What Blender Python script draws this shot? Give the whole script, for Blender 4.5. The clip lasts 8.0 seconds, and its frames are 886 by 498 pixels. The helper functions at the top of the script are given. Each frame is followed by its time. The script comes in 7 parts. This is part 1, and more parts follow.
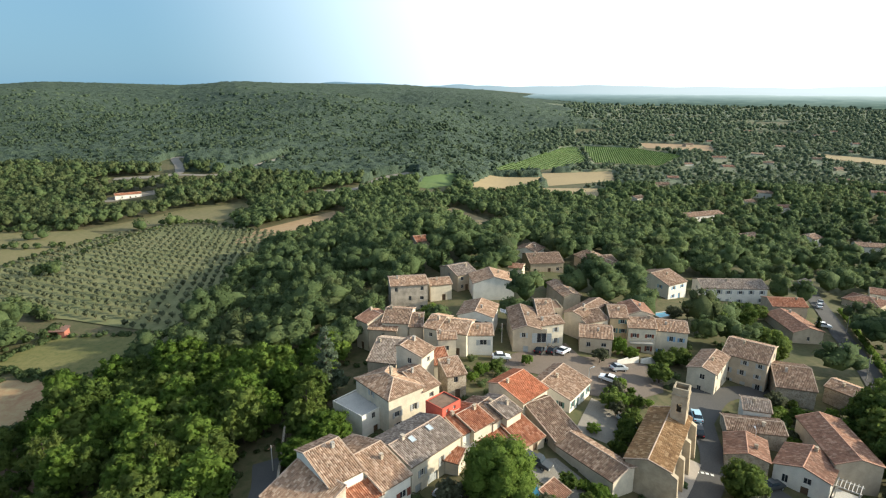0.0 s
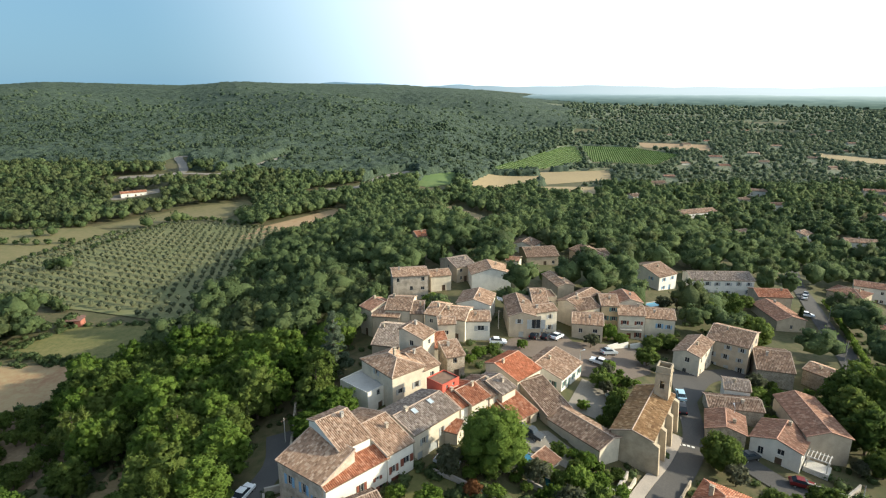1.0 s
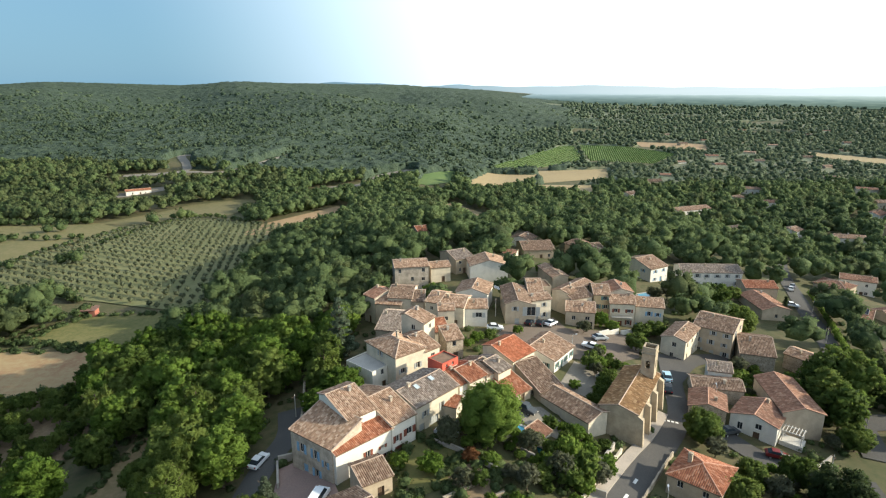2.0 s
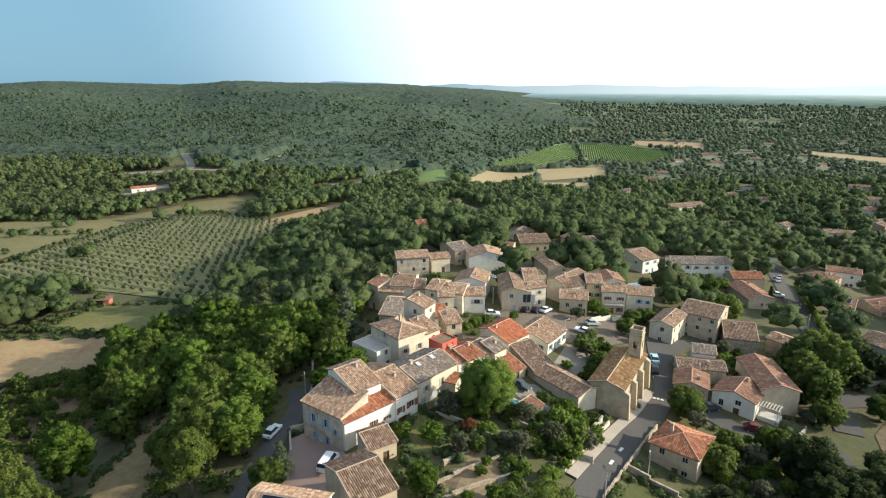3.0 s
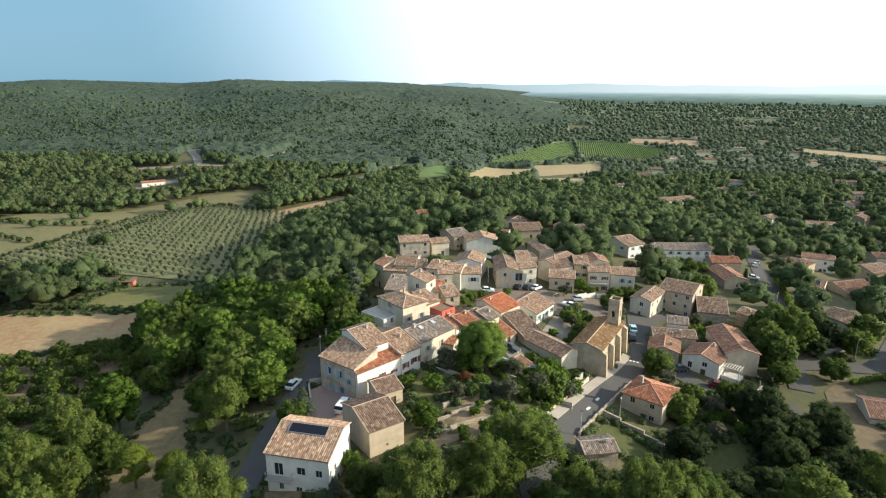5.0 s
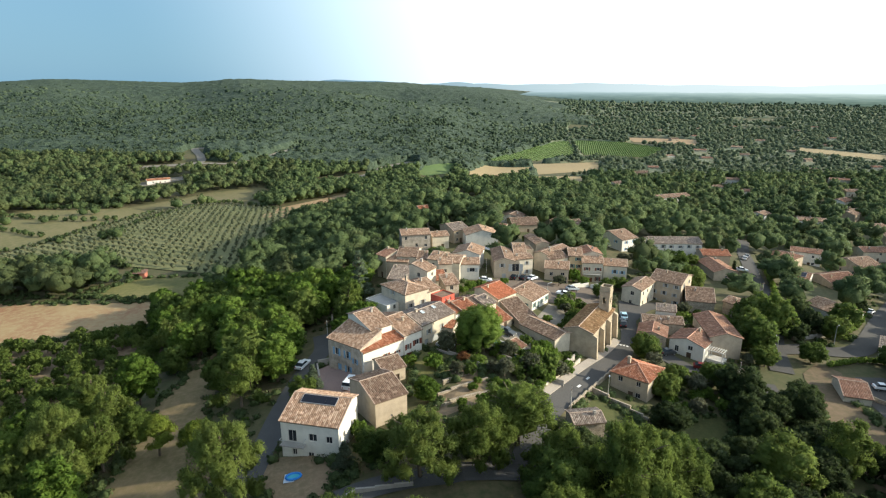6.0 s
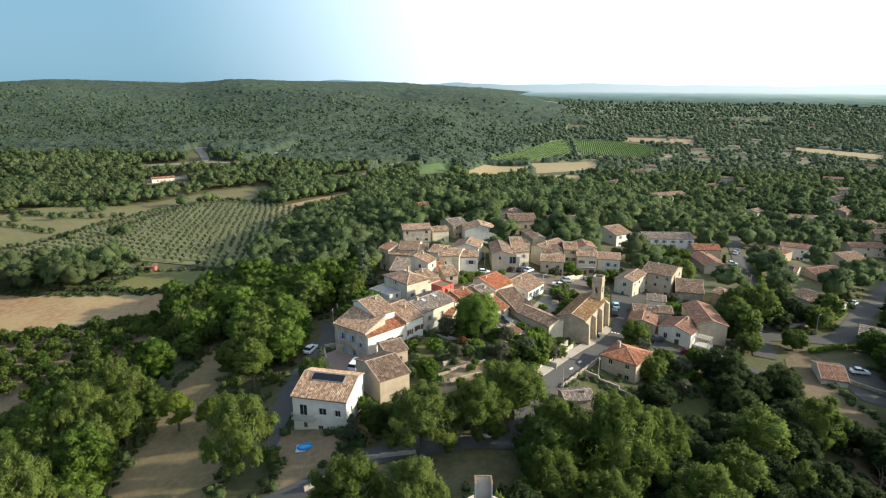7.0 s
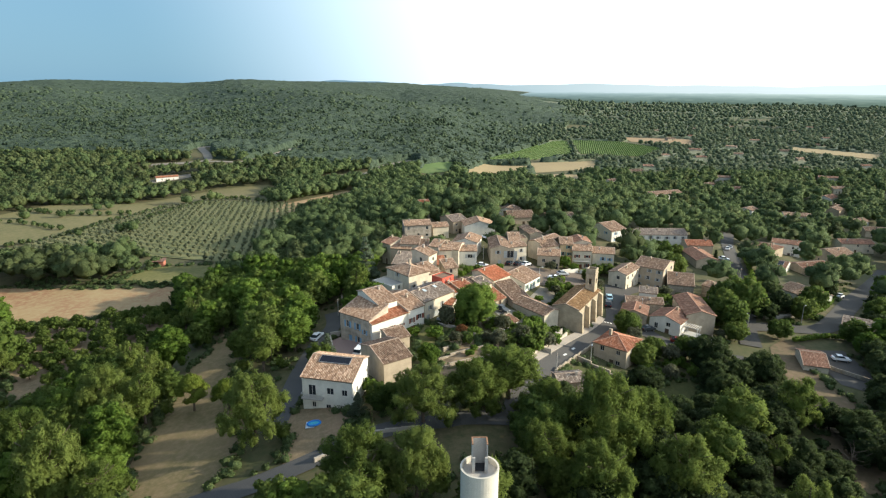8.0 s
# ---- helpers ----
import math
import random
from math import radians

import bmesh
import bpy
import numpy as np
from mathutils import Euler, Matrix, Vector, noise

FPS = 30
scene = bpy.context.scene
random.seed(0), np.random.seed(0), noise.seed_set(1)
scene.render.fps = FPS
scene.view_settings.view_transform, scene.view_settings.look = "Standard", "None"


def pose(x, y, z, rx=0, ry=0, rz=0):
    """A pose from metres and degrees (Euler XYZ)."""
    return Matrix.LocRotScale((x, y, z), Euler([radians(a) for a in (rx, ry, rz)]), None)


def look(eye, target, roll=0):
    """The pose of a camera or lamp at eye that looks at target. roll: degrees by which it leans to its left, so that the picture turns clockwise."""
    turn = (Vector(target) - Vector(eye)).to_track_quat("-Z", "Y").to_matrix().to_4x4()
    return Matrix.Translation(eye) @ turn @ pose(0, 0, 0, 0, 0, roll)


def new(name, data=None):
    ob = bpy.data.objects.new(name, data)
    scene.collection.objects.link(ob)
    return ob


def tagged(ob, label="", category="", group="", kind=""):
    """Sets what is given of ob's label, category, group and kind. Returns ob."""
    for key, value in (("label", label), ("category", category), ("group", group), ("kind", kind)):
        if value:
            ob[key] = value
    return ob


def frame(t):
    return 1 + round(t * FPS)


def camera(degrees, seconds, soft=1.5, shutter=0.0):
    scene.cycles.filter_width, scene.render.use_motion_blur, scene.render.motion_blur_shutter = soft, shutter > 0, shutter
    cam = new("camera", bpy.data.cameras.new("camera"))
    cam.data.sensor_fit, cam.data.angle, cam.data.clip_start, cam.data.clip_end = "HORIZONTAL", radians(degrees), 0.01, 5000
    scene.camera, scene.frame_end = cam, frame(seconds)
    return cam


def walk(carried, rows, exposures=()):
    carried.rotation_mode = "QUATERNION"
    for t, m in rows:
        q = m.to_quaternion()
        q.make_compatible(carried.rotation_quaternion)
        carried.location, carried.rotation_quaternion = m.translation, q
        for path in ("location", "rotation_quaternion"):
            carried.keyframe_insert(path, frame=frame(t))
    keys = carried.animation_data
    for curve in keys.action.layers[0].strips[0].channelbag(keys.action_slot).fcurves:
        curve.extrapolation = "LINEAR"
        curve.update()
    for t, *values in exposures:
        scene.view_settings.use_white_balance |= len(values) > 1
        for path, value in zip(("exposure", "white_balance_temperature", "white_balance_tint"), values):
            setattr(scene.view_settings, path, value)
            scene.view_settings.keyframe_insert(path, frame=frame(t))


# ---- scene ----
cam = camera(73.7, 8.0, 1.2)
METRES, EYE, TILT, LEAN, TURN = 48.0, 72.0, -15.6, 0.0, 0.0
ROWS = [
    (0.0, 0.0, 0.0, 0.0, 0.0, 0.0, -0.0),
    (0.5, -0.0005, -0.0568, -0.022, -0.02, -0.01, 0.01),
    (1.0, -0.0011, -0.1176, -0.0466, -0.04, 0.02, 0.03),
    (1.5, -0.002, -0.1734, -0.0699, -0.07, 0.03, 0.04),
    (3.0, -0.0045, -0.3508, -0.1452, -0.12, -0.04, 0.05),
    (3.5, -0.004, -0.4072, -0.1695, -0.12, -0.07, 0.05),
    (4.0, -0.0047, -0.4678, -0.1957, -0.13, -0.08, 0.06),
    (4.5, -0.0045, -0.5245, -0.2193, -0.14, -0.11, 0.04),
    (6.0, -0.0067, -0.7056, -0.2946, -0.17, -0.18, 0.01),
    (6.5, -0.0074, -0.7618, -0.3169, -0.17, -0.17, 0.0),
    (7.0, -0.0079, -0.8206, -0.3396, -0.18, -0.16, 0.0),
    (7.5, -0.0087, -0.8722, -0.3597, -0.18, -0.14, -0.0),
    (8.0, -0.0093, -0.9247, -0.3802, -0.18, -0.13, -0.02),
]
walk(cam, [(t, pose(0, 0, EYE, TILT, LEAN, TURN) @ pose(METRES * x, METRES * 1.381 * y, METRES * z, 90 + pitch, roll, yaw)) for t, x, y, z, yaw, pitch, roll in ROWS], exposures=[(0.0, 0.76, 6080, 2), (8.0, 0.76, 6080, 2)])


# ---- world, sun, exposure ----
SUN_AZ, SUN_EL = 89.0, 20.0  # degrees: clockwise from +y, above the horizon
world = bpy.data.worlds.new("world")
scene.world = world
world.use_nodes = True
wn = world.node_tree.nodes
sky = wn.new("ShaderNodeTexSky")
sky.sky_type = "NISHITA"
sky.sun_disc = False
sky.sun_elevation, sky.sun_rotation = radians(SUN_EL), radians(SUN_AZ)
sky.altitude, sky.air_density, sky.dust_density, sky.ozone_density = 100, 0.8, 1.0, 1.4
wn["Background"].inputs["Strength"].default_value = 0.105
wl = world.node_tree.links
saz, sel = radians(SUN_AZ), radians(SUN_EL)
# summer haze: the sky pales towards the sun's side
wco, wdot, wmap, wmix = wn.new("ShaderNodeTexCoord"), wn.new("ShaderNodeVectorMath"), wn.new("ShaderNodeMapRange"), wn.new("ShaderNodeMix")
wdot.operation, wdot.inputs[1].default_value = "DOT_PRODUCT", (math.sin(saz) * math.cos(sel), math.cos(saz) * math.cos(sel), math.sin(sel))
wmap.interpolation_type = "SMOOTHSTEP"
wmap.inputs["From Min"].default_value, wmap.inputs["From Max"].default_value, wmap.inputs["To Max"].default_value = -0.40, 0.30, 0.92
wmix.data_type = "RGBA"
wmix.inputs[7].default_value = (9.6, 10.2, 10.9, 1)
wl.new(wco.outputs["Generated"], wdot.inputs[0])
wl.new(wdot.outputs["Value"], wmap.inputs[0])
wsep, wlow, wmul = wn.new("ShaderNodeSeparateXYZ"), wn.new("ShaderNodeMapRange"), wn.new("ShaderNodeMath")
wlow.interpolation_type = "SMOOTHSTEP"
wlow.inputs["From Min"].default_value, wlow.inputs["From Max"].default_value = 0.15, 1.0
wlow.inputs["To Min"].default_value, wlow.inputs["To Max"].default_value = 1.0, 0.3
wmul.operation = "MULTIPLY"
wl.new(wco.outputs["Generated"], wsep.inputs[0])
wl.new(wsep.outputs[2], wlow.inputs[0])
wl.new(wmap.outputs[0], wmul.inputs[0])
wl.new(wlow.outputs[0], wmul.inputs[1])
wl.new(wmul.outputs[0], wmix.inputs[0])
# blue-grey air low over the land
wair, wlo = wn.new("ShaderNodeMix"), wn.new("ShaderNodeMapRange")
wair.data_type = "RGBA"
wair.inputs[7].default_value = (1.5, 2.6, 3.55, 1)
wlo.interpolation_type = "SMOOTHSTEP"
wlo.inputs["From Min"].default_value, wlo.inputs["From Max"].default_value = 0.0, 0.55
wlo.inputs["To Min"].default_value, wlo.inputs["To Max"].default_value = 0.9, 0.0
wl.new(wsep.outputs[2], wlo.inputs[0])
wl.new(wlo.outputs[0], wair.inputs[0])
wl.new(sky.outputs[0], wair.inputs[6])
wl.new(wair.outputs[2], wmix.inputs[6])
wl.new(wmix.outputs[2], wn["Background"].inputs["Color"])
sun = new("sun", bpy.data.lights.new("sun", "SUN"))
sun.data.energy, sun.data.angle, sun.data.color = 5.0, radians(1.5), (1.0, 0.85, 0.66)
sun.matrix_world = look((0, 0, 300), (-math.sin(saz) * math.cos(sel), -math.cos(saz) * math.cos(sel), 300 - math.sin(sel)))


# ---- materials ----
def mat(name, rough=0.9, metal=0.0):
    m = bpy.data.materials.new(name)
    m.use_nodes = True
    b = m.node_tree.nodes["Principled BSDF"]
    b.inputs["Roughness"].default_value = rough
    b.inputs["Metallic"].default_value = metal
    b.inputs["Specular IOR Level"].default_value = 0.25
    return m, m.node_tree.nodes, m.node_tree.links, b


def ramp(nodes, stops):
    r = nodes.new("ShaderNodeValToRGB")
    e = r.color_ramp.elements
    while len(e) < len(stops):
        e.new(0.5)
    for k, (p, c) in zip(e, stops):
        k.position, k.color = p, (*c, 1)
    return r


def noisy(nodes, links, scale, detail=4, rough=0.6, coord="Object"):
    co = nodes.new("ShaderNodeTexCoord")
    n = nodes.new("ShaderNodeTexNoise")
    n.inputs["Scale"].default_value, n.inputs["Detail"].default_value, n.inputs["Roughness"].default_value = scale, detail, rough
    links.new(co.outputs[coord], n.inputs["Vector"])
    return n


def blend(nodes, links, kind, fac, a, b):
    m = nodes.new("ShaderNodeMix")
    m.data_type, m.blend_type = "RGBA", kind
    for sock, v in ((m.inputs[0], fac), (m.inputs[6], a), (m.inputs[7], b)):
        if isinstance(v, (int, float)):
            sock.default_value = v
        elif isinstance(v, tuple):
            sock.default_value = (*v, 1)
        else:
            links.new(v, sock)
    return m.outputs[2]


def bump(nodes, links, height, shader, strength=0.4, dist=0.05):
    b = nodes.new("ShaderNodeBump")
    b.inputs["Strength"].default_value, b.inputs["Distance"].default_value = strength, dist
    links.new(height, b.inputs["Height"])
    links.new(b.outputs[0], shader.inputs["Normal"])


def two_scale(name, c1, c2, c3, big, small, rough=0.95, bumps=0.4, dist=0.05, coord="Object"):
    """A surface of three tones: patches at a large scale, grain at a small one."""
    m, n, l, b = mat(name, rough)
    f, g = noisy(n, l, big, 5, 0.6, coord), noisy(n, l, small, 6, 0.7, coord)
    r1, r2 = ramp(n, [(0.35, c1), (0.65, c2)]), ramp(n, [(0.42, (0, 0, 0)), (0.68, (1, 1, 1))])
    l.new(f.outputs["Fac"], r1.inputs[0])
    l.new(g.outputs["Fac"], r2.inputs[0])
    l.new(blend(n, l, "MIX", r2.outputs[0], r1.outputs[0], c3), b.inputs["Base Color"])
    bump(n, l, g.outputs["Fac"], b, bumps, dist)
    return m


def roof_mat(name, dark, mid, light):
    """Clay canal tiles: a tone for each tile, lichen and soot in patches."""
    m, n, l, b = mat(name, 0.9)
    uv = n.new("ShaderNodeUVMap")
    sep = n.new("ShaderNodeSeparateXYZ")
    l.new(uv.outputs[0], sep.inputs[0])
    comb = n.new("ShaderNodeCombineXYZ")
    for axis, size in ((0, 0.32), (1, 0.5)):
        d = n.new("ShaderNodeMath")
        d.operation, d.inputs[1].default_value = "DIVIDE", size
        f = n.new("ShaderNodeMath")
        f.operation = "FLOOR"
        l.new(sep.outputs[axis], d.inputs[0])
        l.new(d.outputs[0], f.inputs[0])
        l.new(f.outputs[0], comb.inputs[axis])
    info = n.new("ShaderNodeObjectInfo")
    l.new(info.outputs["Random"], comb.inputs[2])
    wh = n.new("ShaderNodeTexWhiteNoise")
    l.new(comb.outputs[0], wh.inputs["Vector"])
    r = ramp(n, [(0.0, dark), (0.3, tuple(0.9 * v for v in mid)), (0.65, mid), (0.85, light), (1.0, tuple(min(1, 1.12 * v) for v in light))])
    l.new(wh.outputs["Value"], r.inputs[0])
    f = noisy(n, l, 0.8, 7, 0.72)
    r2 = ramp(n, [(0.36, (0.62, 0.60, 0.58)), (0.64, (1.12, 1.08, 1.04))])
    l.new(f.outputs["Fac"], r2.inputs[0])
    l.new(blend(n, l, "MULTIPLY", 0.85, r.outputs[0], r2.outputs[0]), b.inputs["Base Color"])
    g = noisy(n, l, 14, 3)
    bump(n, l, g.outputs["Fac"], b, 0.5, 0.03)
    return m


def plaster(name, c, stain=0.8, grain=18):
    m, n, l, b = mat(name, 0.92)
    f, g = noisy(n, l, 0.5, 6, 0.65), noisy(n, l, grain, 4)
    r = ramp(n, [(0.36, tuple(v * stain for v in c)), (0.6, c)])
    l.new(f.outputs["Fac"], r.inputs[0])
    r2 = ramp(n, [(0.3, (0.86, 0.85, 0.83)), (0.6, (1, 1, 1))])
    l.new(g.outputs["Fac"], r2.inputs[0])
    l.new(blend(n, l, "MULTIPLY", 1.0, r.outputs[0], r2.outputs[0]), b.inputs["Base Color"])
    bump(n, l, g.outputs["Fac"], b, 0.35, 0.03)
    return m


def rubble(name, c1, c2, mortar):
    m, n, l, b = mat(name, 0.95)
    co = n.new("ShaderNodeTexCoord")
    v, e = n.new("ShaderNodeTexVoronoi"), n.new("ShaderNodeTexVoronoi")
    e.feature = "DISTANCE_TO_EDGE"
    for t in (v, e):
        t.inputs["Scale"].default_value = 3.2
        l.new(co.outputs["Object"], t.inputs["Vector"])
    r = ramp(n, [(0.2, c1), (0.8, c2)])
    l.new(v.outputs["Color"], r.inputs[0])
    r2 = ramp(n, [(0.02, (0, 0, 0)), (0.09, (1, 1, 1))])
    l.new(e.outputs["Distance"], r2.inputs[0])
    mixed = blend(n, l, "MIX", r2.outputs[0], mortar, r.outputs[0])
    f = noisy(n, l, 0.6, 5)
    r3 = ramp(n, [(0.38, (0.72, 0.7, 0.68)), (0.6, (1.05, 1.03, 1))])
    l.new(f.outputs["Fac"], r3.inputs[0])
    l.new(blend(n, l, "MULTIPLY", 1.0, mixed, r3.outputs[0]), b.inputs["Base Color"])
    bump(n, l, r2.outputs[0], b, 0.6, 0.05)
    return m


def foliage(name, dark, mid, light, island=False, grain=3.2):
    """Leaves: a tone for each tree, patches within it and sprays of leaves at a small scale; some light passes through."""
    m, n, l, b = mat(name, 0.7)
    f = noisy(n, l, 0.011 if island else 0.9, 5 if island else 3, 0.6)
    g = noisy(n, l, grain, 4, 0.75)
    if island:
        geo = n.new("ShaderNodeNewGeometry")
        rnd = geo.outputs["Random Per Island"]
    else:
        rnd = n.new("ShaderNodeObjectInfo").outputs["Random"]
    mx, my = n.new("ShaderNodeMath"), n.new("ShaderNodeMath")
    mx.operation = my.operation = "MULTIPLY_ADD"
    mx.inputs[1].default_value = 0.35 if island else 0.5
    l.new(rnd, mx.inputs[0])
    l.new(f.outputs["Fac"], mx.inputs[2])
    my.inputs[1].default_value = 0.9
    l.new(g.outputs["Fac"], my.inputs[0])
    l.new(mx.outputs[0], my.inputs[2])
    r = ramp(n, [(0.25, tuple(0.8 * v for v in dark)), (0.60, mid), (0.9, light)])
    sub = n.new("ShaderNodeMath")
    sub.operation, sub.inputs[1].default_value = "SUBTRACT", 0.52
    l.new(my.outputs[0], sub.inputs[0])
    l.new(sub.outputs[0], r.inputs[0])
    l.new(r.outputs[0], b.inputs["Base Color"])
    b.inputs["Specular IOR Level"].default_value = 0.12
    bump(n, l, g.outputs["Fac"], b, 1.0, (1.5 if island else 2.4) / grain)
    tr = n.new("ShaderNodeBsdfTranslucent")
    l.new(r.outputs[0], tr.inputs["Color"])
    ms = n.new("ShaderNodeMixShader")
    ms.inputs[0].default_value = 0.42
    l.new(b.outputs[0], ms.inputs[1])
    l.new(tr.outputs[0], ms.inputs[2])
    l.new(ms.outputs[0], n["Material Output"].inputs["Surface"])
    return m


def plain(name, c, rough=0.6, metal=0.0, var=0.12):
    m, n, l, b = mat(name, rough, metal)
    f = noisy(n, l, 6, 4)
    r = ramp(n, [(0.35, tuple(v * (1 - var) for v in c)), (0.65, tuple(min(1, v * (1 + var)) for v in c))])
    l.new(f.outputs["Fac"], r.inputs[0])
    l.new(r.outputs[0], b.inputs["Base Color"])
    return m


M_GROUND = two_scale("scrub_ground", (0.085, 0.085, 0.036), (0.135, 0.11, 0.06), (0.065, 0.075, 0.03), 0.06, 0.6)
M_STRAW = two_scale("dry_straw", (0.33, 0.25, 0.13), (0.28, 0.215, 0.115), (0.37, 0.285, 0.155), 0.035, 0.5)
M_REDSTRAW = two_scale("dry_field_with_bare_red_patches", (0.27, 0.145, 0.08), (0.35, 0.26, 0.135), (0.36, 0.28, 0.15), 0.045, 0.5)
M_STRAW2 = two_scale("stubble", (0.16, 0.145, 0.06), (0.12, 0.12, 0.048), (0.20, 0.165, 0.08), 0.03, 0.4)
M_FALLOW = two_scale("fallow_grass", (0.15, 0.135, 0.06), (0.12, 0.118, 0.05), (0.19, 0.155, 0.08), 0.03, 0.4)
M_REDSTRIP = two_scale("tilled_strip", (0.32, 0.20, 0.11), (0.27, 0.20, 0.11), (0.36, 0.26, 0.15), 0.03, 0.4)
M_GRASS = two_scale("meadow_grass", (0.14, 0.135, 0.045), (0.20, 0.175, 0.07), (0.10, 0.11, 0.035), 0.05, 0.7)
M_GROVE = two_scale("grove_grass", (0.165, 0.175, 0.075), (0.20, 0.19, 0.09), (0.14, 0.15, 0.062), 0.03, 0.5)
M_VINEGROUND = two_scale("vineyard_soil", (0.17, 0.21, 0.075), (0.14, 0.19, 0.065), (0.21, 0.20, 0.095), 0.02, 0.3)
M_GREEN = two_scale("green_crop", (0.10, 0.16, 0.05), (0.14, 0.18, 0.06), (0.09, 0.14, 0.045), 0.02, 0.3)
M_GLADE = two_scale("glade_grass", (0.065, 0.075, 0.022), (0.055, 0.062, 0.02), (0.09, 0.088, 0.03), 0.12, 1.1)
M_PLOT = two_scale("dark_plot_soil", (0.15, 0.11, 0.065), (0.10, 0.088, 0.045), (0.19, 0.13, 0.085), 0.10, 0.8)
M_EARTH = two_scale("bare_earth", (0.225, 0.16, 0.098), (0.175, 0.14, 0.08), (0.28, 0.205, 0.13), 0.12, 1.2)
M_LAWNEARTH = two_scale("dry_lawn", (0.22, 0.165, 0.086), (0.16, 0.135, 0.062), (0.265, 0.195, 0.112), 0.09, 0.9)
M_GRAVEL = two_scale("pale_gravel", (0.23, 0.205, 0.17), (0.165, 0.15, 0.125), (0.27, 0.245, 0.205), 0.15, 4.0)
M_ASPHALT = two_scale("asphalt", (0.085, 0.083, 0.082), (0.11, 0.105, 0.10), (0.07, 0.07, 0.07), 0.15, 6.0, 0.85, 0.2, 0.01)
M_OLDROAD = two_scale("worn_asphalt", (0.078, 0.074, 0.070), (0.10, 0.092, 0.084), (0.066, 0.063, 0.06), 0.12, 4.0, 0.9, 0.2, 0.01)
M_PAVING = two_scale("pink_paving", (0.31, 0.21, 0.18), (0.26, 0.19, 0.165), (0.36, 0.26, 0.22), 0.3, 5.0, 0.9, 0.2, 0.01)
M_PLAZA = two_scale("plaza_paving", (0.155, 0.12, 0.094), (0.12, 0.098, 0.08), (0.19, 0.15, 0.118), 0.12, 3.0, 0.9, 0.2, 0.01)
M_WALK = two_scale("pale_stone_paving", (0.34, 0.29, 0.24), (0.27, 0.235, 0.20), (0.39, 0.34, 0.285), 0.3, 6.0, 0.9, 0.25, 0.015)
M_CONCRETE = two_scale("concrete", (0.46, 0.43, 0.39), (0.36, 0.335, 0.30), (0.52, 0.49, 0.45), 0.35, 8.0, 0.9, 0.3, 0.02)
M_TOWERCON = two_scale("pale_rendered_concrete", (0.62, 0.57, 0.48), (0.50, 0.46, 0.38), (0.66, 0.61, 0.52), 0.4, 9.0, 0.9, 0.25, 0.02)

ROOFS = {
    "tan": roof_mat("tan_clay_tiles", (0.25, 0.155, 0.10), (0.40, 0.262, 0.175), (0.52, 0.38, 0.275)),
    "brown": roof_mat("brown_clay_tiles", (0.15, 0.10, 0.07), (0.25, 0.165, 0.115), (0.34, 0.25, 0.185)),
    "gray": roof_mat("grey_weathered_tiles", (0.19, 0.145, 0.115), (0.30, 0.24, 0.195), (0.40, 0.335, 0.28)),
    "red": roof_mat("red_clay_tiles", (0.27, 0.10, 0.055), (0.40, 0.165, 0.09), (0.47, 0.24, 0.15)),
    "orange": roof_mat("new_orange_tiles", (0.46, 0.155, 0.075), (0.53, 0.19, 0.095), (0.57, 0.23, 0.12)),
    "ochre": roof_mat("ochre_lichen_tiles", (0.22, 0.125, 0.06), (0.32, 0.19, 0.09), (0.42, 0.28, 0.15)),
    "salmon": roof_mat("salmon_clay_tiles", (0.25, 0.135, 0.09), (0.33, 0.18, 0.12), (0.40, 0.25, 0.175)),
}
WALLS = {
    "cream": plaster("cream_plaster", (0.64, 0.565, 0.44)),
    "white": plaster("white_plaster", (0.76, 0.72, 0.64), 0.86),
    "beige": plaster("beige_render", (0.50, 0.41, 0.30)),
    "grey": plaster("grey_render", (0.42, 0.38, 0.33)),
    "ochre": plaster("ochre_plaster", (0.58, 0.44, 0.26)),
    "stone": rubble("rubble_stone", (0.34, 0.28, 0.21), (0.48, 0.41, 0.32), (0.50, 0.44, 0.35)),
    "old": plaster("old_patchy_render", (0.56, 0.47, 0.37), 0.55, 8),
    "church": plaster("weathered_church_render", (0.46, 0.38, 0.27), 0.7),
    "redwall": plaster("red_painted_plaster", (0.55, 0.12, 0.08), 0.8),
}
M_SLAB = plain("eaves_wood", (0.22, 0.16, 0.11), 0.9)
M_RIDGE = plain("mortared_ridge_tiles", (0.44, 0.33, 0.25), 0.9, 0.0, 0.25)
M_RIDGE_R = plain("salmon_ridge_tiles", (0.50, 0.28, 0.19), 0.9, 0.0, 0.2)
M_GLASS = plain("dark_window_glass", (0.03, 0.034, 0.04), 0.12)
M_FRAME = plain("pale_window_frame", (0.55, 0.52, 0.47), 0.6)
M_SHUT = {
    "brown": plain("brown_shutter_wood", (0.20, 0.07, 0.045), 0.7),
    "blue": plain("blue_shutter_wood", (0.24, 0.38, 0.52), 0.7),
    "grey": plain("grey_shutter_wood", (0.36, 0.37, 0.36), 0.7),
    "green": plain("green_shutter_wood", (0.13, 0.22, 0.20), 0.7),
    "wood": plain("dark_door_wood", (0.13, 0.085, 0.055), 0.7),
}
M_BARK = two_scale("bark", (0.14, 0.105, 0.075), (0.095, 0.075, 0.055), (0.18, 0.14, 0.10), 1.5, 12.0)
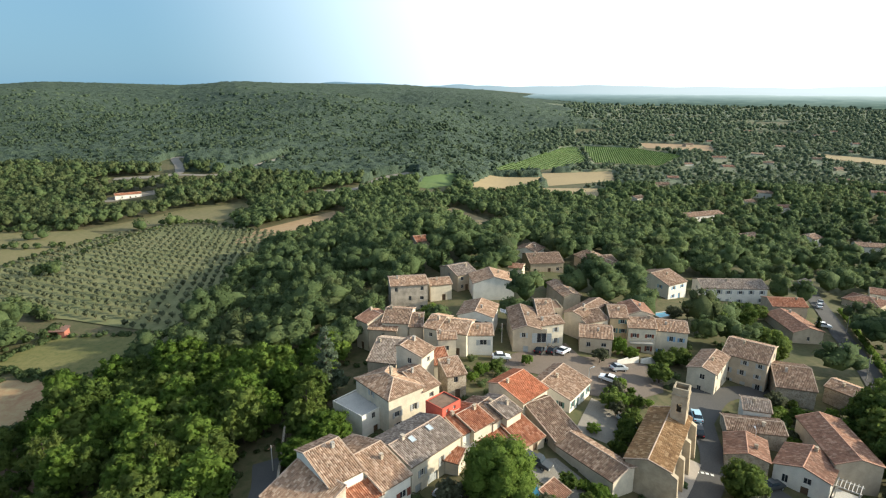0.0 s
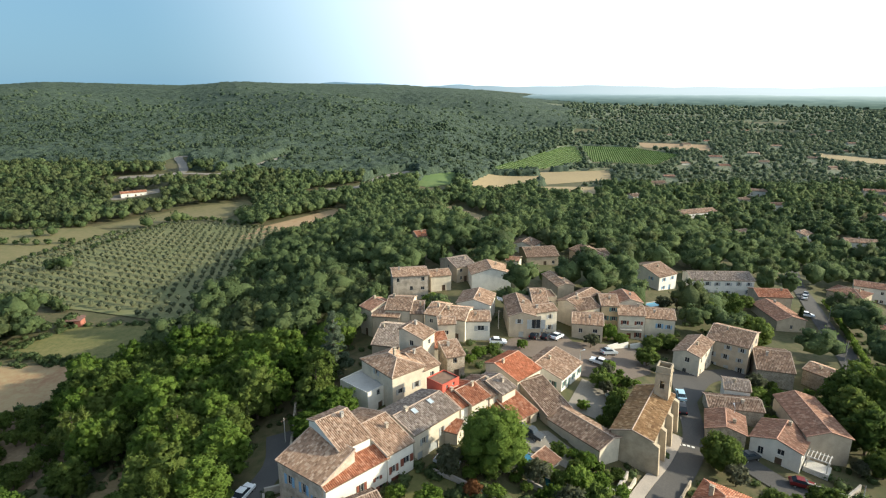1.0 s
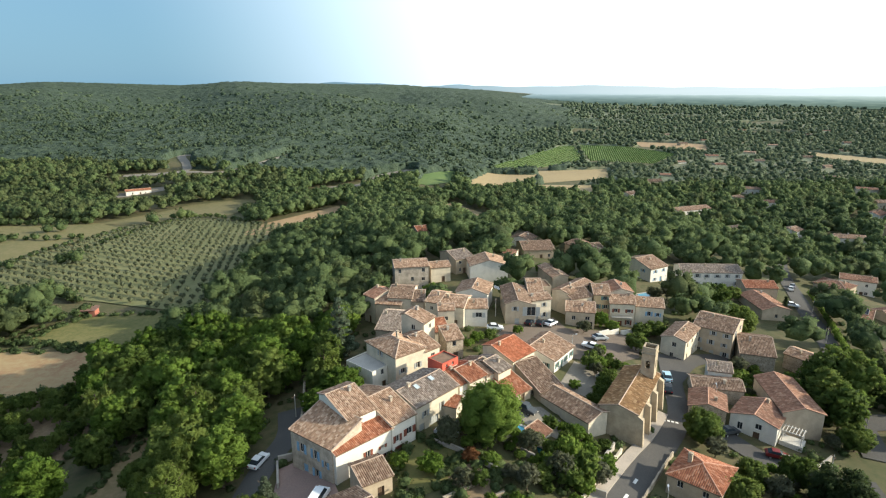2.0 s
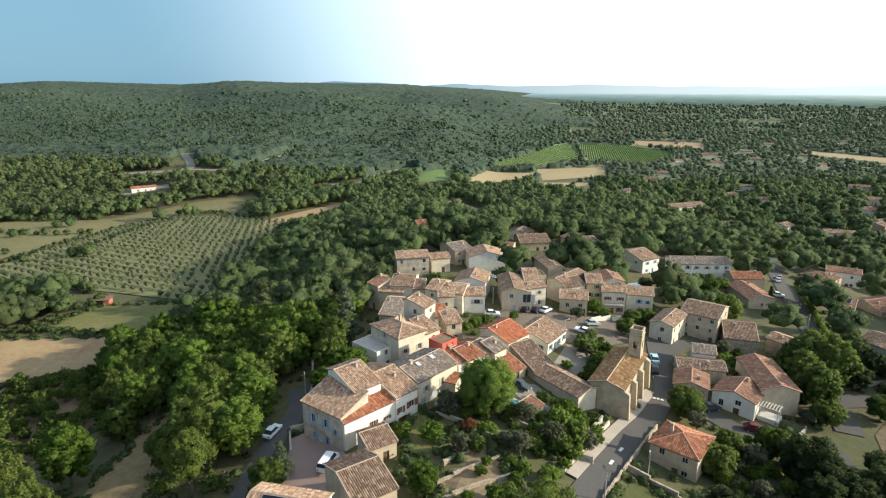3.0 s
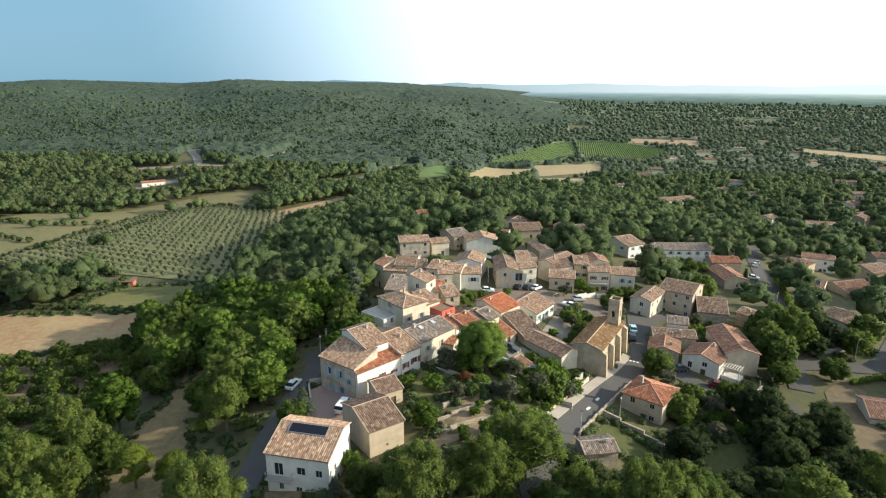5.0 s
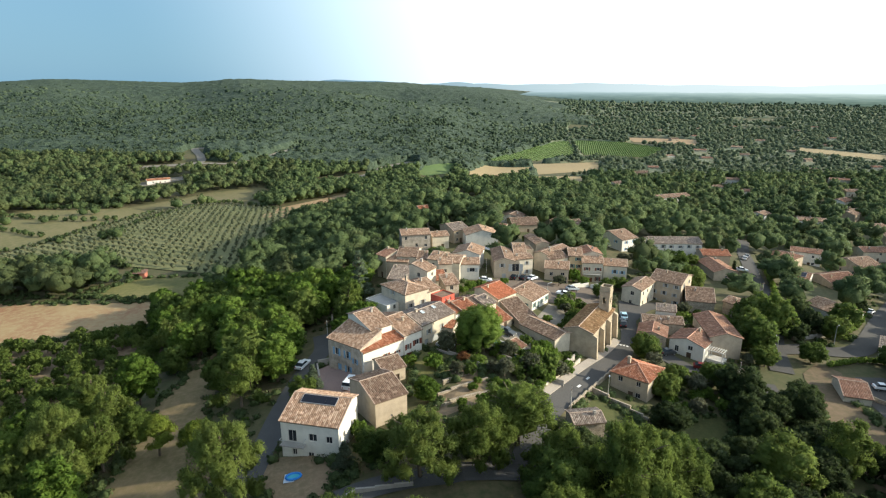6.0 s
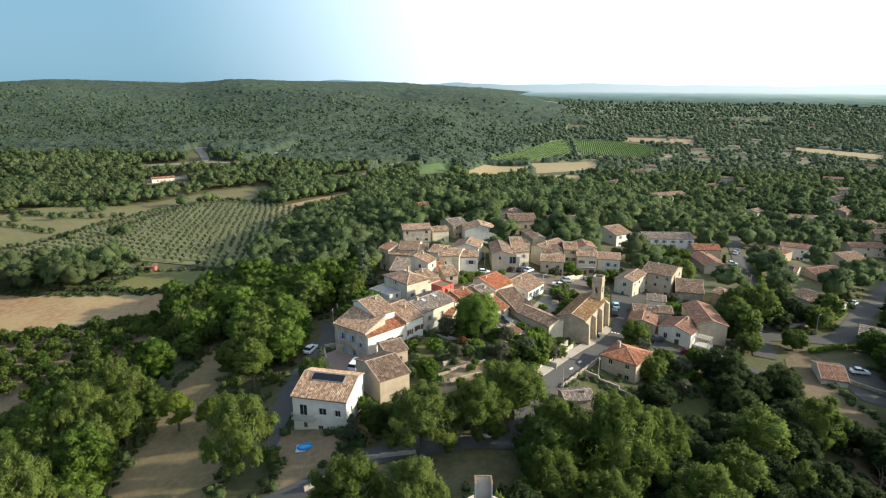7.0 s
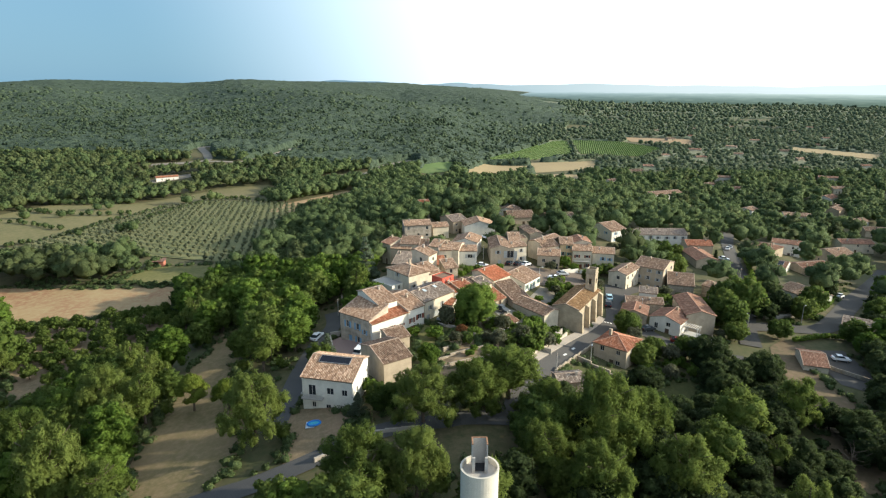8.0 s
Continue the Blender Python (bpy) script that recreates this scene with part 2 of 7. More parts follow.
LEAF = {
    "oak": foliage("oak_leaves", (0.083, 0.131, 0.029), (0.134, 0.196, 0.043), (0.201, 0.261, 0.062)),
    "lush": foliage("bright_leaves", (0.114, 0.194, 0.031), (0.168, 0.261, 0.043), (0.234, 0.328, 0.065)),
    "pine": foliage("pine_needles", (0.128, 0.182, 0.040), (0.190, 0.255, 0.056), (0.25, 0.31, 0.078)),
    "stonepine": foliage("stone_pine_needles", (0.161, 0.228, 0.034), (0.221, 0.288, 0.045), (0.281, 0.335, 0.062)),
    "cypress": foliage("cypress_leaves", (0.034, 0.054, 0.020), (0.054, 0.080, 0.028), (0.074, 0.101, 0.034)),
    "olive": foliage("olive_leaves", (0.12, 0.135, 0.075), (0.16, 0.175, 0.10), (0.21, 0.22, 0.14)),
    "blue": foliage("blue_conifer_needles", (0.114, 0.161, 0.095), (0.174, 0.228, 0.140), (0.241, 0.288, 0.185)),
    "holm": foliage("holm_oak_leaves", (0.038, 0.060, 0.022), (0.066, 0.096, 0.034), (0.105, 0.142, 0.05)),
    "rust": foliage("rusty_leaves", (0.174, 0.080, 0.039), (0.255, 0.114, 0.050), (0.295, 0.147, 0.067)),
}
LEAF_FAR = foliage("woodland_leaves", (0.092, 0.138, 0.058), (0.142, 0.196, 0.078), (0.20, 0.25, 0.096), True, 1.9)
# far woods: a grey cast in the leaf colour stands for distant haze
LEAF_HAZEPINE = foliage("haze_greyed_pine_needles", (0.060, 0.094, 0.060), (0.092, 0.130, 0.076), (0.128, 0.164, 0.09), True, 1.1)
# copses of the plain: haze put into the leaf colour as a paler grey-green
LEAF_PLAIN = foliage("haze_paled_copse_leaves", (0.092, 0.128, 0.078), (0.135, 0.176, 0.104), (0.18, 0.215, 0.128), True, 1.1)
# greens paled to go with the hazed copses
M_PLAINCOVER = two_scale("hedges_and_dry_fields", (0.075, 0.105, 0.06), (0.115, 0.140, 0.082), (0.20, 0.185, 0.11), 0.009, 0.035, 0.85, 1.0, 1.5)
LEAF_FARPINE = foliage("pinewood_needles", (0.085, 0.118, 0.05), (0.13, 0.162, 0.066), (0.175, 0.205, 0.085), True, 1.9)
LEAF_CANOPY = two_scale("far_canopy_leaves", (0.031, 0.050, 0.032), (0.048, 0.070, 0.042), (0.060, 0.082, 0.047), 0.011, 0.16, 0.85, 1.0, 2.0)
LEAF_GROVE = foliage("grove_olive_leaves", (0.155, 0.18, 0.10), (0.20, 0.225, 0.13), (0.25, 0.27, 0.165), True, 1.9)
LEAF_VINE = foliage("vine_leaves", (0.14, 0.225, 0.075), (0.18, 0.275, 0.09), (0.22, 0.30, 0.11), True, 1.9)


# ---- mesh helpers ----
class Build:
    """Collects faces with material slots and uv, and makes one mesh object of them."""

    def __init__(self):
        self.v, self.f, self.m, self.uv = [], [], [], []

    def face(self, pts, slot=0, uvs=None):
        i = len(self.v)
        self.v += [tuple(p) for p in pts]
        self.f.append(tuple(range(i, i + len(pts))))
        self.m.append(slot)
        self.uv += uvs if uvs else [(0.0, 0.0)] * len(pts)

    def box(self, x0, y0, z0, x1, y1, z1, slot=0):
        a = [(x0, y0, z0), (x1, y0, z0), (x1, y1, z0), (x0, y1, z0), (x0, y0, z1), (x1, y0, z1), (x1, y1, z1), (x0, y1, z1)]
        for q in ((0, 3, 2, 1), (4, 5, 6, 7), (0, 1, 5, 4), (1, 2, 6, 5), (2, 3, 7, 6), (3, 0, 4, 7)):
            self.face([a[k] for k in q], slot)

    def make(self, name, mats, parent=None, label="", smooth=False):
        me = bpy.data.meshes.new(name)
        me.from_pydata(self.v, [], self.f)
        for mm in mats if isinstance(mats, (list, tuple)) else [mats]:
            me.materials.append(mm)
        me.polygons.foreach_set("material_index", self.m)
        if any(u != (0.0, 0.0) for u in self.uv):
            lay = me.uv_layers.new(name="UVMap")
            lay.data.foreach_set("uv", [c for u in self.uv for c in u])
        if smooth:
            me.polygons.foreach_set("use_smooth", [True] * len(self.f))
        me.update()
        ob = new(name, me)
        if parent is not None:
            ob.parent = parent
        return tagged(ob, label) if label else ob


def mesh_np(name, verts, faces, material, parent=None, label="", smooth=False):
    me = bpy.data.meshes.new(name)
    me.from_pydata(verts.tolist(), [], faces.tolist())
    me.materials.append(material)
    if smooth:
        me.polygons.foreach_set("use_smooth", [True] * len(me.polygons))
    me.update()
    ob = new(name, me)
    if parent is not None:
        ob.parent = parent
    return tagged(ob, label) if label else ob


def thing(name, m, label, category, group=""):
    ob = new(name)
    ob.empty_display_size = 0.3
    ob.matrix_world = m
    return tagged(ob, label, category, group)


# ---- terrain ----
def sm(a, b, x):
    t = np.clip((x - a) / (b - a), 0, 1)
    return t * t * (3 - 2 * t)


def ground_np(x, y):
    """The height of the land: a village ridge in a plain, wooded hills beyond."""
    x, y = np.asarray(x, float), np.asarray(y, float)
    flat = 1.5 - 17 * sm(100, 600, y) - 6.5 * sm(110, 180, x) * (1 - sm(300, 500, y))
    rx = x - 2 - 0.02 * np.maximum(0, y - 100)
    left = 11.5 * np.exp(-((rx / 60) ** 2))
    a = 7.2 * np.exp(-((rx / 32) ** 2)) + 4.7 * np.exp(-((rx / 85) ** 2))
    b = 11.5 * np.exp(-((rx / (65 + 20 * sm(140, 180, y))) ** 2))
    k = sm(80, 115, y)
    ridge = np.where(rx < 0, left, a * (1 - k) + b * k) * (1 - sm(215, 340, y))
    q = x / np.maximum(y, 1)
    foot = 14 * sm(380, 560, y) * (1 - sm(-0.05, 0.12, q)) + 10 * sm(80, 220, -x) * sm(350, 480, y)
    far = sm(560, 1100, y)
    roll = far * (7 * np.sin(x / 190 + 1.0) * np.sin(y / 170) + 5 * np.sin(x / 97 + y / 130))
    spur = 11 * far * (1 - sm(1500, 2000, y)) * np.sin(x / 105 + 0.9 * np.sin(y / 210) + y / 240)
    crest = 15 + np.interp(q, [-1.2, -0.75, -0.65, -0.53, -0.43, -0.34, -0.14, 0.0, 0.08, 0.16, 0.3], [35, 35, 47, 41, 34, 46, 38, 34, 29, 13, 3])
    hill = (crest * sm(480, 2100, y + 0.15 * np.abs(x + 300)) + (roll + spur) * (1 - sm(1450, 2050, y))) * (1 - sm(0.06, 0.32, q))
    return flat + ridge + foot + hill


def ground(x, y):
    return float(ground_np(x, y))


def steps(lo, hi, fine, grow, limit):
    right, s = [hi], fine
    while right[-1] < limit:
        s *= grow
        right.append(right[-1] + s)
    left, s = [lo], fine
    while left[-1] > -limit:
        s *= grow
        left.append(left[-1] - s)
    return np.array(left[::-1] + list(np.arange(lo + fine, hi, fine)) + right)


gx, gy = steps(-150, 190, 3.0, 1.13, 4900), steps(-90, 290, 3.0, 1.11, 4900)
GX, GY = np.meshgrid(gx, gy)
verts = np.stack([GX, GY, ground_np(GX, GY)], -1).reshape(-1, 3)
nx, ny = len(gx), len(gy)
ii = (np.arange(ny - 1)[:, None] * nx + np.arange(nx - 1)[None, :]).ravel()
faces = np.stack([ii, ii + 1, ii + 1 + nx, ii + nx], -1)
tagged(mesh_np("ground", verts, faces, M_GROUND, smooth=True), "dry scrubby ground under woodland and gardens", "ground", kind="structure")


def patch(name, poly, material, label, category, lift=0.12, step=4.0):
    """A sheet of ground laid over the land inside an outline."""
    bm = bmesh.new()
    bm.faces.new([bm.verts.new((x, y, 0)) for x, y in poly])
    bmesh.ops.triangulate(bm, faces=bm.faces[:])
    for _ in range(9):
        long = [e for e in bm.edges if e.calc_length() > step]
        if not long:
            break
        bmesh.ops.subdivide_edges(bm, edges=long, cuts=1)
        bmesh.ops.triangulate(bm, faces=bm.faces[:])
    for v in bm.verts:
        v.co.z = ground(v.co.x, v.co.y) + lift
    bmesh.ops.recalc_face_normals(bm, faces=bm.faces[:])
    if bm.faces and sum(f.normal.z for f in bm.faces) < 0:
        bmesh.ops.reverse_faces(bm, faces=bm.faces[:])
    me = bpy.data.meshes.new(name)
    bm.to_mesh(me)
    bm.free()
    me.materials.append(material)
    return tagged(new(name, me), label, category, kind="structure")


def spline(pts, step=2.0):
    """Points along a smooth curve through pts."""
    p = [np.array(q, float) for q in pts]
    p = [2 * p[0] - p[1]] + p + [2 * p[-1] - p[-2]]
    out = []
    for a, b, c, d in zip(p, p[1:], p[2:], p[3:]):
        k = max(2, int(np.linalg.norm(c - b) / step))
        for i in range(k):
            t = i / k
            out.append(0.5 * (2 * b + (c - a) * t + (2 * a - 5 * b + 4 * c - d) * t**2 + (3 * b - a - 3 * c + d) * t**3))
    out.append(p[-2])
    return np.array(out)


def strip(name, pts, width, material, label, category, lift=0.2, offset=0.0, thick=0.0):
    """A road or kerb along a line, laid over the land."""
    c = spline(pts)
    tan = np.gradient(c, axis=0)
    tan /= np.linalg.norm(tan, axis=1)[:, None]
    nor = np.stack([-tan[:, 1], tan[:, 0]], -1)
    b = Build()
    rows = []
    for q, n in zip(c, nor):
        row = []
        for s in (-0.5, -0.17, 0.17, 0.5):
            x, y = q + n * (offset + s * width)
            row.append((x, y, ground(x, y) + lift))
        rows.append(row)
    for r0, r1 in zip(rows, rows[1:]):
        for k in range(3):
            b.face([r0[k + 1], r0[k], r1[k], r1[k + 1]])
        if thick:
            for k in (0, 3):
                lo0, lo1 = (*r0[k][:2], r0[k][2] - thick), (*r1[k][:2], r1[k][2] - thick)
                b.face([r0[k], lo0, lo1, r1[k]] if k == 0 else [r1[k], lo1, lo0, r0[k]])
    return tagged(b.make(name, material), label, category, kind="structure")


FIELDS = {
    "olive_grove": ([(-190, 160), (-185, 215), (-174, 285), (-156, 326), (-116, 320), (-83, 301), (-80, 239), (-76, 181), (-82, 159), (-116, 172), (-142, 178)], M_GROVE, "dry grass between the rows of an olive grove"),
    "dry_field": ([(-162, 132), (-90, 131), (-85, 110), (-101, 104), (-130, 96)], M_REDSTRAW, "pale dry harvested field with bare red earth patches"),
    "meadow": ([(-119, 138), (-113, 158), (-86, 159), (-80, 136), (-90, 132)], M_GRASS, "sunburnt grassy meadow beside the red shed"),
    "strip_field": ([(-106, 279), (-103, 310), (-72, 379), (-61, 373), (-64, 330), (-85, 278)], M_REDSTRIP, "reddish dry field at the edge of the olive grove"),
    "stubble_field": ([(-260, 230), (-249, 310), (-198, 316), (-173, 297), (-182, 245), (-184, 208), (-205, 180)], M_STRAW2, "yellow stubble field"),
    "fallow_field": ([(-180, 243), (-171, 297), (-158, 330), (-164, 285), (-167, 226)], M_FALLOW, "narrow fallow strip of grass"),
    "upper_field": ([(-196, 312), (-172, 378), (-137, 403), (-127, 391), (-131, 344), (-154, 342), (-172, 309)], M_FALLOW, "mown field between hedges"),
    "green_field": ([(-22, 461), (-16, 497), (14, 536), (9, 477), (-10, 457)], M_GREEN, "green crop field"),
    "wheat_field": ([(21, 485), (44, 564), (96, 570), (81, 520), (43, 477)], M_STRAW, "ripe straw-coloured field"),
    "wheat_field_2": ([(97, 594), (177, 613), (162, 548), (92, 511)], M_STRAW, "ripe straw-coloured field behind bushes"),
    "wheat_field_3": ([(80, 498), (136, 498), (119, 450), (84, 463)], M_STRAW, "cut straw-coloured field"),
    "clearing": ([(1, 386), (7, 397), (22, 358), (40, 318), (29, 261), (16, 268)], M_STRAW, "dry clearing at the edge of the wood"),
    "vineyard_soil": ([(47, 602), (96, 705), (169, 850), (195, 870), (169, 694), (111, 623)], M_VINEGROUND, "green vineyard slope"),
    "vineyard_soil_2": ([(201, 873), (268, 836), (302, 750), (240, 655), (175, 684)], M_VINEGROUND, "green vineyard slope"),
    "far_field": ([(299, 922), (396, 886), (366, 795), (288, 845)], M_REDSTRIP, "distant tilled field"),
    "far_field_2": ([(487, 782), (550, 676), (512, 626), (467, 717)], M_STRAW, "distant straw field"),
    "yard_gravel": ([(-236, 396), (-235, 408), (-208, 426), (-200, 420), (-223, 400)], M_GRAVEL, "pale gravel yard among the trees"),
    "dry_lawn": ([(-52, 14), (-56, 30), (-58, 46), (-60, 59), (-59, 85), (-54, 86), (-45, 50), (-37, 36), (-35, 20), (-40, 12)], M_LAWNEARTH, "bare dry lawn under the pines"),
    "pool_lawn": ([(-26, 18), (-30, 37), (-21, 36), (-15, 32), (-17, 25)], M_EARTH, "bare earth garden below the white house"),
    "orchard_soil": ([(-128, 96), (-101, 103), (-84, 108), (-72, 94), (-68, 84), (-76, 70), (-82, 58), (-90, 52), (-98, 54), (-112, 74)], M_EARTH, "bare brown soil under the orchard"),
    "courtyard": ([(-27, 68), (-24, 70), (-17, 63), (-13, 54), (-16, 48), (-20, 46), (-25, 52)], M_PAVING, "pink paved courtyard"),
    "plaza": ([(13, 117), (16, 124), (30, 133), (32, 126), (46, 128), (50, 123), (47, 113), (39, 108), (30, 108), (22, 114)], M_PLAZA, "worn pinkish village square"),
    "villa_grass": ([(25.5, 50.5), (31.5, 59.8), (40.5, 50.4), (33, 45.5)], M_GLADE, "shaded grass plot below the villa wall"),
    "glade": ([(46, 53), (52, 58), (60, 58), (57, 51), (51, 45), (44, 44)], M_GLADE, "small green glade between oaks"),
    "bare_soil": ([(87, 80), (94, 86), (97, 81), (91, 69), (90, 57), (92, 43), (84, 26), (73, 20), (68, 24), (74, 36), (76, 49), (80, 65)], M_PLOT, "bare brown soil on a plot"),
    "yard_right": ([(94, 70), (99, 79), (106, 79), (104, 64), (98, 56), (93, 60)], M_OLDROAD, "grey asphalt driveway"),
    "garden_earth": ([(0.7, 64), (5, 66), (9.5, 59.5), (11, 53), (8, 45), (0.5, 43), (-4.5, 45.5), (-1.5, 49.5), (1.2, 57)], M_EARTH, "terraced vegetable garden of bare earth"),
    "garden_lawn": ([(-9, 67), (-4, 74), (2, 69), (1, 61), (-4, 58)], M_GRASS, "small green lawn in front of the terrace houses"),
    "gravel_yard": ([(13, 84), (19, 86), (26, 77), (21, 75), (15, 79)], M_GRAVEL, "pale gravel yard between houses"),
    "terrace_yard": ([(24, 95), (30, 107), (37, 102), (31, 92)], M_GRAVEL, "pale gravel terrace"),
}
for key, (poly, material, text) in FIELDS.items():
    far = max(abs(q[1]) for q in poly) > 260
    patch(key, poly, material, text, "field", 0.25 if far else 0.1, 12.0 if far else 4.0)
STREETS = [
    ("street", [(12, 30), (17, 44), (22.6, 54.2), (29.5, 64.2), (36.3, 73.6), (42.2, 81.5), (48.2, 91), (51, 102), (55, 117)], 4.5, M_OLDROAD, "worn grey asphalt village street"),
    ("pavement", [(20.4, 56.6), (27.0, 66.2), (33.0, 74.6), (39.4, 82.8), (44.9, 91.0)], 1.9, M_WALK, "pale stone pavement beside the church"),
    ("street_2", [(49, 91), (54, 87), (60, 78), (68, 73), (76, 71)], 5.0, M_OLDROAD, "worn asphalt side street"),
    ("street_3", [(51, 104), (60, 115), (70, 119), (75, 117)], 5.0, M_OLDROAD, "worn asphalt lane between houses"),
    ("lane", [(-31, 30), (-31, 42), (-31, 54), (-30, 68), (-28, 78), (-30, 87)], 4.5, M_ASPHALT, "dark asphalt lane along the wood"),
    ("road_lower", [(-60, 2), (-39, 12), (-30, 15), (-21, 20), (-14, 25), (-5, 28), (12, 30)], 4.5, M_ASPHALT, "dark asphalt road below the houses"),
    ("road", [(150, 235), (133, 202), (118, 166), (109, 140), (99, 116), (88, 95), (82, 80)], 5.4, M_OLDROAD, "grey asphalt road through the gardens"),
    ("road_2", [(86, 93), (96, 94), (106, 93), (116, 99), (143, 128), (188, 174)], 6.0, M_OLDROAD, "grey asphalt road between houses"),
    ("track", [(-252, 450), (-212, 462), (-217, 487), (-237, 525), (-230, 533)], 7.0, M_GRAVEL, "white gravel track on the hillside"),
    ("track_2", [(-207, 462), (-174, 475), (-154, 546), (-148, 593)], 4.5, M_GRAVEL, "white gravel track on the hillside"),
    ("track_3", [(-99, 435), (-88, 447), (-66, 457), (-51, 490), (-29, 511)], 7.0, M_GRAVEL, "white gravel track through the wood"),
]
for key, pts, width, material, text in STREETS:
    strip(key, pts, width, material, text, "road", 0.34 if pts[0][1] > 300 or key == "pavement" else 0.18, 0.0, 0.3 if key == "pavement" else 0.0)


# ---- houses ----
RECTS = []  # (origin, along, inward, length, depth) of every building


def panel(b, o, ux, L, H, inward, openings, depth=0.22, slot=0):
    """A wall face with openings cut through it and their reveals. o: lower left corner, ux: along, inward: into the house."""
    xs = sorted({0.0, L, *[v for q in openings for v in (q[0], q[0] + q[2])]})
    zs = sorted({0.0, H, *[v for q in openings for v in (q[1], q[1] + q[3])]})

    def at(x, z, k=0.0):
        return (o[0] + ux[0] * x + inward[0] * k, o[1] + ux[1] * x + inward[1] * k, o[2] + z)

    for x0, x1 in zip(xs, xs[1:]):
        for z0, z1 in zip(zs, zs[1:]):
            xm, zm = (x0 + x1) / 2, (z0 + z1) / 2
            if any(q[0] < xm < q[0] + q[2] and q[1] < zm < q[1] + q[3] for q in openings):
                continue
            b.face([at(x0, z0), at(x1, z0), at(x1, z1), at(x0, z1)], slot)
    for x, z, w, h in openings:
        b.face([at(x, z), at(x, z, depth), at(x, z + h, depth), at(x, z + h)], slot)
        b.face([at(x + w, z, depth), at(x + w, z), at(x + w, z + h), at(x + w, z + h, depth)], slot)
        b.face([at(x, z), at(x + w, z), at(x + w, z, depth), at(x, z, depth)], slot)
        b.face([at(x, z + h, depth), at(x + w, z + h, depth), at(x + w, z + h), at(x, z + h)], slot)


def opening_parts(root, o, ux, inward, q, shutter, is_door, depth=0.2):
    """The window or door that stands in an opening, with its open shutters."""
    x, z, w, h = q
    ang = math.atan2(ux[1], ux[0])
    m = pose(o[0] + ux[0] * x + inward[0] * depth, o[1] + ux[1] * x + inward[1] * depth, o[2] + z, 0, 0, math.degrees(ang))
    b = Build()
    if is_door:
        b.box(0, 0, 0, w, 0.08, h, 0)
        for k in range(1, 4):
            b.box(w * k / 4 - 0.015, -0.02, 0.05, w * k / 4 + 0.015, 0, h - 0.05, 0)
        ob = b.make("door", [shutter or M_SHUT["wood"]], root)
        ob.matrix_basis = m
        return
    t = 0.07
    for r in ((0, 0, t, h), (w - t, 0, w, h), (t, 0, w - t, t), (t, h - t, w - t, h), (w / 2 - 0.03, t, w / 2 + 0.03, h - t)):
        b.box(r[0], -0.02, r[1], r[2], 0.03, r[3], 0)
    win = b.make("window", [M_FRAME], root)
    win.matrix_basis = m
    g = Build()
    g.box(t * 0.5, 0.032, t * 0.5, w - t * 0.5, 0.05, h - t * 0.5)
    g.make("pane", [M_GLASS], win)
    if shutter:
        for side in (-1, 1):
            s = Build()
            sw = w / 2
            x0 = -sw - 0.02 if side < 0 else w + 0.02
            s.box(x0, -depth - 0.06, 0, x0 + sw, -depth - 0.015, h)
            for k in (0.2, 0.75):
                s.box(x0, -depth - 0.085, h * k, x0 + sw, -depth - 0.06, h * k + 0.09)
            s.make("shutter", [shutter], win)


def slope(b, a, along, up, L, S, inl=0.0, inr=0.0, period=0.32, slot=0):
    """Rows of canal tiles on a roof plane: a is the lower left corner; inl, inr: how far the top draws in at hips."""
    along, up = Vector(along), Vector(up)
    nor = along.cross(up).normalized()
    a = Vector(a)
    rows = max(3, int(round(L / period)))
    prof = ((0.0, 0.0), (0.22, 0.075), (0.5, 0.10), (0.78, 0.075))
    cols = [((k + f) * L / rows, hgt) for k in range(rows) for f, hgt in prof] + [(L, 0.0)]

    def top(s):
        t = S
        if inl > 0:
            t = min(t, S * s / inl)
        if inr > 0:
            t = min(t, S * (L - s) / inr)
        return max(t, 0.02)

    pts = [(a + along * s + nor * h, a + along * s + up * top(s) + nor * h, s, top(s)) for s, h in cols]
    for p, q in zip(pts, pts[1:]):
        b.face([p[0], q[0], q[1], p[1]], slot, [(p[2], 0.001), (q[2], 0.001), (q[2], q[3]), (p[2], p[3])])


def cap(b, p, q, r=0.13, slot=0):
    """A row of half-round ridge tiles from p to q."""
    p, q = Vector(p), Vector(q)
    d = q - p
    n = max(1, int(d.length / 0.45))
    side = d.cross(Vector((0, 0, 1))).normalized()
    for i in range(n):
        s, e = p + d * (i / n), p + d * ((i + 1.08) / n)
        ring = [(math.cos(t) * r, math.sin(t) * r) for t in (0, math.pi / 3, 2 * math.pi / 3, math.pi)]
        for (c0, s0), (c1, s1) in zip(ring, ring[1:]):
            k = 1.0 - 0.12 * (i % 2)
            b.face([s + side * c0 * k + Vector((0, 0, s0 * k)), e + side * c0 + Vector((0, 0, s0)), e + side * c1 + Vector((0, 0, s1)), s + side * c1 * k + Vector((0, 0, s1 * k))], slot)


def chimney(root, x, y, z, h, w, rng, wallmat):
    b = Build()
    b.box(x - w / 2, y - w / 2, z - 0.8, x + w / 2, y + w / 2, z + h)
    b.box(x - w / 2 - 0.06, y - w / 2 - 0.06, z + h, x + w / 2 + 0.06, y + w / 2 + 0.06, z + h + 0.08)
    for sx in (-1, 1):
        b.box(x + sx * (w / 2 - 0.08) - 0.06, y - w / 2 + 0.03, z + h + 0.08, x + sx * (w / 2 - 0.08) + 0.06, y + w / 2 - 0.03, z + h + 0.3)
    b.box(x - w / 2 - 0.04, y - w / 2 - 0.04, z + h + 0.3, x + w / 2 + 0.04, y + w / 2 + 0.04, z + h + 0.38)
    b.make("chimney", [wallmat], root)


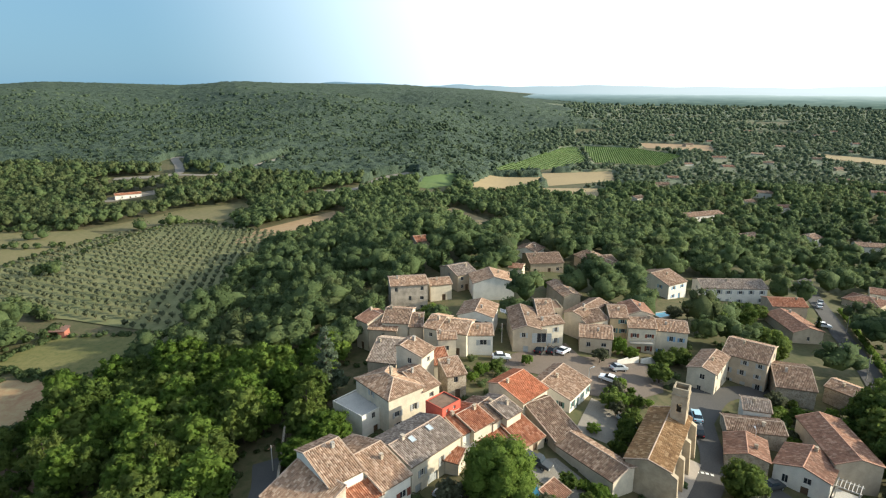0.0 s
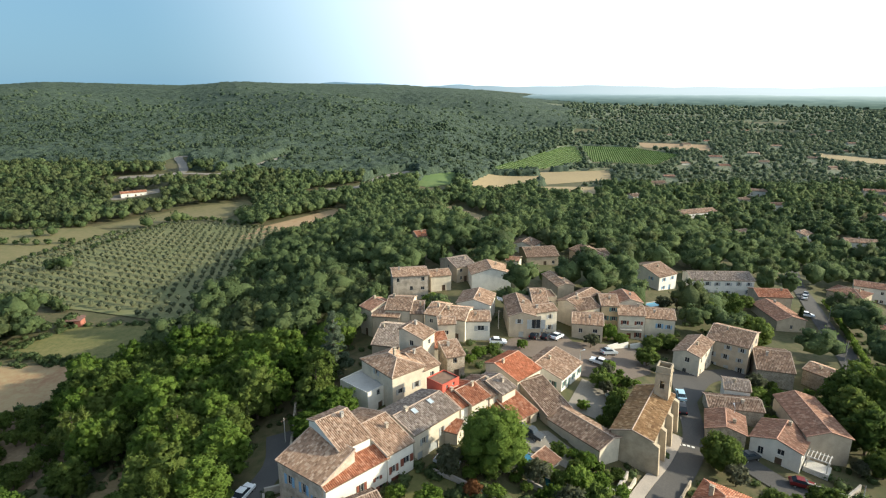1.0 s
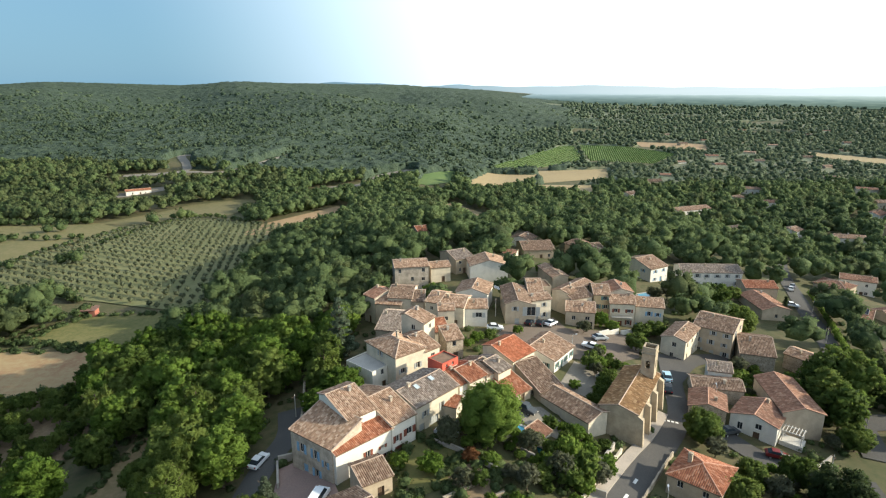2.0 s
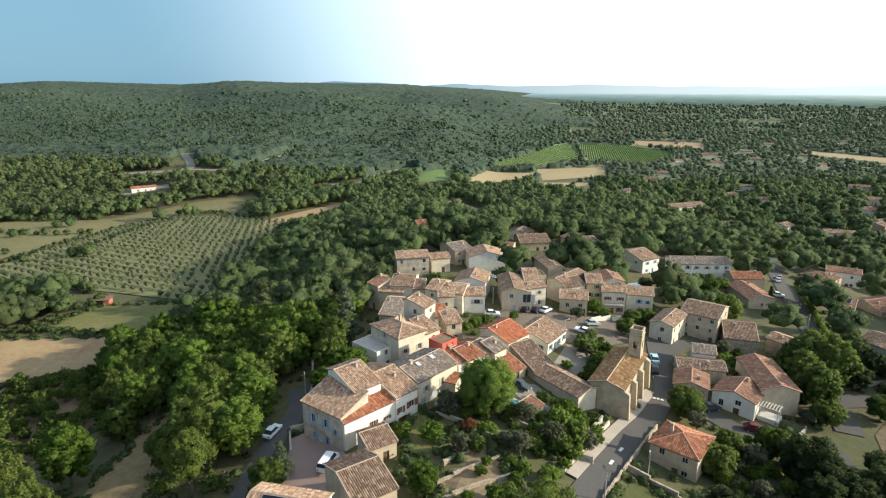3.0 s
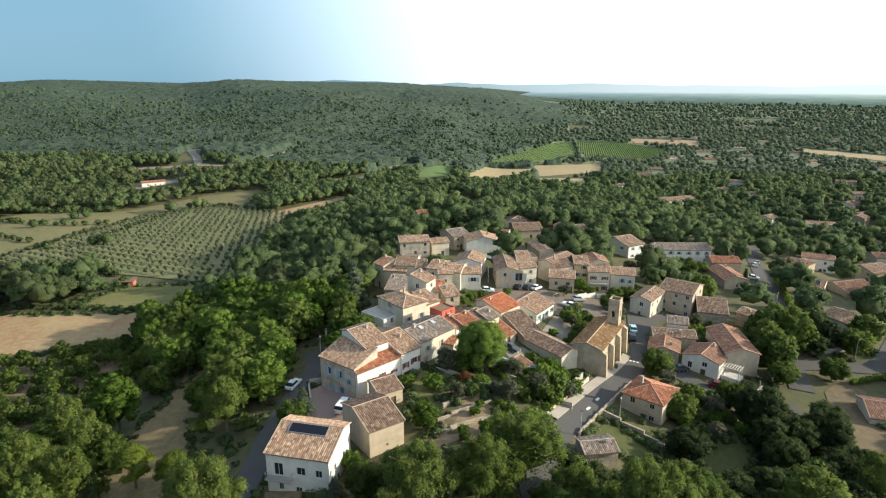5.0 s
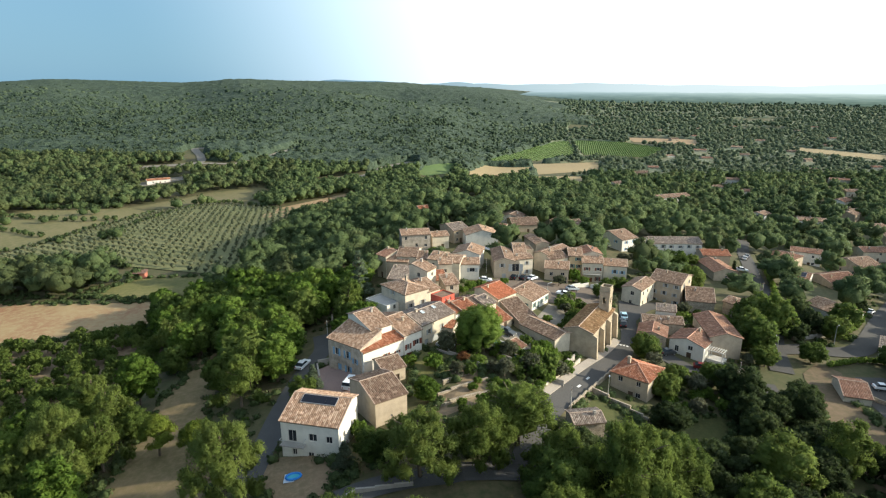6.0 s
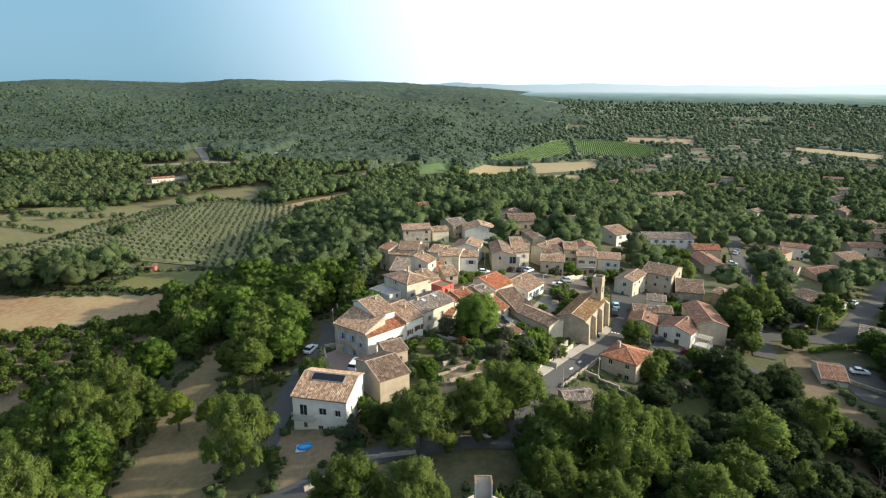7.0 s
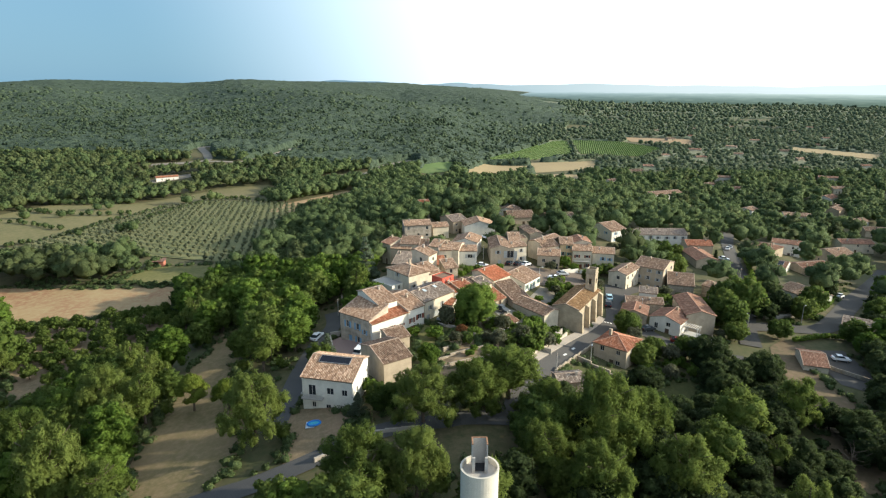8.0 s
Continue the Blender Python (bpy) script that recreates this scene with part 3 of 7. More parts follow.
def row_of_windows(L, H, rng, dens, wide=0.95, tall=1.25, door=False):
    """Openings for one facade: a row for each storey."""
    out = []
    floors = max(1, int(round(H / 2.9)))
    count = int(L * dens)
    if count < 1:
        return out, None
    fh = H / floors
    for f in range(floors):
        for k in range(count):
            if rng.random() < 0.15:
                continue
            w, h = wide * rng.uniform(0.8, 1.15), tall * rng.uniform(0.8, 1.1)
            x = L * (k + 0.5) / count - w / 2 + rng.uniform(-0.25, 0.25)
            z = f * fh + 1.0
            if z + h < H - 0.25 and 0.3 < x < L - w - 0.3:
                out.append((x, z, w, h))
    dr = None
    if door and count and L > 3:
        x = L * rng.uniform(0.3, 0.6)
        dr = (x, 0.05, 1.1, 2.1)
        out = [q for q in out if q[1] > 2.4 or q[0] > x + 1.4 or q[0] + q[2] < x - 0.3]
    return out, dr


def house(p0, p1, ze, d, d2=0.8, style="par", roof="tan", wall="cream", label="", depth=None, pitch=0.30, shutter=None, dens=0.3, seed=0, chim=1, base=None, name="house", over=0.3, fixed=None, ridgemat=None):
    """A house whose lower eave runs from p0 to p1 at the height ze, seen from outside left to right.
    d: run of the front slope; d2: run of the back slope as a share of d (0: lean-to)."""
    rng = random.Random(seed + 17)
    p0, p1 = Vector((*p0, 0)), Vector((*p1, 0))
    if style == "perp":
        u = (p1 - p0).normalized()
        n = Vector((-u.y, u.x, 0))
        L0 = (p1 - p0).length
        p0, p1, d, d2, style = p1, p1 + n * d, L0 / 2, 1.0, "par"
    u = (p1 - p0).normalized()
    n = Vector((-u.y, u.x, 0))
    L = (p1 - p0).length
    D = d if style in ("hip", "flat") else d * (1 + d2)
    corners = [p0, p1, p1 + n * D, p0 + n * D]
    zb = min(ground(c.x, c.y) for c in corners) - 0.4 if base is None else base
    RECTS.append((p0.copy(), u, n, L, D))
    root = thing(name, pose(p0.x, p0.y, zb, 0, 0, math.degrees(math.atan2(u.y, u.x))), label, "house" if name == "house" else name.replace("_", " "))
    hw = ze - zb
    wm, rm = WALLS[wall], ROOFS[roof]
    if style == "par":
        hr, hb = hw + pitch * d, hw + pitch * d * (1 - d2)
    elif style == "hip":
        hr, hb = hw + pitch * min(D, L) / 2, hw
    else:
        hr, hb = hw, hw
    # walls
    b = Build()
    g0 = max(0.2, min(1.2, ground(p0.x, p0.y) - zb))
    sides = [
        ((0, 0, 0), (1, 0), (0, 1), L, hw, 0), ((L, 0, 0), (0, 1), (-1, 0), D, min(hw, hb), 1),
        ((0, D, 0), (0, -1), (1, 0), D, min(hw, hb), 3), ((L, D, 0), (-1, 0), (0, -1), L, hb, 2),
    ]
    glaze = []
    for o, ux, inn, ln, ht, tag in sides:
        ops, dr = ([], None)
        if fixed is not None and tag in fixed:
            ops = [q[:4] for q in fixed[tag] if q[4] == "w"]
            doors = [q[:4] for q in fixed[tag] if q[4] == "d"]
        else:
            if dens > 0 and tag != 2 and fixed is None:
                ops, dr = row_of_windows(ln, ht - 0.4, rng, dens * (0.6 if tag in (1, 3) else 1.0), door=tag == 0)
                ops = [(x, z + 0.4, w, h) for x, z, w, h in ops]
                dr = dr and (dr[0], 0.4, dr[2], dr[3])
            doors = [dr] if dr else []
        panel(b, o, ux, ln, ht, inn, ops + doors)
        glaze += [(o, ux, inn, q, False) for q in ops] + [(o, ux, inn, q, True) for q in doors]
    if style == "par":
        lo = min(hw, hb)
        for x, flip in ((0, False), (L, True)):
            pts = [(x, 0, lo)] + ([(x, 0, hw)] if hw > lo + 0.01 else []) + [(x, d, hr)] + ([(x, D, hb)] if D > d + 0.05 and hb > lo + 0.01 else []) + [(x, D, lo)]
            clean = [pts[0]] + [q for a, q in zip(pts, pts[1:]) if (Vector(q) - Vector(a)).length > 0.02]
            if len(clean) > 2:
                b.face(clean if flip else clean[::-1])
    b.make("wall", [wm], root)
    for o, ux, inn, q, isd in glaze:
        opening_parts(root, o, ux, inn, q, M_SHUT[shutter] if shutter else None, isd)
    # roof
    r = Build()
    e = over
    if style == "par":
        k = math.hypot(1, pitch)
        up, dn = Vector((0, 1, pitch)) / k, Vector((0, -1, pitch)) / k
        S = (d + e) * k
        slope(r, (-e * 0.6, -e, hw - pitch * e + 0.16), (1, 0, 0), up, L + 1.2 * e, S)
        und = [(-e * 0.6, -e, hw - pitch * e), (L + e * 0.6, -e, hw - pitch * e), (L + e * 0.6, d, hr), (-e * 0.6, d, hr)]
        planes = [und]
        if d2 > 0.01:
            S2 = (D - d + e) * k
            slope(r, (L + e * 0.6, D + e, hb - pitch * e + 0.16), (-1, 0, 0), dn, L + 1.2 * e, S2)
            planes.append([(L + e * 0.6, D + e, hb - pitch * e), (-e * 0.6, D + e, hb - pitch * e), (-e * 0.6, d, hr), (L + e * 0.6, d, hr)])
        for pl in planes:
            top = [(x, y, z + 0.15) for x, y, z in pl]
            r.face(pl[::-1], 1)
            for i in range(4):
                j = (i + 1) % 4
                r.face([pl[i], pl[j], top[j], top[i]], 1)
        r.make("roof", [rm, M_SLAB], root)
        c = Build()
        cap(c, (-e * 0.6, d, hr + 0.17), (L + e * 0.6, d, hr + 0.17))
        for x in (-e * 0.6, L + e * 0.6):
            cap(c, (x, -e, hw - pitch * e + 0.18), (x, d, hr + 0.18), 0.11)
            if d2 > 0.3:
                cap(c, (x, D + e, hb - pitch * e + 0.18), (x, d, hr + 0.18), 0.11)
        c.make("ridge_tiles", [ridgemat or M_RIDGE], root)
    elif style == "hip":
        A, Bm = L + 2 * e, D + 2 * e
        half = min(A, Bm) / 2
        k = math.hypot(1, pitch)
        z0 = hw - pitch * e + 0.16
        hz = z0 + pitch * half
        for o, al, ln in (((-e, -e), (1, 0), A), ((L + e, -e), (0, 1), Bm), ((L + e, D + e), (-1, 0), A), ((-e, D + e), (0, -1), Bm)):
            upv = Vector((-al[1], al[0], pitch)) / k
            slope(r, (*o, z0), (*al, 0), upv, ln, half * k, half, half)
        r.box(-e, -e, z0 - 0.17, L + e, D + e, z0 - 0.02, 1)
        r.make("roof", [rm, M_SLAB], root)
        c = Build()
        i0, i1 = (half - e, half - e), (L + e - half, D + e - half)
        for q, w in (((-e, -e), (i0[0], i0[1])), ((L + e, -e), (i1[0], i0[1])), ((L + e, D + e), (i1[0], i1[1])), ((-e, D + e), (i0[0], i1[1]))):
            cap(c, (*q, z0 + 0.03), (*w, hz + 0.03))
        if abs(A - Bm) > 0.3:
            cap(c, (*i0, hz + 0.03), (*i1, hz + 0.03))
        c.make("ridge_tiles", [ridgemat or M_RIDGE], root)
    else:
        r.box(0.15, 0.15, hw - 0.25, L - 0.15, D - 0.15, hw - 0.1)
        for q in ((0, 0, L, 0.15), (0, D - 0.15, L, D), (0, 0.15, 0.15, D - 0.15), (L - 0.15, 0.15, L, D - 0.15)):
            r.box(q[0], q[1], hw - 0.02, q[2], q[3], hw + 0.12, 1)
        r.make("roof", [M_CONCRETE if roof != "brown" else ROOFS["brown"], wm], root)
    if style != "flat":
        for k in range(chim):
            y = d * rng.uniform(0.55, 0.95) if style == "par" else D * 0.5
            x = L * rng.uniform(0.12, 0.88)
            chimney(root, x, y, hw + pitch * min(y, d), rng.uniform(0.55, 0.8), rng.uniform(0.4, 0.55), rng, WALLS[rng.choice(("stone", "old", "beige", "grey"))])
    return root


# the terrace of houses along the ridge, then the centre, the church side and the outskirts
HOUSES = [
    ((-16.4, 62.3), (-8.4, 69.9), 17.2, 3.1, 0, "par", "red", "white", "white plastered end house with brown shutters and red tiled lean-to", dict(shutter="brown", chim=0, seed=1, fixed={0: [(5.6, 2.3, 0.9, 1.6, "w"), (8.6, 3.0, 0.8, 0.6, "w"), (5.8, 0.5, 1.0, 0.7, "w"), (2.6, 0.4, 1.0, 2.0, "d"), (9.3, 0.6, 1.3, 1.3, "w")], 3: [(0.7, 3.0, 0.9, 1.3, "w"), (0.8, 0.4, 1.0, 2.0, "d")]})),
    ((-15.3, 67.7), (-11.2, 71.4), 19.9, 6.4, 0.35, "par", "tan", "white", "taller white block with tan tiled roof and red shutter", dict(shutter="brown", chim=1, seed=2, fixed={0: [(1.6, 6.7, 0.8, 0.9, "w")]})),
    ((-24.7, 68.3), (-17.0, 62.6), 18.0, 6.6, 0, "par", "tan", "old", "rough rendered house with pale blue shutters", dict(shutter="blue", chim=0, seed=3, dens=0, fixed={0: [(2.0, 4.2, 1.1, 1.7, "w"), (5.2, 4.2, 1.0, 1.7, "w"), (5.4, 1.0, 1.0, 1.5, "w"), (2.6, 0.4, 1.2, 2.0, "d"), (7.6, 3.6, 0.8, 1.2, "w")]})),
    ((-8.4, 69.6), (-4.7, 73.3), 17.8, 6.9, 1, "par", "tan", "white", "white terrace house with brown shutters", dict(shutter="brown", seed=4, fixed={0: [(0.7, 2.9, 0.9, 1.3, "w"), (3.2, 3.2, 1.3, 1.3, "w"), (0.6, 0.4, 2.0, 1.7, "d")]})),
    ((-4.6, 74.7), (2.8, 82.7), 18.0, 4.8, 0.9, "par", "gray", "cream", "cream terrace house with grey weathered tiles and skylights", dict(shutter="grey", seed=5, fixed={0: [(1.8, 3.3, 0.9, 1.2, "w"), (0.7, 0.4, 1.3, 1.9, "d"), (3.4, 0.4, 2.2, 2.2, "d"), (6.2, 2.9, 0.7, 1.6, "w"), (8.6, 3.2, 0.8, 1.1, "w")]})),
    ((-0.5, 80.3), (2.4, 79.0), 15.5, 2.8, 0, "par", "red", "cream", "small porch annex with red tiles", dict(chim=0, seed=6, fixed={1: [(1.0, 1.8, 0.5, 0.6, "w")]})),
    ((-0.1, 87.2), (3.0, 90.4), 20.0, 4.0, 0, "flat", "brown", "redwall", "red painted roof box with two white framed windows", dict(seed=7, fixed={0: [(0.9, 6.4, 0.6, 0.7, "w"), (2.6, 6.4, 0.6, 0.7, "w")]})),
    ((5.1, 85.0), (8.5, 88.3), 17.3, 4.1, 0.8, "par", "red", "cream", "cream terrace house with reddish tiles", dict(seed=8, shutter="grey")),
    ((8.5, 88.0), (11.2, 91.1), 17.0, 4.2, 0.8, "par", "brown", "cream", "narrow cream terrace house", dict(seed=9)),
    ((3.2, 84.5), (5.5, 86.5), 17.0, 4.4, 0.5, "par", "red", "white", "narrow white house with red tiles and balcony", dict(seed=10)),
    ((6.3, 84.4), (11.9, 88.2), 14.5, 2.4, 0, "par", "red", "cream", "lean-to extension with red tiles", dict(seed=11, chim=0)),
    ((13.4, 85.4), (17.3, 88.7), 14.0, 6.0, 0.6, "par", "red", "beige", "low beige house with red tiled roof", dict(seed=12, chim=0)),
    ((19.1, 87.7), (23.9, 90.4), 13.6, 8.7, 0.3, "par", "brown", "beige", "barn-like house with long brown tiled roof", dict(seed=13, chim=0)),
    ((19.2, 87.8), (26.2, 77.9), 13.0, 3.4, 0.5, "par", "brown", "cream", "long low outbuilding with weathered brown tiles", dict(seed=14, chim=0, dens=0.12)),
    ((10.9, 88.9), (13.6, 91.6), 17.2, 4.0, 0.8, "par", "gray", "cream", "cream house with grey tiles", dict(seed=15)),
    ((14.4, 94.5), (19.6, 99.8), 16.9, 5.8, 0.4, "par", "orange", "cream", "cream house with a bright new orange roof", dict(seed=16, shutter="grey", ridgemat=M_RIDGE_R)),
    ((24.2, 100.6), (29.9, 108.2), 14.0, 6.2, 0.3, "par", "tan", "white", "white house with arched openings and outside stair", dict(seed=17, shutter="green", dens=0.45)),
    ((-9.4, 91.3), (-3.6, 96.2), 19.3, 10.5, 1, "hip", "tan", "cream", "large cream house with hipped tan roof", dict(seed=18, shutter="grey", pitch=0.36)),
    ((-3.6, 96.2), (-0.7, 99.0), 18.3, 5.6, 0.5, "par", "tan", "cream", "cream wing with tan tiles", dict(seed=19)),
    ((-14.0, 90.5), (-10.3, 94.7), 16.6, 8.0, 0, "flat", "tan", "white", "white flat-roofed terrace building", dict(seed=20, dens=0.2)),
    ((0.9, 102.3), (4.5, 103.7), 18.0, 4.8, 0.1, "par", "tan", "stone", "square stone house with tiled roof", dict(seed=21, chim=1)),
    ((-4.1, 103.5), (-1.8, 107.7), 21.5, 4.8, 0.2, "par", "tan", "cream", "tall cream house with tan roof", dict(seed=22)),
    ((-1.0, 115.0), (2.8, 115.3), 20.0, 2.3, 0.5, "par", "tan", "cream", "tall narrow cream house", dict(seed=23)),
    ((-2.0, 109.1), (1.4, 110.0), 17.0, 4.9, 0, "par", "red", "cream", "low house with terracotta lean-to roof", dict(seed=24, chim=0)),
    ((-15.7, 112.1), (-9.7, 110.7), 16.5, 7.0, 0.5, "par", "gray", "beige", "old house with grey roof in the shade", dict(seed=25, dens=0.15)),
    ((-17.2, 126.3), (-10.7, 125.2), 17.5, 4.0, 0.8, "par", "tan", "beige", "beige house with tan tiles", dict(seed=26)),
    ((-14.1, 127.2), (-8.0, 126.4), 18.8, 5.2, 0.8, "par", "brown", "cream", "cream house with brown tiles", dict(seed=27, shutter="green")),
    ((-20.6, 130.5), (-17.5, 127.2), 18.5, 4.1, 0.6, "par", "salmon", "cream", "small cream house with salmon tiles", dict(seed=28)),
    ((-7.8, 125.8), (-4.7, 125.8), 18.3, 4.5, 0.8, "par", "brown", "beige", "narrow beige house with tiled roof", dict(seed=29)),
    ((-4.4, 124.5), (-1.2, 123.0), 18.8, 4.5, 0.8, "par", "tan", "cream", "narrow cream house with tiled roof", dict(seed=30)),
    ((-1.0, 123.1), (5.2, 121.3), 18.3, 4.5, 0.8, "par", "tan", "cream", "cream house with mottled tan tiles", dict(seed=31)),
    ((5.3, 122.6), (11.2, 122.6), 17.6, 3.6, 0.8, "par", "tan", "white", "white house with grey shutter and tan tiles", dict(seed=32, shutter="grey", fixed={0: [(3.0, 3.0, 1.6, 1.3, "w")]})),
    ((3.6, 135.0), (12.0, 133.0), 17.6, 9.0, 0, "perp", "tan", "white", "white house with open garage and tan roof", dict(seed=33, fixed={3: [(2.6, 2.6, 3.2, 1.8, "w"), (6.6, 3.6, 0.8, 1.0, "w"), (1.0, 3.6, 0.8, 1.0, "w")], 0: [(2.0, 4.2, 0.8, 1.0, "w")]})),
    ((16.1, 125.4), (22.4, 125.4), 17.8, 13.5, 0, "perp", "brown", "beige", "large old beige house on the square", dict(seed=34, shutter="grey", fixed={3: [(2.0, 4.5, 0.9, 1.2, "w"), (5.5, 3.2, 2.2, 2.4, "w"), (2.4, 0.4, 1.2, 2.1, "d"), (6.6, 1.2, 0.8, 1.0, "w")]})),
    ((22.2, 129.1), (28.8, 131.1), 17.0, 2.8, 0.8, "par", "tan", "cream", "cream house beside the parked cars", dict(seed=35, shutter="grey")),
    ((23.2, 133.9), (27.1, 133.9), 17.5, 6.6, 0.5, "par", "tan", "beige", "beige house with tan roof", dict(seed=36)),
    ((26.8, 139.7), (30.4, 140.1), 17.3, 6.0, 0, "flat", "brown", "beige", "house with a dark flat roof terrace", dict(seed=37)),
    ((30.6, 139.5), (34.4, 136.0), 16.5, 13.0, 0, "perp", "tan", "cream", "narrow deep house with tan gable roof", dict(seed=38)),
    ((33.3, 153.5), (38.2, 154.6), 15.5, 12.0, 0, "perp", "tan", "beige", "narrow deep beige house", dict(seed=39)),
    ((32.4, 129.2), (39.7, 127.7), 14.3, 4.3, 0.8, "par", "tan", "beige", "beige house with an arched passage", dict(seed=40, fixed={0: [(4.8, 0.4, 2.2, 2.4, "w"), (1.6, 3.0, 1.0, 1.2, "w"), (5.0, 3.2, 1.2, 1.0, "w")]})),
    ((35.0, 134.5), (41.2, 137.1), 15.5, 4.5, 0.5, "par", "brown", "cream", "cream house with brown roof", dict(seed=41)),
    ((41.6, 137.0), (46.0, 136.6), 16.0, 4.8, 0.8, "par", "tan", "ochre", "ochre house with green shutters", dict(seed=42, shutter="green", dens=0.5)),
    ((45.5, 134.2), (52.0, 133.4), 14.5, 4.0, 0.8, "par", "tan", "cream", "cream house with long balcony", dict(seed=43, shutter="brown", dens=0.45)),
    ((46.4, 138.9), (53.0, 138.9), 16.0, 8.0, 0, "perp", "salmon", "cream", "house with pinkish gable roof", dict(seed=44)),
    ((52.7, 135.0), (59.8, 133.3), 13.4, 4.1, 0.8, "par", "tan", "cream", "cream house with blue-grey shutters", dict(seed=45, shutter="blue", dens=0.45)),
    ((54.0, 118.7), (58.6, 115.0), 11.8, 11.0, 0, "perp", "tan", "cream", "old cream house at the street corner", dict(seed=46)),
    ((64.6, 125.3), (72.1, 119.4), 12.0, 5.9, 0.8, "par", "brown", "beige", "beige house with faded shutters", dict(seed=47, shutter="grey", dens=0.4)),
    ((72.6, 115.9), (80.0, 113.5), 8.5, 6.9, 0.8, "par", "brown", "stone", "low stone barn with brown roof", dict(seed=48, dens=0.1)),
    ((84.6, 117.9), (88.2, 112.6), 7.5, 3.0, 0.8, "par", "tan", "stone", "small stone outbuilding with tiled roof", dict(seed=49, dens=0.1)),
    ((50.1, 91.2), (56.5, 88.5), 8.8, 7.0, 0, "perp", "salmon", "stone", "stone house with salmon and brown roof", dict(seed=50, ridgemat=M_RIDGE_R)),
    ((57.6, 89.0), (63.9, 83.3), 8.4, 8.0, 0, "perp", "salmon", "white", "white house with salmon roof and skylights", dict(seed=51, ridgemat=M_RIDGE_R, fixed={3: [(4.6, 2.8, 1.2, 1.2, "w"), (1.4, 1.6, 1.0, 1.6, "w"), (4.4, 0.4, 1.2, 1.8, "d")], 2: []})),
    ((66.9, 87.1), (74.5, 86.1), 9.6, 15.0, 0, "perp", "salmon", "beige", "long barn with big brown gable roof", dict(seed=52, dens=0.05, chim=0, ridgemat=M_RIDGE_R)),
    ((59.5, 104.1), (64.2, 102.6), 10.0, 3.0, 0.6, "par", "gray", "white", "low white-walled patio house with weathered grey roof", dict(seed=53)),
    ((54.0, 98.8), (64.1, 96.7), 8.8, 3.0, 0.8, "par", "brown", "stone", "old stone house with dark roof", dict(seed=54)),
    ((36.2, 66.0), (42.4, 60.8), 11.2, 8.5, 1, "hip", "red", "beige", "beige villa with hipped red roof", dict(seed=55, chim=2, ridgemat=M_RIDGE_R, pitch=0.34)),
    ((83.8, 180.0), (104.3, 179.3), 8.5, 5.1, 0.8, "par", "gray", "white", "long white farmhouse with tiled roof", dict(seed=57, shutter="grey", dens=0.3)),
    ((70.9, 175.4), (78.2, 179.8), 11.0, 7.2, 1, "par", "tan", "white", "white house with stepped tan roofs", dict(seed=58, shutter="blue")),
    ((99.5, 167.0), (109.5, 166.0), 7.4, 4.2, 1.0, "par", "red", "beige", "upper house with a red tiled roof by the road", dict(seed=59, ridgemat=M_RIDGE_R)),
    ((96.8, 151.0), (105.2, 151.0), 5.9, 14.5, 0, "perp", "salmon", "beige", "long stepped house with weathered salmon roof by the road", dict(seed=83, ridgemat=M_RIDGE_R)),
    ((137.4, 191.3), (143.8, 182.4), 1.0, 9.0, 1, "hip", "salmon", "beige", "bungalow with hipped brown roof", dict(seed=60)),
    ((47.7, 206.1), (53.3, 190.7), 12.2, 4.7, 0.8, "par", "brown", "beige", "long beige house with brown tiles", dict(seed=61, dens=0.1)),
    ((53.8, 192.1), (61.0, 194.3), 12.0, 6.3, 0.8, "par", "brown", "cream", "cream house with brown tiles", dict(seed=62)),
    ((8.7, 159.6), (20.5, 160.7), 17.2, 9.0, 0, "perp", "tan", "white", "big white gabled house", dict(seed=63, dens=0.08)),
    ((4.4, 166.9), (10.3, 170.6), 17.0, 5.5, 0.8, "par", "gray", "beige", "grey-roofed house at the wood", dict(seed=64)),
    ((-3.5, 158.2), (2.5, 159.9), 17.0, 3.3, 0.8, "par", "tan", "cream", "low cream house with tiled roof", dict(seed=65)),
    ((-9.9, 215.6), (-5.2, 217.5), 14.5, 4.2, 0.8, "par", "red", "beige", "small house with red roof among trees", dict(seed=66)),
    ((29.8, 192.4), (41.3, 193.8), 13.0, 6.3, 0.8, "par", "brown", "beige", "house with wide brown roof", dict(seed=67)),
    ((26.4, 210.7), (33.9, 206.4), 13.0, 8.0, 0, "perp", "brown", "white", "white gabled house behind trees", dict(seed=68)),
    ((21.2, 182.0), (25.3, 180.6), 15.0, 2.6, 0.8, "par", "salmon", "cream", "small annex with orange tiles", dict(seed=69, chim=0)),
    ((-14.1, 151.0), (-4.2, 152.8), 19.3, 4.5, 0.7, "par", "tan", "old", "large old house with patchy plaster and tan roof", dict(seed=70, dens=0.35, pitch=0.24)),
    ((-26.8, 37.0), (-16.9, 34.8), 17.4, 6.0, 0.45, "par", "tan", "white", "white two-storey house with dark solar panels on the roof", dict(seed=71, chim=0, fixed={0: [(1.2, 3.5, 1.5, 2.2, "w"), (4.9, 4.0, 1.4, 1.4, "w"), (7.9, 4.0, 1.1, 1.3, "w"), (1.8, 1.0, 0.8, 1.2, "w"), (4.6, 1.0, 1.0, 0.9, "w")], 1: [(2.0, 3.9, 0.8, 1.2, "w"), (5.4, 3.9, 0.8, 1.2, "w"), (3.0, 0.8, 1.1, 2.0, "d")]})),
    ((-11.8, 42.6), (-6.5, 46.2), 17.2, 5.6, 0.8, "par", "brown", "beige", "beige rendered barn with one tiny window", dict(seed=72, chim=0, fixed={0: [(3.0, 2.2, 0.4, 0.4, "w")]})),
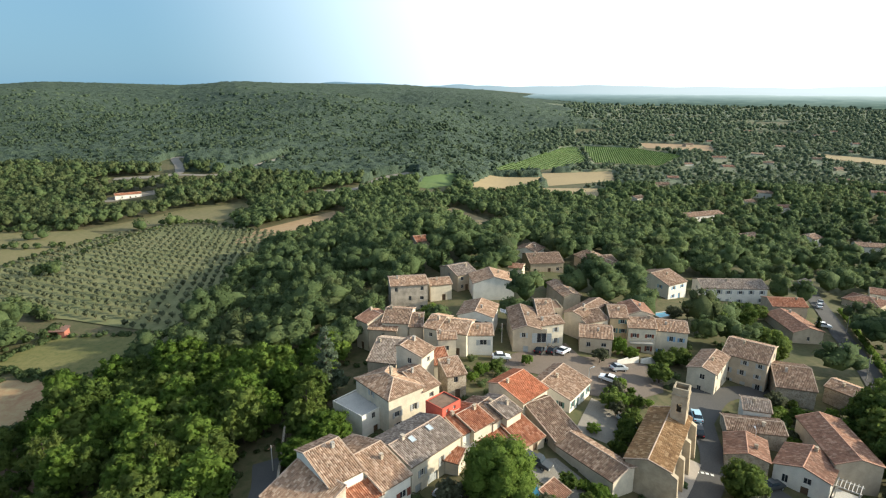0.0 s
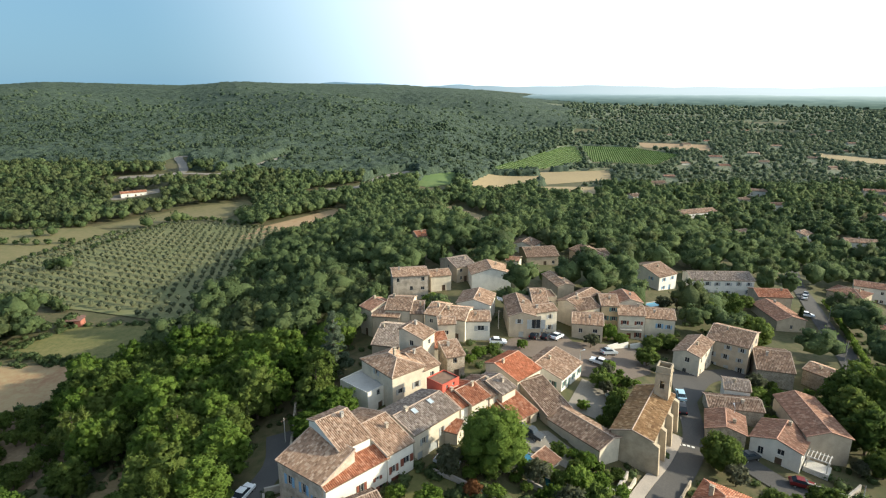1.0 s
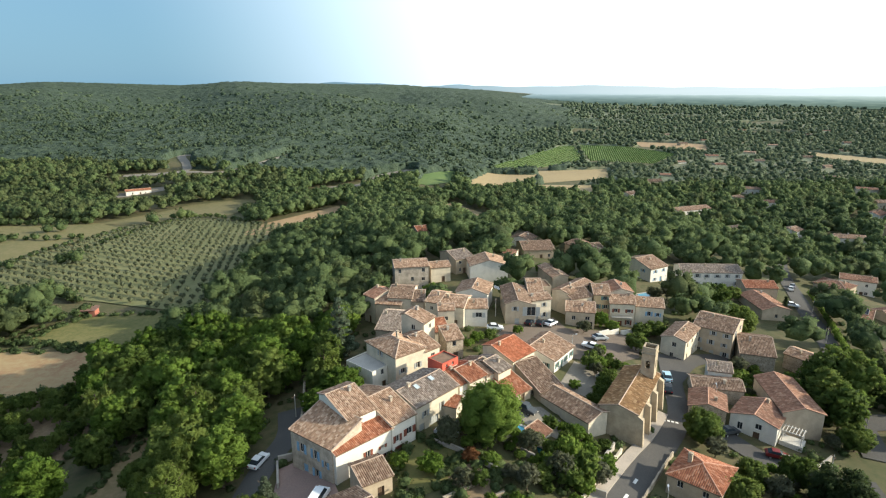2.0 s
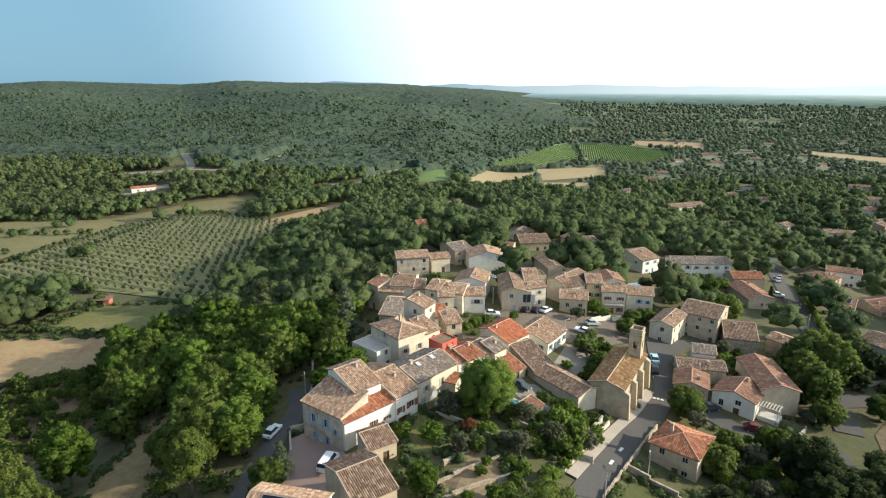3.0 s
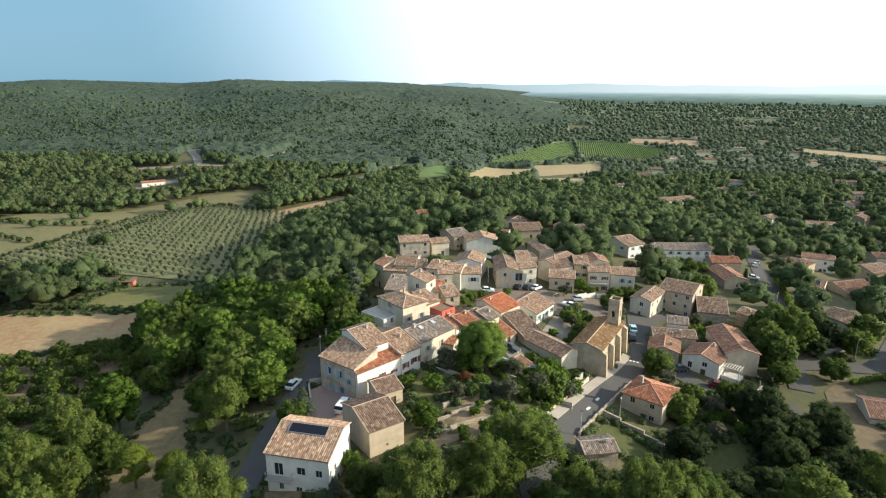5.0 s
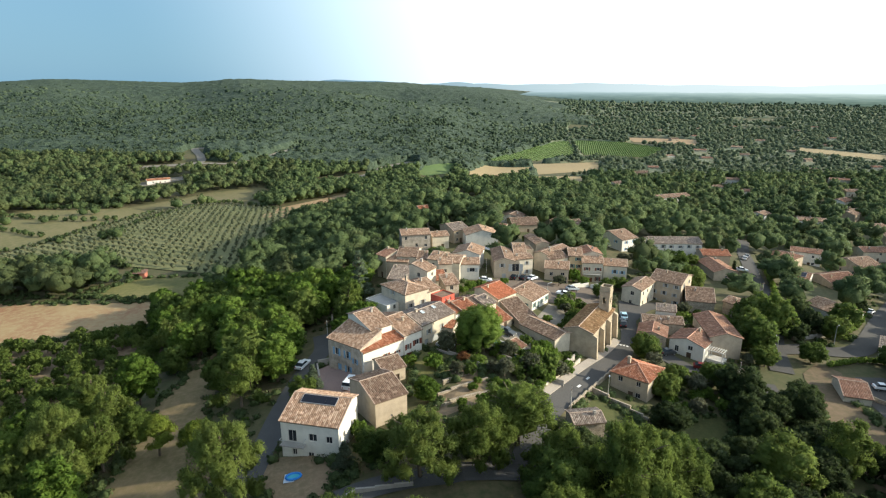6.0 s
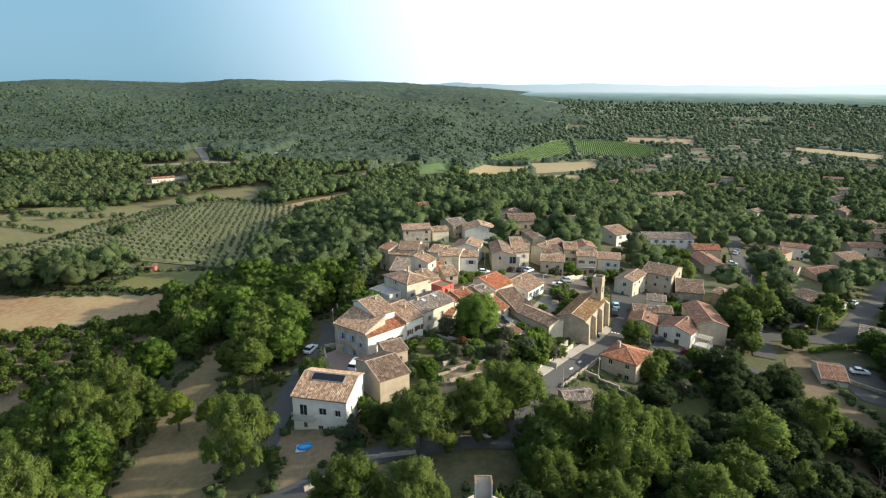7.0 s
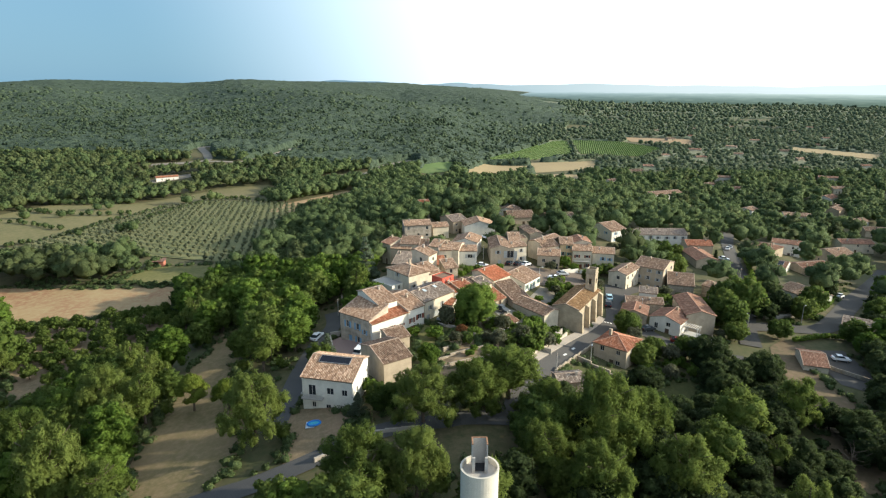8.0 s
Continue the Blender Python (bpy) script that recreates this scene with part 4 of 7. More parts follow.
    ((-11.7, 57.4), (-7.6, 60.0), 15.5, 3.6, 0.3, "par", "brown", "beige", "small outbuilding with brown tiles", dict(seed=73, chim=0)),
    ((16.6, 73.6), (19.2, 76.4), 12.4, 3.0, 0, "par", "salmon", "white", "small pool house with salmon tiles", dict(seed=74, chim=0, dens=0)),
    ((128.5, 156.9), (132.6, 153.5), 1.5, 5.5, 0.8, "par", "salmon", "white", "white garage with solar panels", dict(seed=75, chim=0)),
    ((114.2, 125.2), (118.5, 113.6), 4.0, 5.0, 0.8, "par", "tan", "white", "long white bungalow with tiled roof", dict(seed=76)),
    ((142.3, 154.1), (155.1, 157.5), 0.0, 6.4, 0.8, "par", "salmon", "beige", "villa with salmon roof", dict(seed=77)),
    ((170.3, 179.8), (180.9, 183.0), -1.5, 6.4, 0.8, "par", "tan", "beige", "villa with tan roof", dict(seed=78)),
    ((113.3, 91.3), (122.0, 84.7), 4.8, 4.5, 0.8, "par", "gray", "cream", "cream bungalow with grey roof", dict(seed=79)),
    ((23.4, 43.6), (29.0, 44.4), 12.4, 2.4, 0.9, "par", "gray", "stone", "low stone outbuilding with a mossy tiled roof", dict(seed=81, chim=1, dens=0.1)),
    ((151.0, 354.0), (176.0, 363.0), -6.6, 5.0, 1.0, "par", "tan", "white", "large white house with a long tiled roof among trees", dict(seed=82, dens=0.35)),
    ((88.2, 67.1), (93.3, 65.4), 4.6, 4.9, 0.8, "par", "salmon", "cream", "small garage with salmon tiles", dict(seed=80, chim=0, dens=0)),
]
for p0, p1, ze, d, d2, style, roof, wall, label, opt in HOUSES:
    house(p0, p1, ze, d, d2, style, roof, wall, label, **opt)


def church():
    """A plain nave with buttresses and a square bell tower at its far end."""
    p0, p1 = Vector((29.1, 81.9, 0)), Vector((35.0, 78.3, 0))
    root = house(p0[:2], p1[:2], 14.4, 18.0, 0, "perp", "ochre", "church", "tan plastered village church with ochre tiled roof", dens=0, chim=0, base=5.5, name="church", fixed={0: [(3.0, 4.0, 0.7, 2.4, "w"), (7.6, 4.0, 0.7, 2.4, "w"), (12.0, 4.0, 0.7, 2.4, "w"), (9.8, 1.0, 1.2, 2.4, "d")]})
    for x in (0.02, 5.6, 11.2, 17.0):
        b = Build()
        w = 0.95
        b.face([(x, -1.5, 0), (x + w, -1.5, 0), (x + w, -1.1, 8.0), (x, -1.1, 8.0)])
        b.face([(x, -1.1, 8.0), (x + w, -1.1, 8.0), (x + w, 0.0, 8.65), (x, 0.0, 8.65)])
        b.face([(x, 0, 0), (x, -1.5, 0), (x, -1.1, 8.0), (x, 0.0, 8.65)])
        b.face([(x + w, -1.5, 0), (x + w, 0, 0), (x + w, 0.0, 8.65), (x + w, -1.1, 8.0)])
        b.make("buttress", [WALLS["church"]], root)
    # tower: square shaft with a louvred opening in each side and an open parapet
    t = Build()
    x0, y0, w, h = 14.4, 0.5, 2.6, 15.4
    for o, ux, inn in (((x0, y0, 0), (1, 0), (0, 1)), ((x0 + w, y0, 0), (0, 1), (-1, 0)), ((x0 + w, y0 + w, 0), (-1, 0), (0, -1)), ((x0, y0 + w, 0), (0, -1), (1, 0))):
        panel(t, o, ux, w, h, inn, [(w / 2 - 0.4, 11.4, 0.8, 1.6)], 0.3)
    for q in ((0, 0, w, 0.25), (0, w - 0.25, w, w), (0, 0.25, 0.25, w - 0.25), (w - 0.25, 0.25, w, w - 0.25)):
        t.box(x0 + q[0] - 0.12, y0 + q[1] - 0.12, h - 1.0, x0 + q[2] + 0.12, y0 + q[3] + 0.12, h - 0.75)
        t.box(x0 + q[0], y0 + q[1], h, x0 + q[2], y0 + q[3], h + 0.45)
    t.box(x0 + 0.25, y0 + 0.25, h - 0.6, x0 + w - 0.25, y0 + w - 0.25, h - 0.5)
    t.make("bell_tower", [WALLS["church"]], root)
    for a in (0, 1):
        lb = Build()
        for k in range(5):
            z = 11.5 + k * 0.3
            if a == 0:
                lb.box(x0 + w / 2 - 0.4, y0 + 0.28, z, x0 + w / 2 + 0.4, y0 + 0.4, z + 0.14)
            else:
                lb.box(x0 + w - 0.4, y0 + w / 2 - 0.4, z, x0 + w - 0.28, y0 + w / 2 + 0.4, z + 0.14)
        lb.make("louvre", [M_SHUT["wood"]], root)


church()


def far_house(x, y, ang, L, D, h, roof, wall, seed):
    u = (math.cos(radians(ang)), math.sin(radians(ang)))
    house((x, y), (x + u[0] * L, y + u[1] * L), ground(x, y) + h, D / 2, 1.0, "par", roof, wall, "distant house with tiled roof among trees", seed=seed, chim=1, dens=0.22)


house((-226, 402), (-212, 411), ground(-220, 405) + 3.0, 3.0, 1.0, "par", "red", "white", "long low farm building with red roof on gravel", seed=90, chim=0, dens=0.15)
rng = random.Random(5)
for x, y in ((177, 488), (138, 414), (217, 413), (230, 396), (159, 300), (194, 298), (207, 285), (275, 347), (209, 548), (297, 626), (306, 392), (250, 300), (262, 318), (330, 450), (350, 520), (235, 262), (225, 240), (240, 452), (400, 600), (430, 540), (330, 360), (290, 290), (151, 197), (189, 205), (262, 640), (318, 700), (352, 655), (384, 742), (430, 690), (460, 830), (520, 760), (400, 905), (505, 930), (590, 860), (350, 860), (620, 1000), (470, 1060), (560, 1120), (700, 1090), (380, 1010)):
    far_house(x, y, rng.uniform(-40, 40), rng.uniform(9, 15), rng.uniform(7, 9), rng.uniform(3.0, 4.6), rng.choice(["tan", "salmon", "brown"]), rng.choice(["white", "cream", "beige"]), int(x))


# ---- trees ----
def ico(sub=0):
    bm = bmesh.new()
    bmesh.ops.create_icosphere(bm, subdivisions=sub + 1, radius=1.0)
    v = np.array([q.co[:] for q in bm.verts])
    f = np.array([[q.index for q in face.verts] for face in bm.faces])
    bm.free()
    return v, f


ICO0, ICO1 = ico(0), ico(1)


def leaf_cards(rs, centres, normals, size, rise=0.0):
    """Small pointed leaf sprays, one at each centre, facing about along its normal."""
    k = len(centres)
    nr = normals + rs.normal(0, 0.8, (k, 3))
    nr /= np.linalg.norm(nr, axis=1)[:, None]
    up = rs.normal(0, 1, (k, 3)) + np.array([0, 0, rise])
    a = np.cross(up, nr)
    a /= np.linalg.norm(a, axis=1)[:, None] + 1e-9
    b = np.cross(nr, a)
    s = size * rs.uniform(0.6, 1.35, (k, 1))
    w = 0.5 / (1 + 0.45 * rise)
    long = 0.85 * (1 + 0.35 * rise)
    pts = np.stack([centres - a * s * w - b * s * 0.35, centres + a * s * w - b * s * 0.35, centres + b * s * long + nr * s * 0.2], 1)
    return pts.reshape(-1, 3), np.arange(3 * k).reshape(-1, 3)


def leafy(name, V, F, N, material):
    N = N / (np.linalg.norm(N, axis=1)[:, None] + 1e-9)
    me = bpy.data.meshes.new(name)
    me.from_pydata(V.tolist(), [], F.tolist())
    me.materials.append(material)
    me.update()
    me.polygons.foreach_set("use_smooth", [True] * len(me.polygons))
    me.normals_split_custom_set_from_vertices(N.tolist())
    return me


def crown_mesh(name, seed, blobs, cards, size, material, core=0.82, uneven=0.42, rise=0.0, swell=0.4):
    """blobs: rows x, y, z, rx, rz. A lumpy core under a coat of leaf sprays."""
    rs = np.random.RandomState(seed)
    V, F, N, n0 = [], [], [], 0
    iv, jf = ICO0
    hub = np.array([0, 0, np.mean([b[2] for b in blobs])])
    area = np.array([b[3] * max(b[3], b[4]) for b in blobs])
    per = np.maximum(4, (cards * area / area.sum()).astype(int))
    for (x, y, z, rx, rz), c in zip(blobs, per):
        V.append(iv * (1 + rs.uniform(-0.14, 0.14, (len(iv), 1))) * np.array([rx, rx, rz]) * core + (x, y, z))
        F.append(jf + n0)
        N.append(iv)
        n0 += len(iv)
        d = rs.normal(0, 1, (c, 3))
        d[:, 2] = np.where(d[:, 2] < -0.3, -d[:, 2], d[:, 2])
        d /= np.linalg.norm(d, axis=1)[:, None]
        p, q = leaf_cards(rs, d * rs.uniform(0.76, 1.14 + 0.14 * rise, (c, 1)) * np.array([rx, rx, rz]) + (x, y, z), d, size, rise)
        V.append(p)
        F.append(q + n0)
        N.append(np.repeat(d + rs.normal(0, uneven, (c, 3)), 3, 0))
        n0 += len(p)
    V, N = np.concatenate(V), np.concatenate(N)
    out = V - hub
    return leafy(name, V, np.concatenate(F), N + swell * out / (np.linalg.norm(out, axis=1)[:, None] + 1e-6), material)


def trunk_mesh(name, seed, h, r, limbs, spread, first=0.35):
    """A tapered, slightly bent trunk with rising limbs."""
    rs = random.Random(seed)
    b = Build()

    def tube(p, q, r0, r1, bend):
        prev = None
        for k in range(4):
            t = k / 3
            c = p.lerp(q, t) + bend * math.sin(t * math.pi)
            rad = r0 + (r1 - r0) * t
            ring = [c + Vector((math.cos(a), math.sin(a), 0)) * rad for a in [i * math.pi * 0.4 for i in range(5)]]
            if prev:
                for i in range(5):
                    b.face([prev[i], prev[(i + 1) % 5], ring[(i + 1) % 5], ring[i]])
            prev = ring

    top = Vector((rs.uniform(-0.3, 0.3), rs.uniform(-0.3, 0.3), h))
    tube(Vector((0, 0, -0.6)), top, r, r * 0.35, Vector((rs.uniform(-0.2, 0.2), rs.uniform(-0.2, 0.2), 0)))
    for k in range(limbs):
        a = 2 * math.pi * (k + rs.random()) / limbs
        z = h * rs.uniform(first, 0.85)
        tube(Vector((0, 0, z)), Vector((math.cos(a) * spread, math.sin(a) * spread, z + spread * rs.uniform(0.4, 0.9))), r * 0.45, r * 0.12, Vector((0, 0, -0.15)))
    me = bpy.data.meshes.new(name)
    me.from_pydata(b.v, [], b.f)
    me.materials.append(M_BARK)
    me.update()
    return me


def blobs_round(rs, R, H, base, count):
    """A broad rounded crown of radius R, from base to H, set all over with leafy heads of several sizes."""
    mid, half = (base + H) / 2, (H - base) / 2
    out = [(0, 0, mid - half * 0.05, R * 0.80, half * 0.84)]
    for k in range(count + 8):
        a, c = 2.4 * k + rs.uniform(-0.5, 0.5), -0.8 + 1.78 * (k + rs.random()) / (count + 8)
        s = math.sqrt(max(0.06, 1 - min(1, c * c)))
        r = R * rs.choice((rs.uniform(0.14, 0.2), rs.uniform(0.2, 0.3), rs.uniform(0.28, 0.38)))
        d = rs.uniform(0.86, 1.02)
        out.append((math.cos(a) * s * (R * d - r * 0.5), math.sin(a) * s * (R * d - r * 0.5), mid + c * (half * d - r * 0.4), r, r * rs.uniform(0.75, 1.0)))
    return out


def blobs_pine(rs, R, H, base, count):
    """Upright plumes on spreading boughs over the dome of an Aleppo pine, with gaps between the boughs."""
    out = [(0, 0, base + (H - base) * 0.42, R * 0.62, (H - base) * 0.40)]
    boughs = max(6, count // 8)
    for k in range(boughs):
        t = ((k + rs.random()) / boughs) ** 0.85
        a = 2.4 * k + rs.uniform(-0.3, 0.3)
        rad = R * math.sqrt(max(0.03, 1 - t**1.7)) * rs.uniform(0.66, 1.02)
        bx, by, bz = math.cos(a) * rad, math.sin(a) * rad, base + (H - base) * (0.05 + 0.82 * t)
        for _ in range(8):
            r = R * rs.uniform(0.075, 0.135)
            d = R * 0.22
            out.append((bx + rs.uniform(-d, d), by + rs.uniform(-d, d), bz + rs.uniform(-0.5, 0.9) * d, r, r * rs.uniform(1.3, 2.3)))
    return out


def blobs_umbrella(rs, R, H, base, count):
    out = []
    for _ in range(count):
        a, q = rs.uniform(0, 2 * math.pi), math.sqrt(rs.uniform(0, 1))
        r = R * rs.uniform(0.22, 0.34)
        out.append((math.cos(a) * q * (R - r * 0.6), math.sin(a) * q * (R - r * 0.6), base + (H - base) * (0.15 + 0.75 * (1 - q * q)) + rs.uniform(-0.2, 0.2), r, r * 0.8))
    return out


def blobs_column(rs, R, H, count):
    return [(rs.uniform(-0.15, 0.15) * R, rs.uniform(-0.15, 0.15) * R, H * (k + 0.6) / count, R * (1 - 0.75 * (k / count) ** 2) * rs.uniform(0.85, 1.05), H / count * 0.9) for k in range(count)]


def blobs_cone(rs, R, H, base, count):
    out = []
    for _ in range(count):
        t = rs.uniform(0, 1)
        a = rs.uniform(0, 2 * math.pi)
        rad = R * (1 - t) * rs.uniform(0.5, 0.95)
        r = R * (0.16 + 0.14 * (1 - t))
        out.append((math.cos(a) * rad, math.sin(a) * rad, base + (H - base) * (0.05 + 0.93 * t), r, r * 0.55))
    return out


PROTO = {}


def proto(kind, name, blobs, cards, size, leaf, trunk, label, category="tree", near=None, core=0.82, uneven=0.42, rise=0.0, swell=0.4):
    """A kind of tree; near: count and size of the leaf sprays of those close to the village edge."""
    seed = len(PROTO) * 31 + len(PROTO.get(kind, []))
    PROTO.setdefault(kind, []).append((name, crown_mesh(name + "_crown", seed, blobs, cards, size, LEAF[leaf], core, uneven, rise, swell), trunk, label, category))
    if near:
        PROTO.setdefault(kind + "_near", []).append((name, crown_mesh(name + "_crown", seed + 7, blobs, near[0], near[1], LEAF[leaf], core, uneven, rise, swell), trunk, label, category))


rs = random.Random(11)
for k in range(6):
    R, H = rs.uniform(3.2, 4.2), rs.uniform(6.8, 9.0)
    proto("oak", "oak_tree", blobs_round(rs, R, H, 0.3, 24), 950, 0.53, "oak", trunk_mesh("trunk", k, H * 0.6, 0.22, 5, R * 0.5), "dark green holm oak with a dense rounded crown", near=(2800, 0.32))
for k in range(4):
    R, H = rs.uniform(3.2, 4.2), rs.uniform(6.2, 8.4)
    proto("holm", "holm_oak", blobs_round(rs, R, H, 0.3, 26), 950, 0.53, "holm", trunk_mesh("trunk", 10 + k, H * 0.6, 0.24, 5, R * 0.5), "dark holm oak with a dense blue-green crown", near=(2800, 0.32))
for k in range(3):
    R, H = rs.uniform(3.0, 4.0), rs.uniform(7.5, 10.0)
    proto("lush", "broadleaf_tree", blobs_round(rs, R, H, 0.3, 28), 1050, 0.51, "lush", trunk_mesh("trunk", 20 + k, H * 0.6, 0.2, 5, R * 0.5), "bright green broadleaf tree with a lumpy crown", near=(3200, 0.29))
for k in range(4):
    R, H = rs.uniform(3.2, 4.2), rs.uniform(8.5, 11.0)
    proto("pine", "pine_tree", blobs_pine(rs, R, H, 0.9, 76), 1400, 0.45, "pine", trunk_mesh("trunk", 40 + k, H * 0.9, 0.26, 8, R * 0.6), "light green pine with loose tufted branches", near=(6500, 0.235), core=0.66, uneven=0.3, rise=1.3, swell=0.4)
for k in range(2):
    R, H = (3.5, 7.4) if k else (3.1, 6.8)
    proto("umbrella", "umbrella_pine", blobs_umbrella(rs, R, H, H * 0.35, 44), 5200, 0.23, "stonepine", trunk_mesh("trunk", 60 + k, H * 0.8, 0.25, 7, R * 0.65, 0.55), "yellow-green stone pine with a flat domed crown", uneven=0.2, rise=0.8)
for k in range(2):
    proto("cypress", "cypress_tree", blobs_column(rs, 0.8, 8.5, 9), 800, 0.32, "cypress", trunk_mesh("trunk", 70 + k, 3.0, 0.15, 0, 0.2), "slender dark green cypress")
for k in range(2):
    proto("cedar", "cedar_tree", blobs_cone(rs, 3.0, 10.5, 0.8, 60), 3600, 0.30, "blue", trunk_mesh("trunk", 80 + k, 9.5, 0.25, 10, 1.8, 0.15), "blue-grey conifer with tiered branches", core=0.6)
for k in range(3):
    proto("olive", "olive_tree", blobs_round(rs, 2.0, 3.8, 0.8, 14), 800, 0.32, "olive", trunk_mesh("trunk", 90 + k, 1.8, 0.16, 4, 0.9), "silvery green olive tree", core=0.68)
for k in range(3):
    R = rs.uniform(1.1, 1.5)
    proto("shrub", "shrub", blobs_round(rs, R, R * 1.5, 0.1, 10), 420, 0.25, "oak", trunk_mesh("trunk", 95 + k, R * 0.8, 0.07, 4, R * 0.4), "dark green garden shrub", "shrub")
    proto("bush", "bush", blobs_round(rs, R, R * 1.4, 0.1, 10), 440, 0.24, "lush", trunk_mesh("trunk", 105 + k, R * 0.8, 0.07, 4, R * 0.4), "fresh green garden bush", "shrub")
for k in range(3):
    proto("orchard", "orchard_tree", blobs_round(rs, 2.0, 4.0, 0.5, 18), 520, 0.36, "oak", trunk_mesh("trunk", 140 + k, 1.8, 0.13, 4, 0.9), "small round dark green orchard tree")
proto("rust", "bush", blobs_round(rs, 1.6, 2.0, 0.1, 10), 480, 0.25, "rust", trunk_mesh("trunk", 110, 1.0, 0.07, 4, 0.5), "bush with rusty red leaves", "shrub")
proto("bigpine", "stone_pine", blobs_round(rs, 5.2, 10.0, 0.4, 70), 8000, 0.28, "lush", trunk_mesh("trunk", 120, 6.5, 0.4, 9, 2.6), "huge round stone pine with dense bright green crown", uneven=0.2)
proto("ball", "laurel_bush", blobs_round(rs, 2.6, 4.4, 0.2, 34), 3200, 0.24, "lush", trunk_mesh("trunk", 121, 2.4, 0.15, 6, 1.2), "large dense round laurel bush", "shrub")
proto("roundoak", "holm_oak", blobs_round(rs, 3.2, 5.4, 0.3, 40), 3600, 0.26, "oak", trunk_mesh("trunk", 122, 3.2, 0.22, 6, 1.5), "clipped round holm oak")
for k, (R, H, c) in enumerate(((5.2, 10.8, 170), (4.6, 10.0, 140), (4.9, 11.4, 150))):
    proto("frontpine", "aleppo_pine", blobs_pine(rs, R, H, 0.4, c), 17000, 0.215, "pine", trunk_mesh("trunk", 123 + k, H * 0.88, 0.3, 12, R * 0.6), "full light green Aleppo pine with tufted shoots", core=0.64, uneven=0.3, rise=1.5, swell=0.4)

PLANTED = []


def plant(kind, x, y, scale=1.0, tall=1.0, turn=None, rnd=random.Random(77), group=""):
    name, crown, trunk, label, category = rnd.choice(PROTO[kind + "_near" if y < 70 and kind + "_near" in PROTO else kind])
    m = pose(x, y, ground(x, y), 0, 0, rnd.uniform(0, 360) if turn is None else turn) @ Matrix.Diagonal((scale, scale, scale * tall, 1))
    root = thing(name, m, label, category, group)
    for part_name, me in (("trunk", trunk), ("crown", crown)):
        o = new(part_name, me)
        o.parent = root
    PLANTED.append((x, y))
    return root


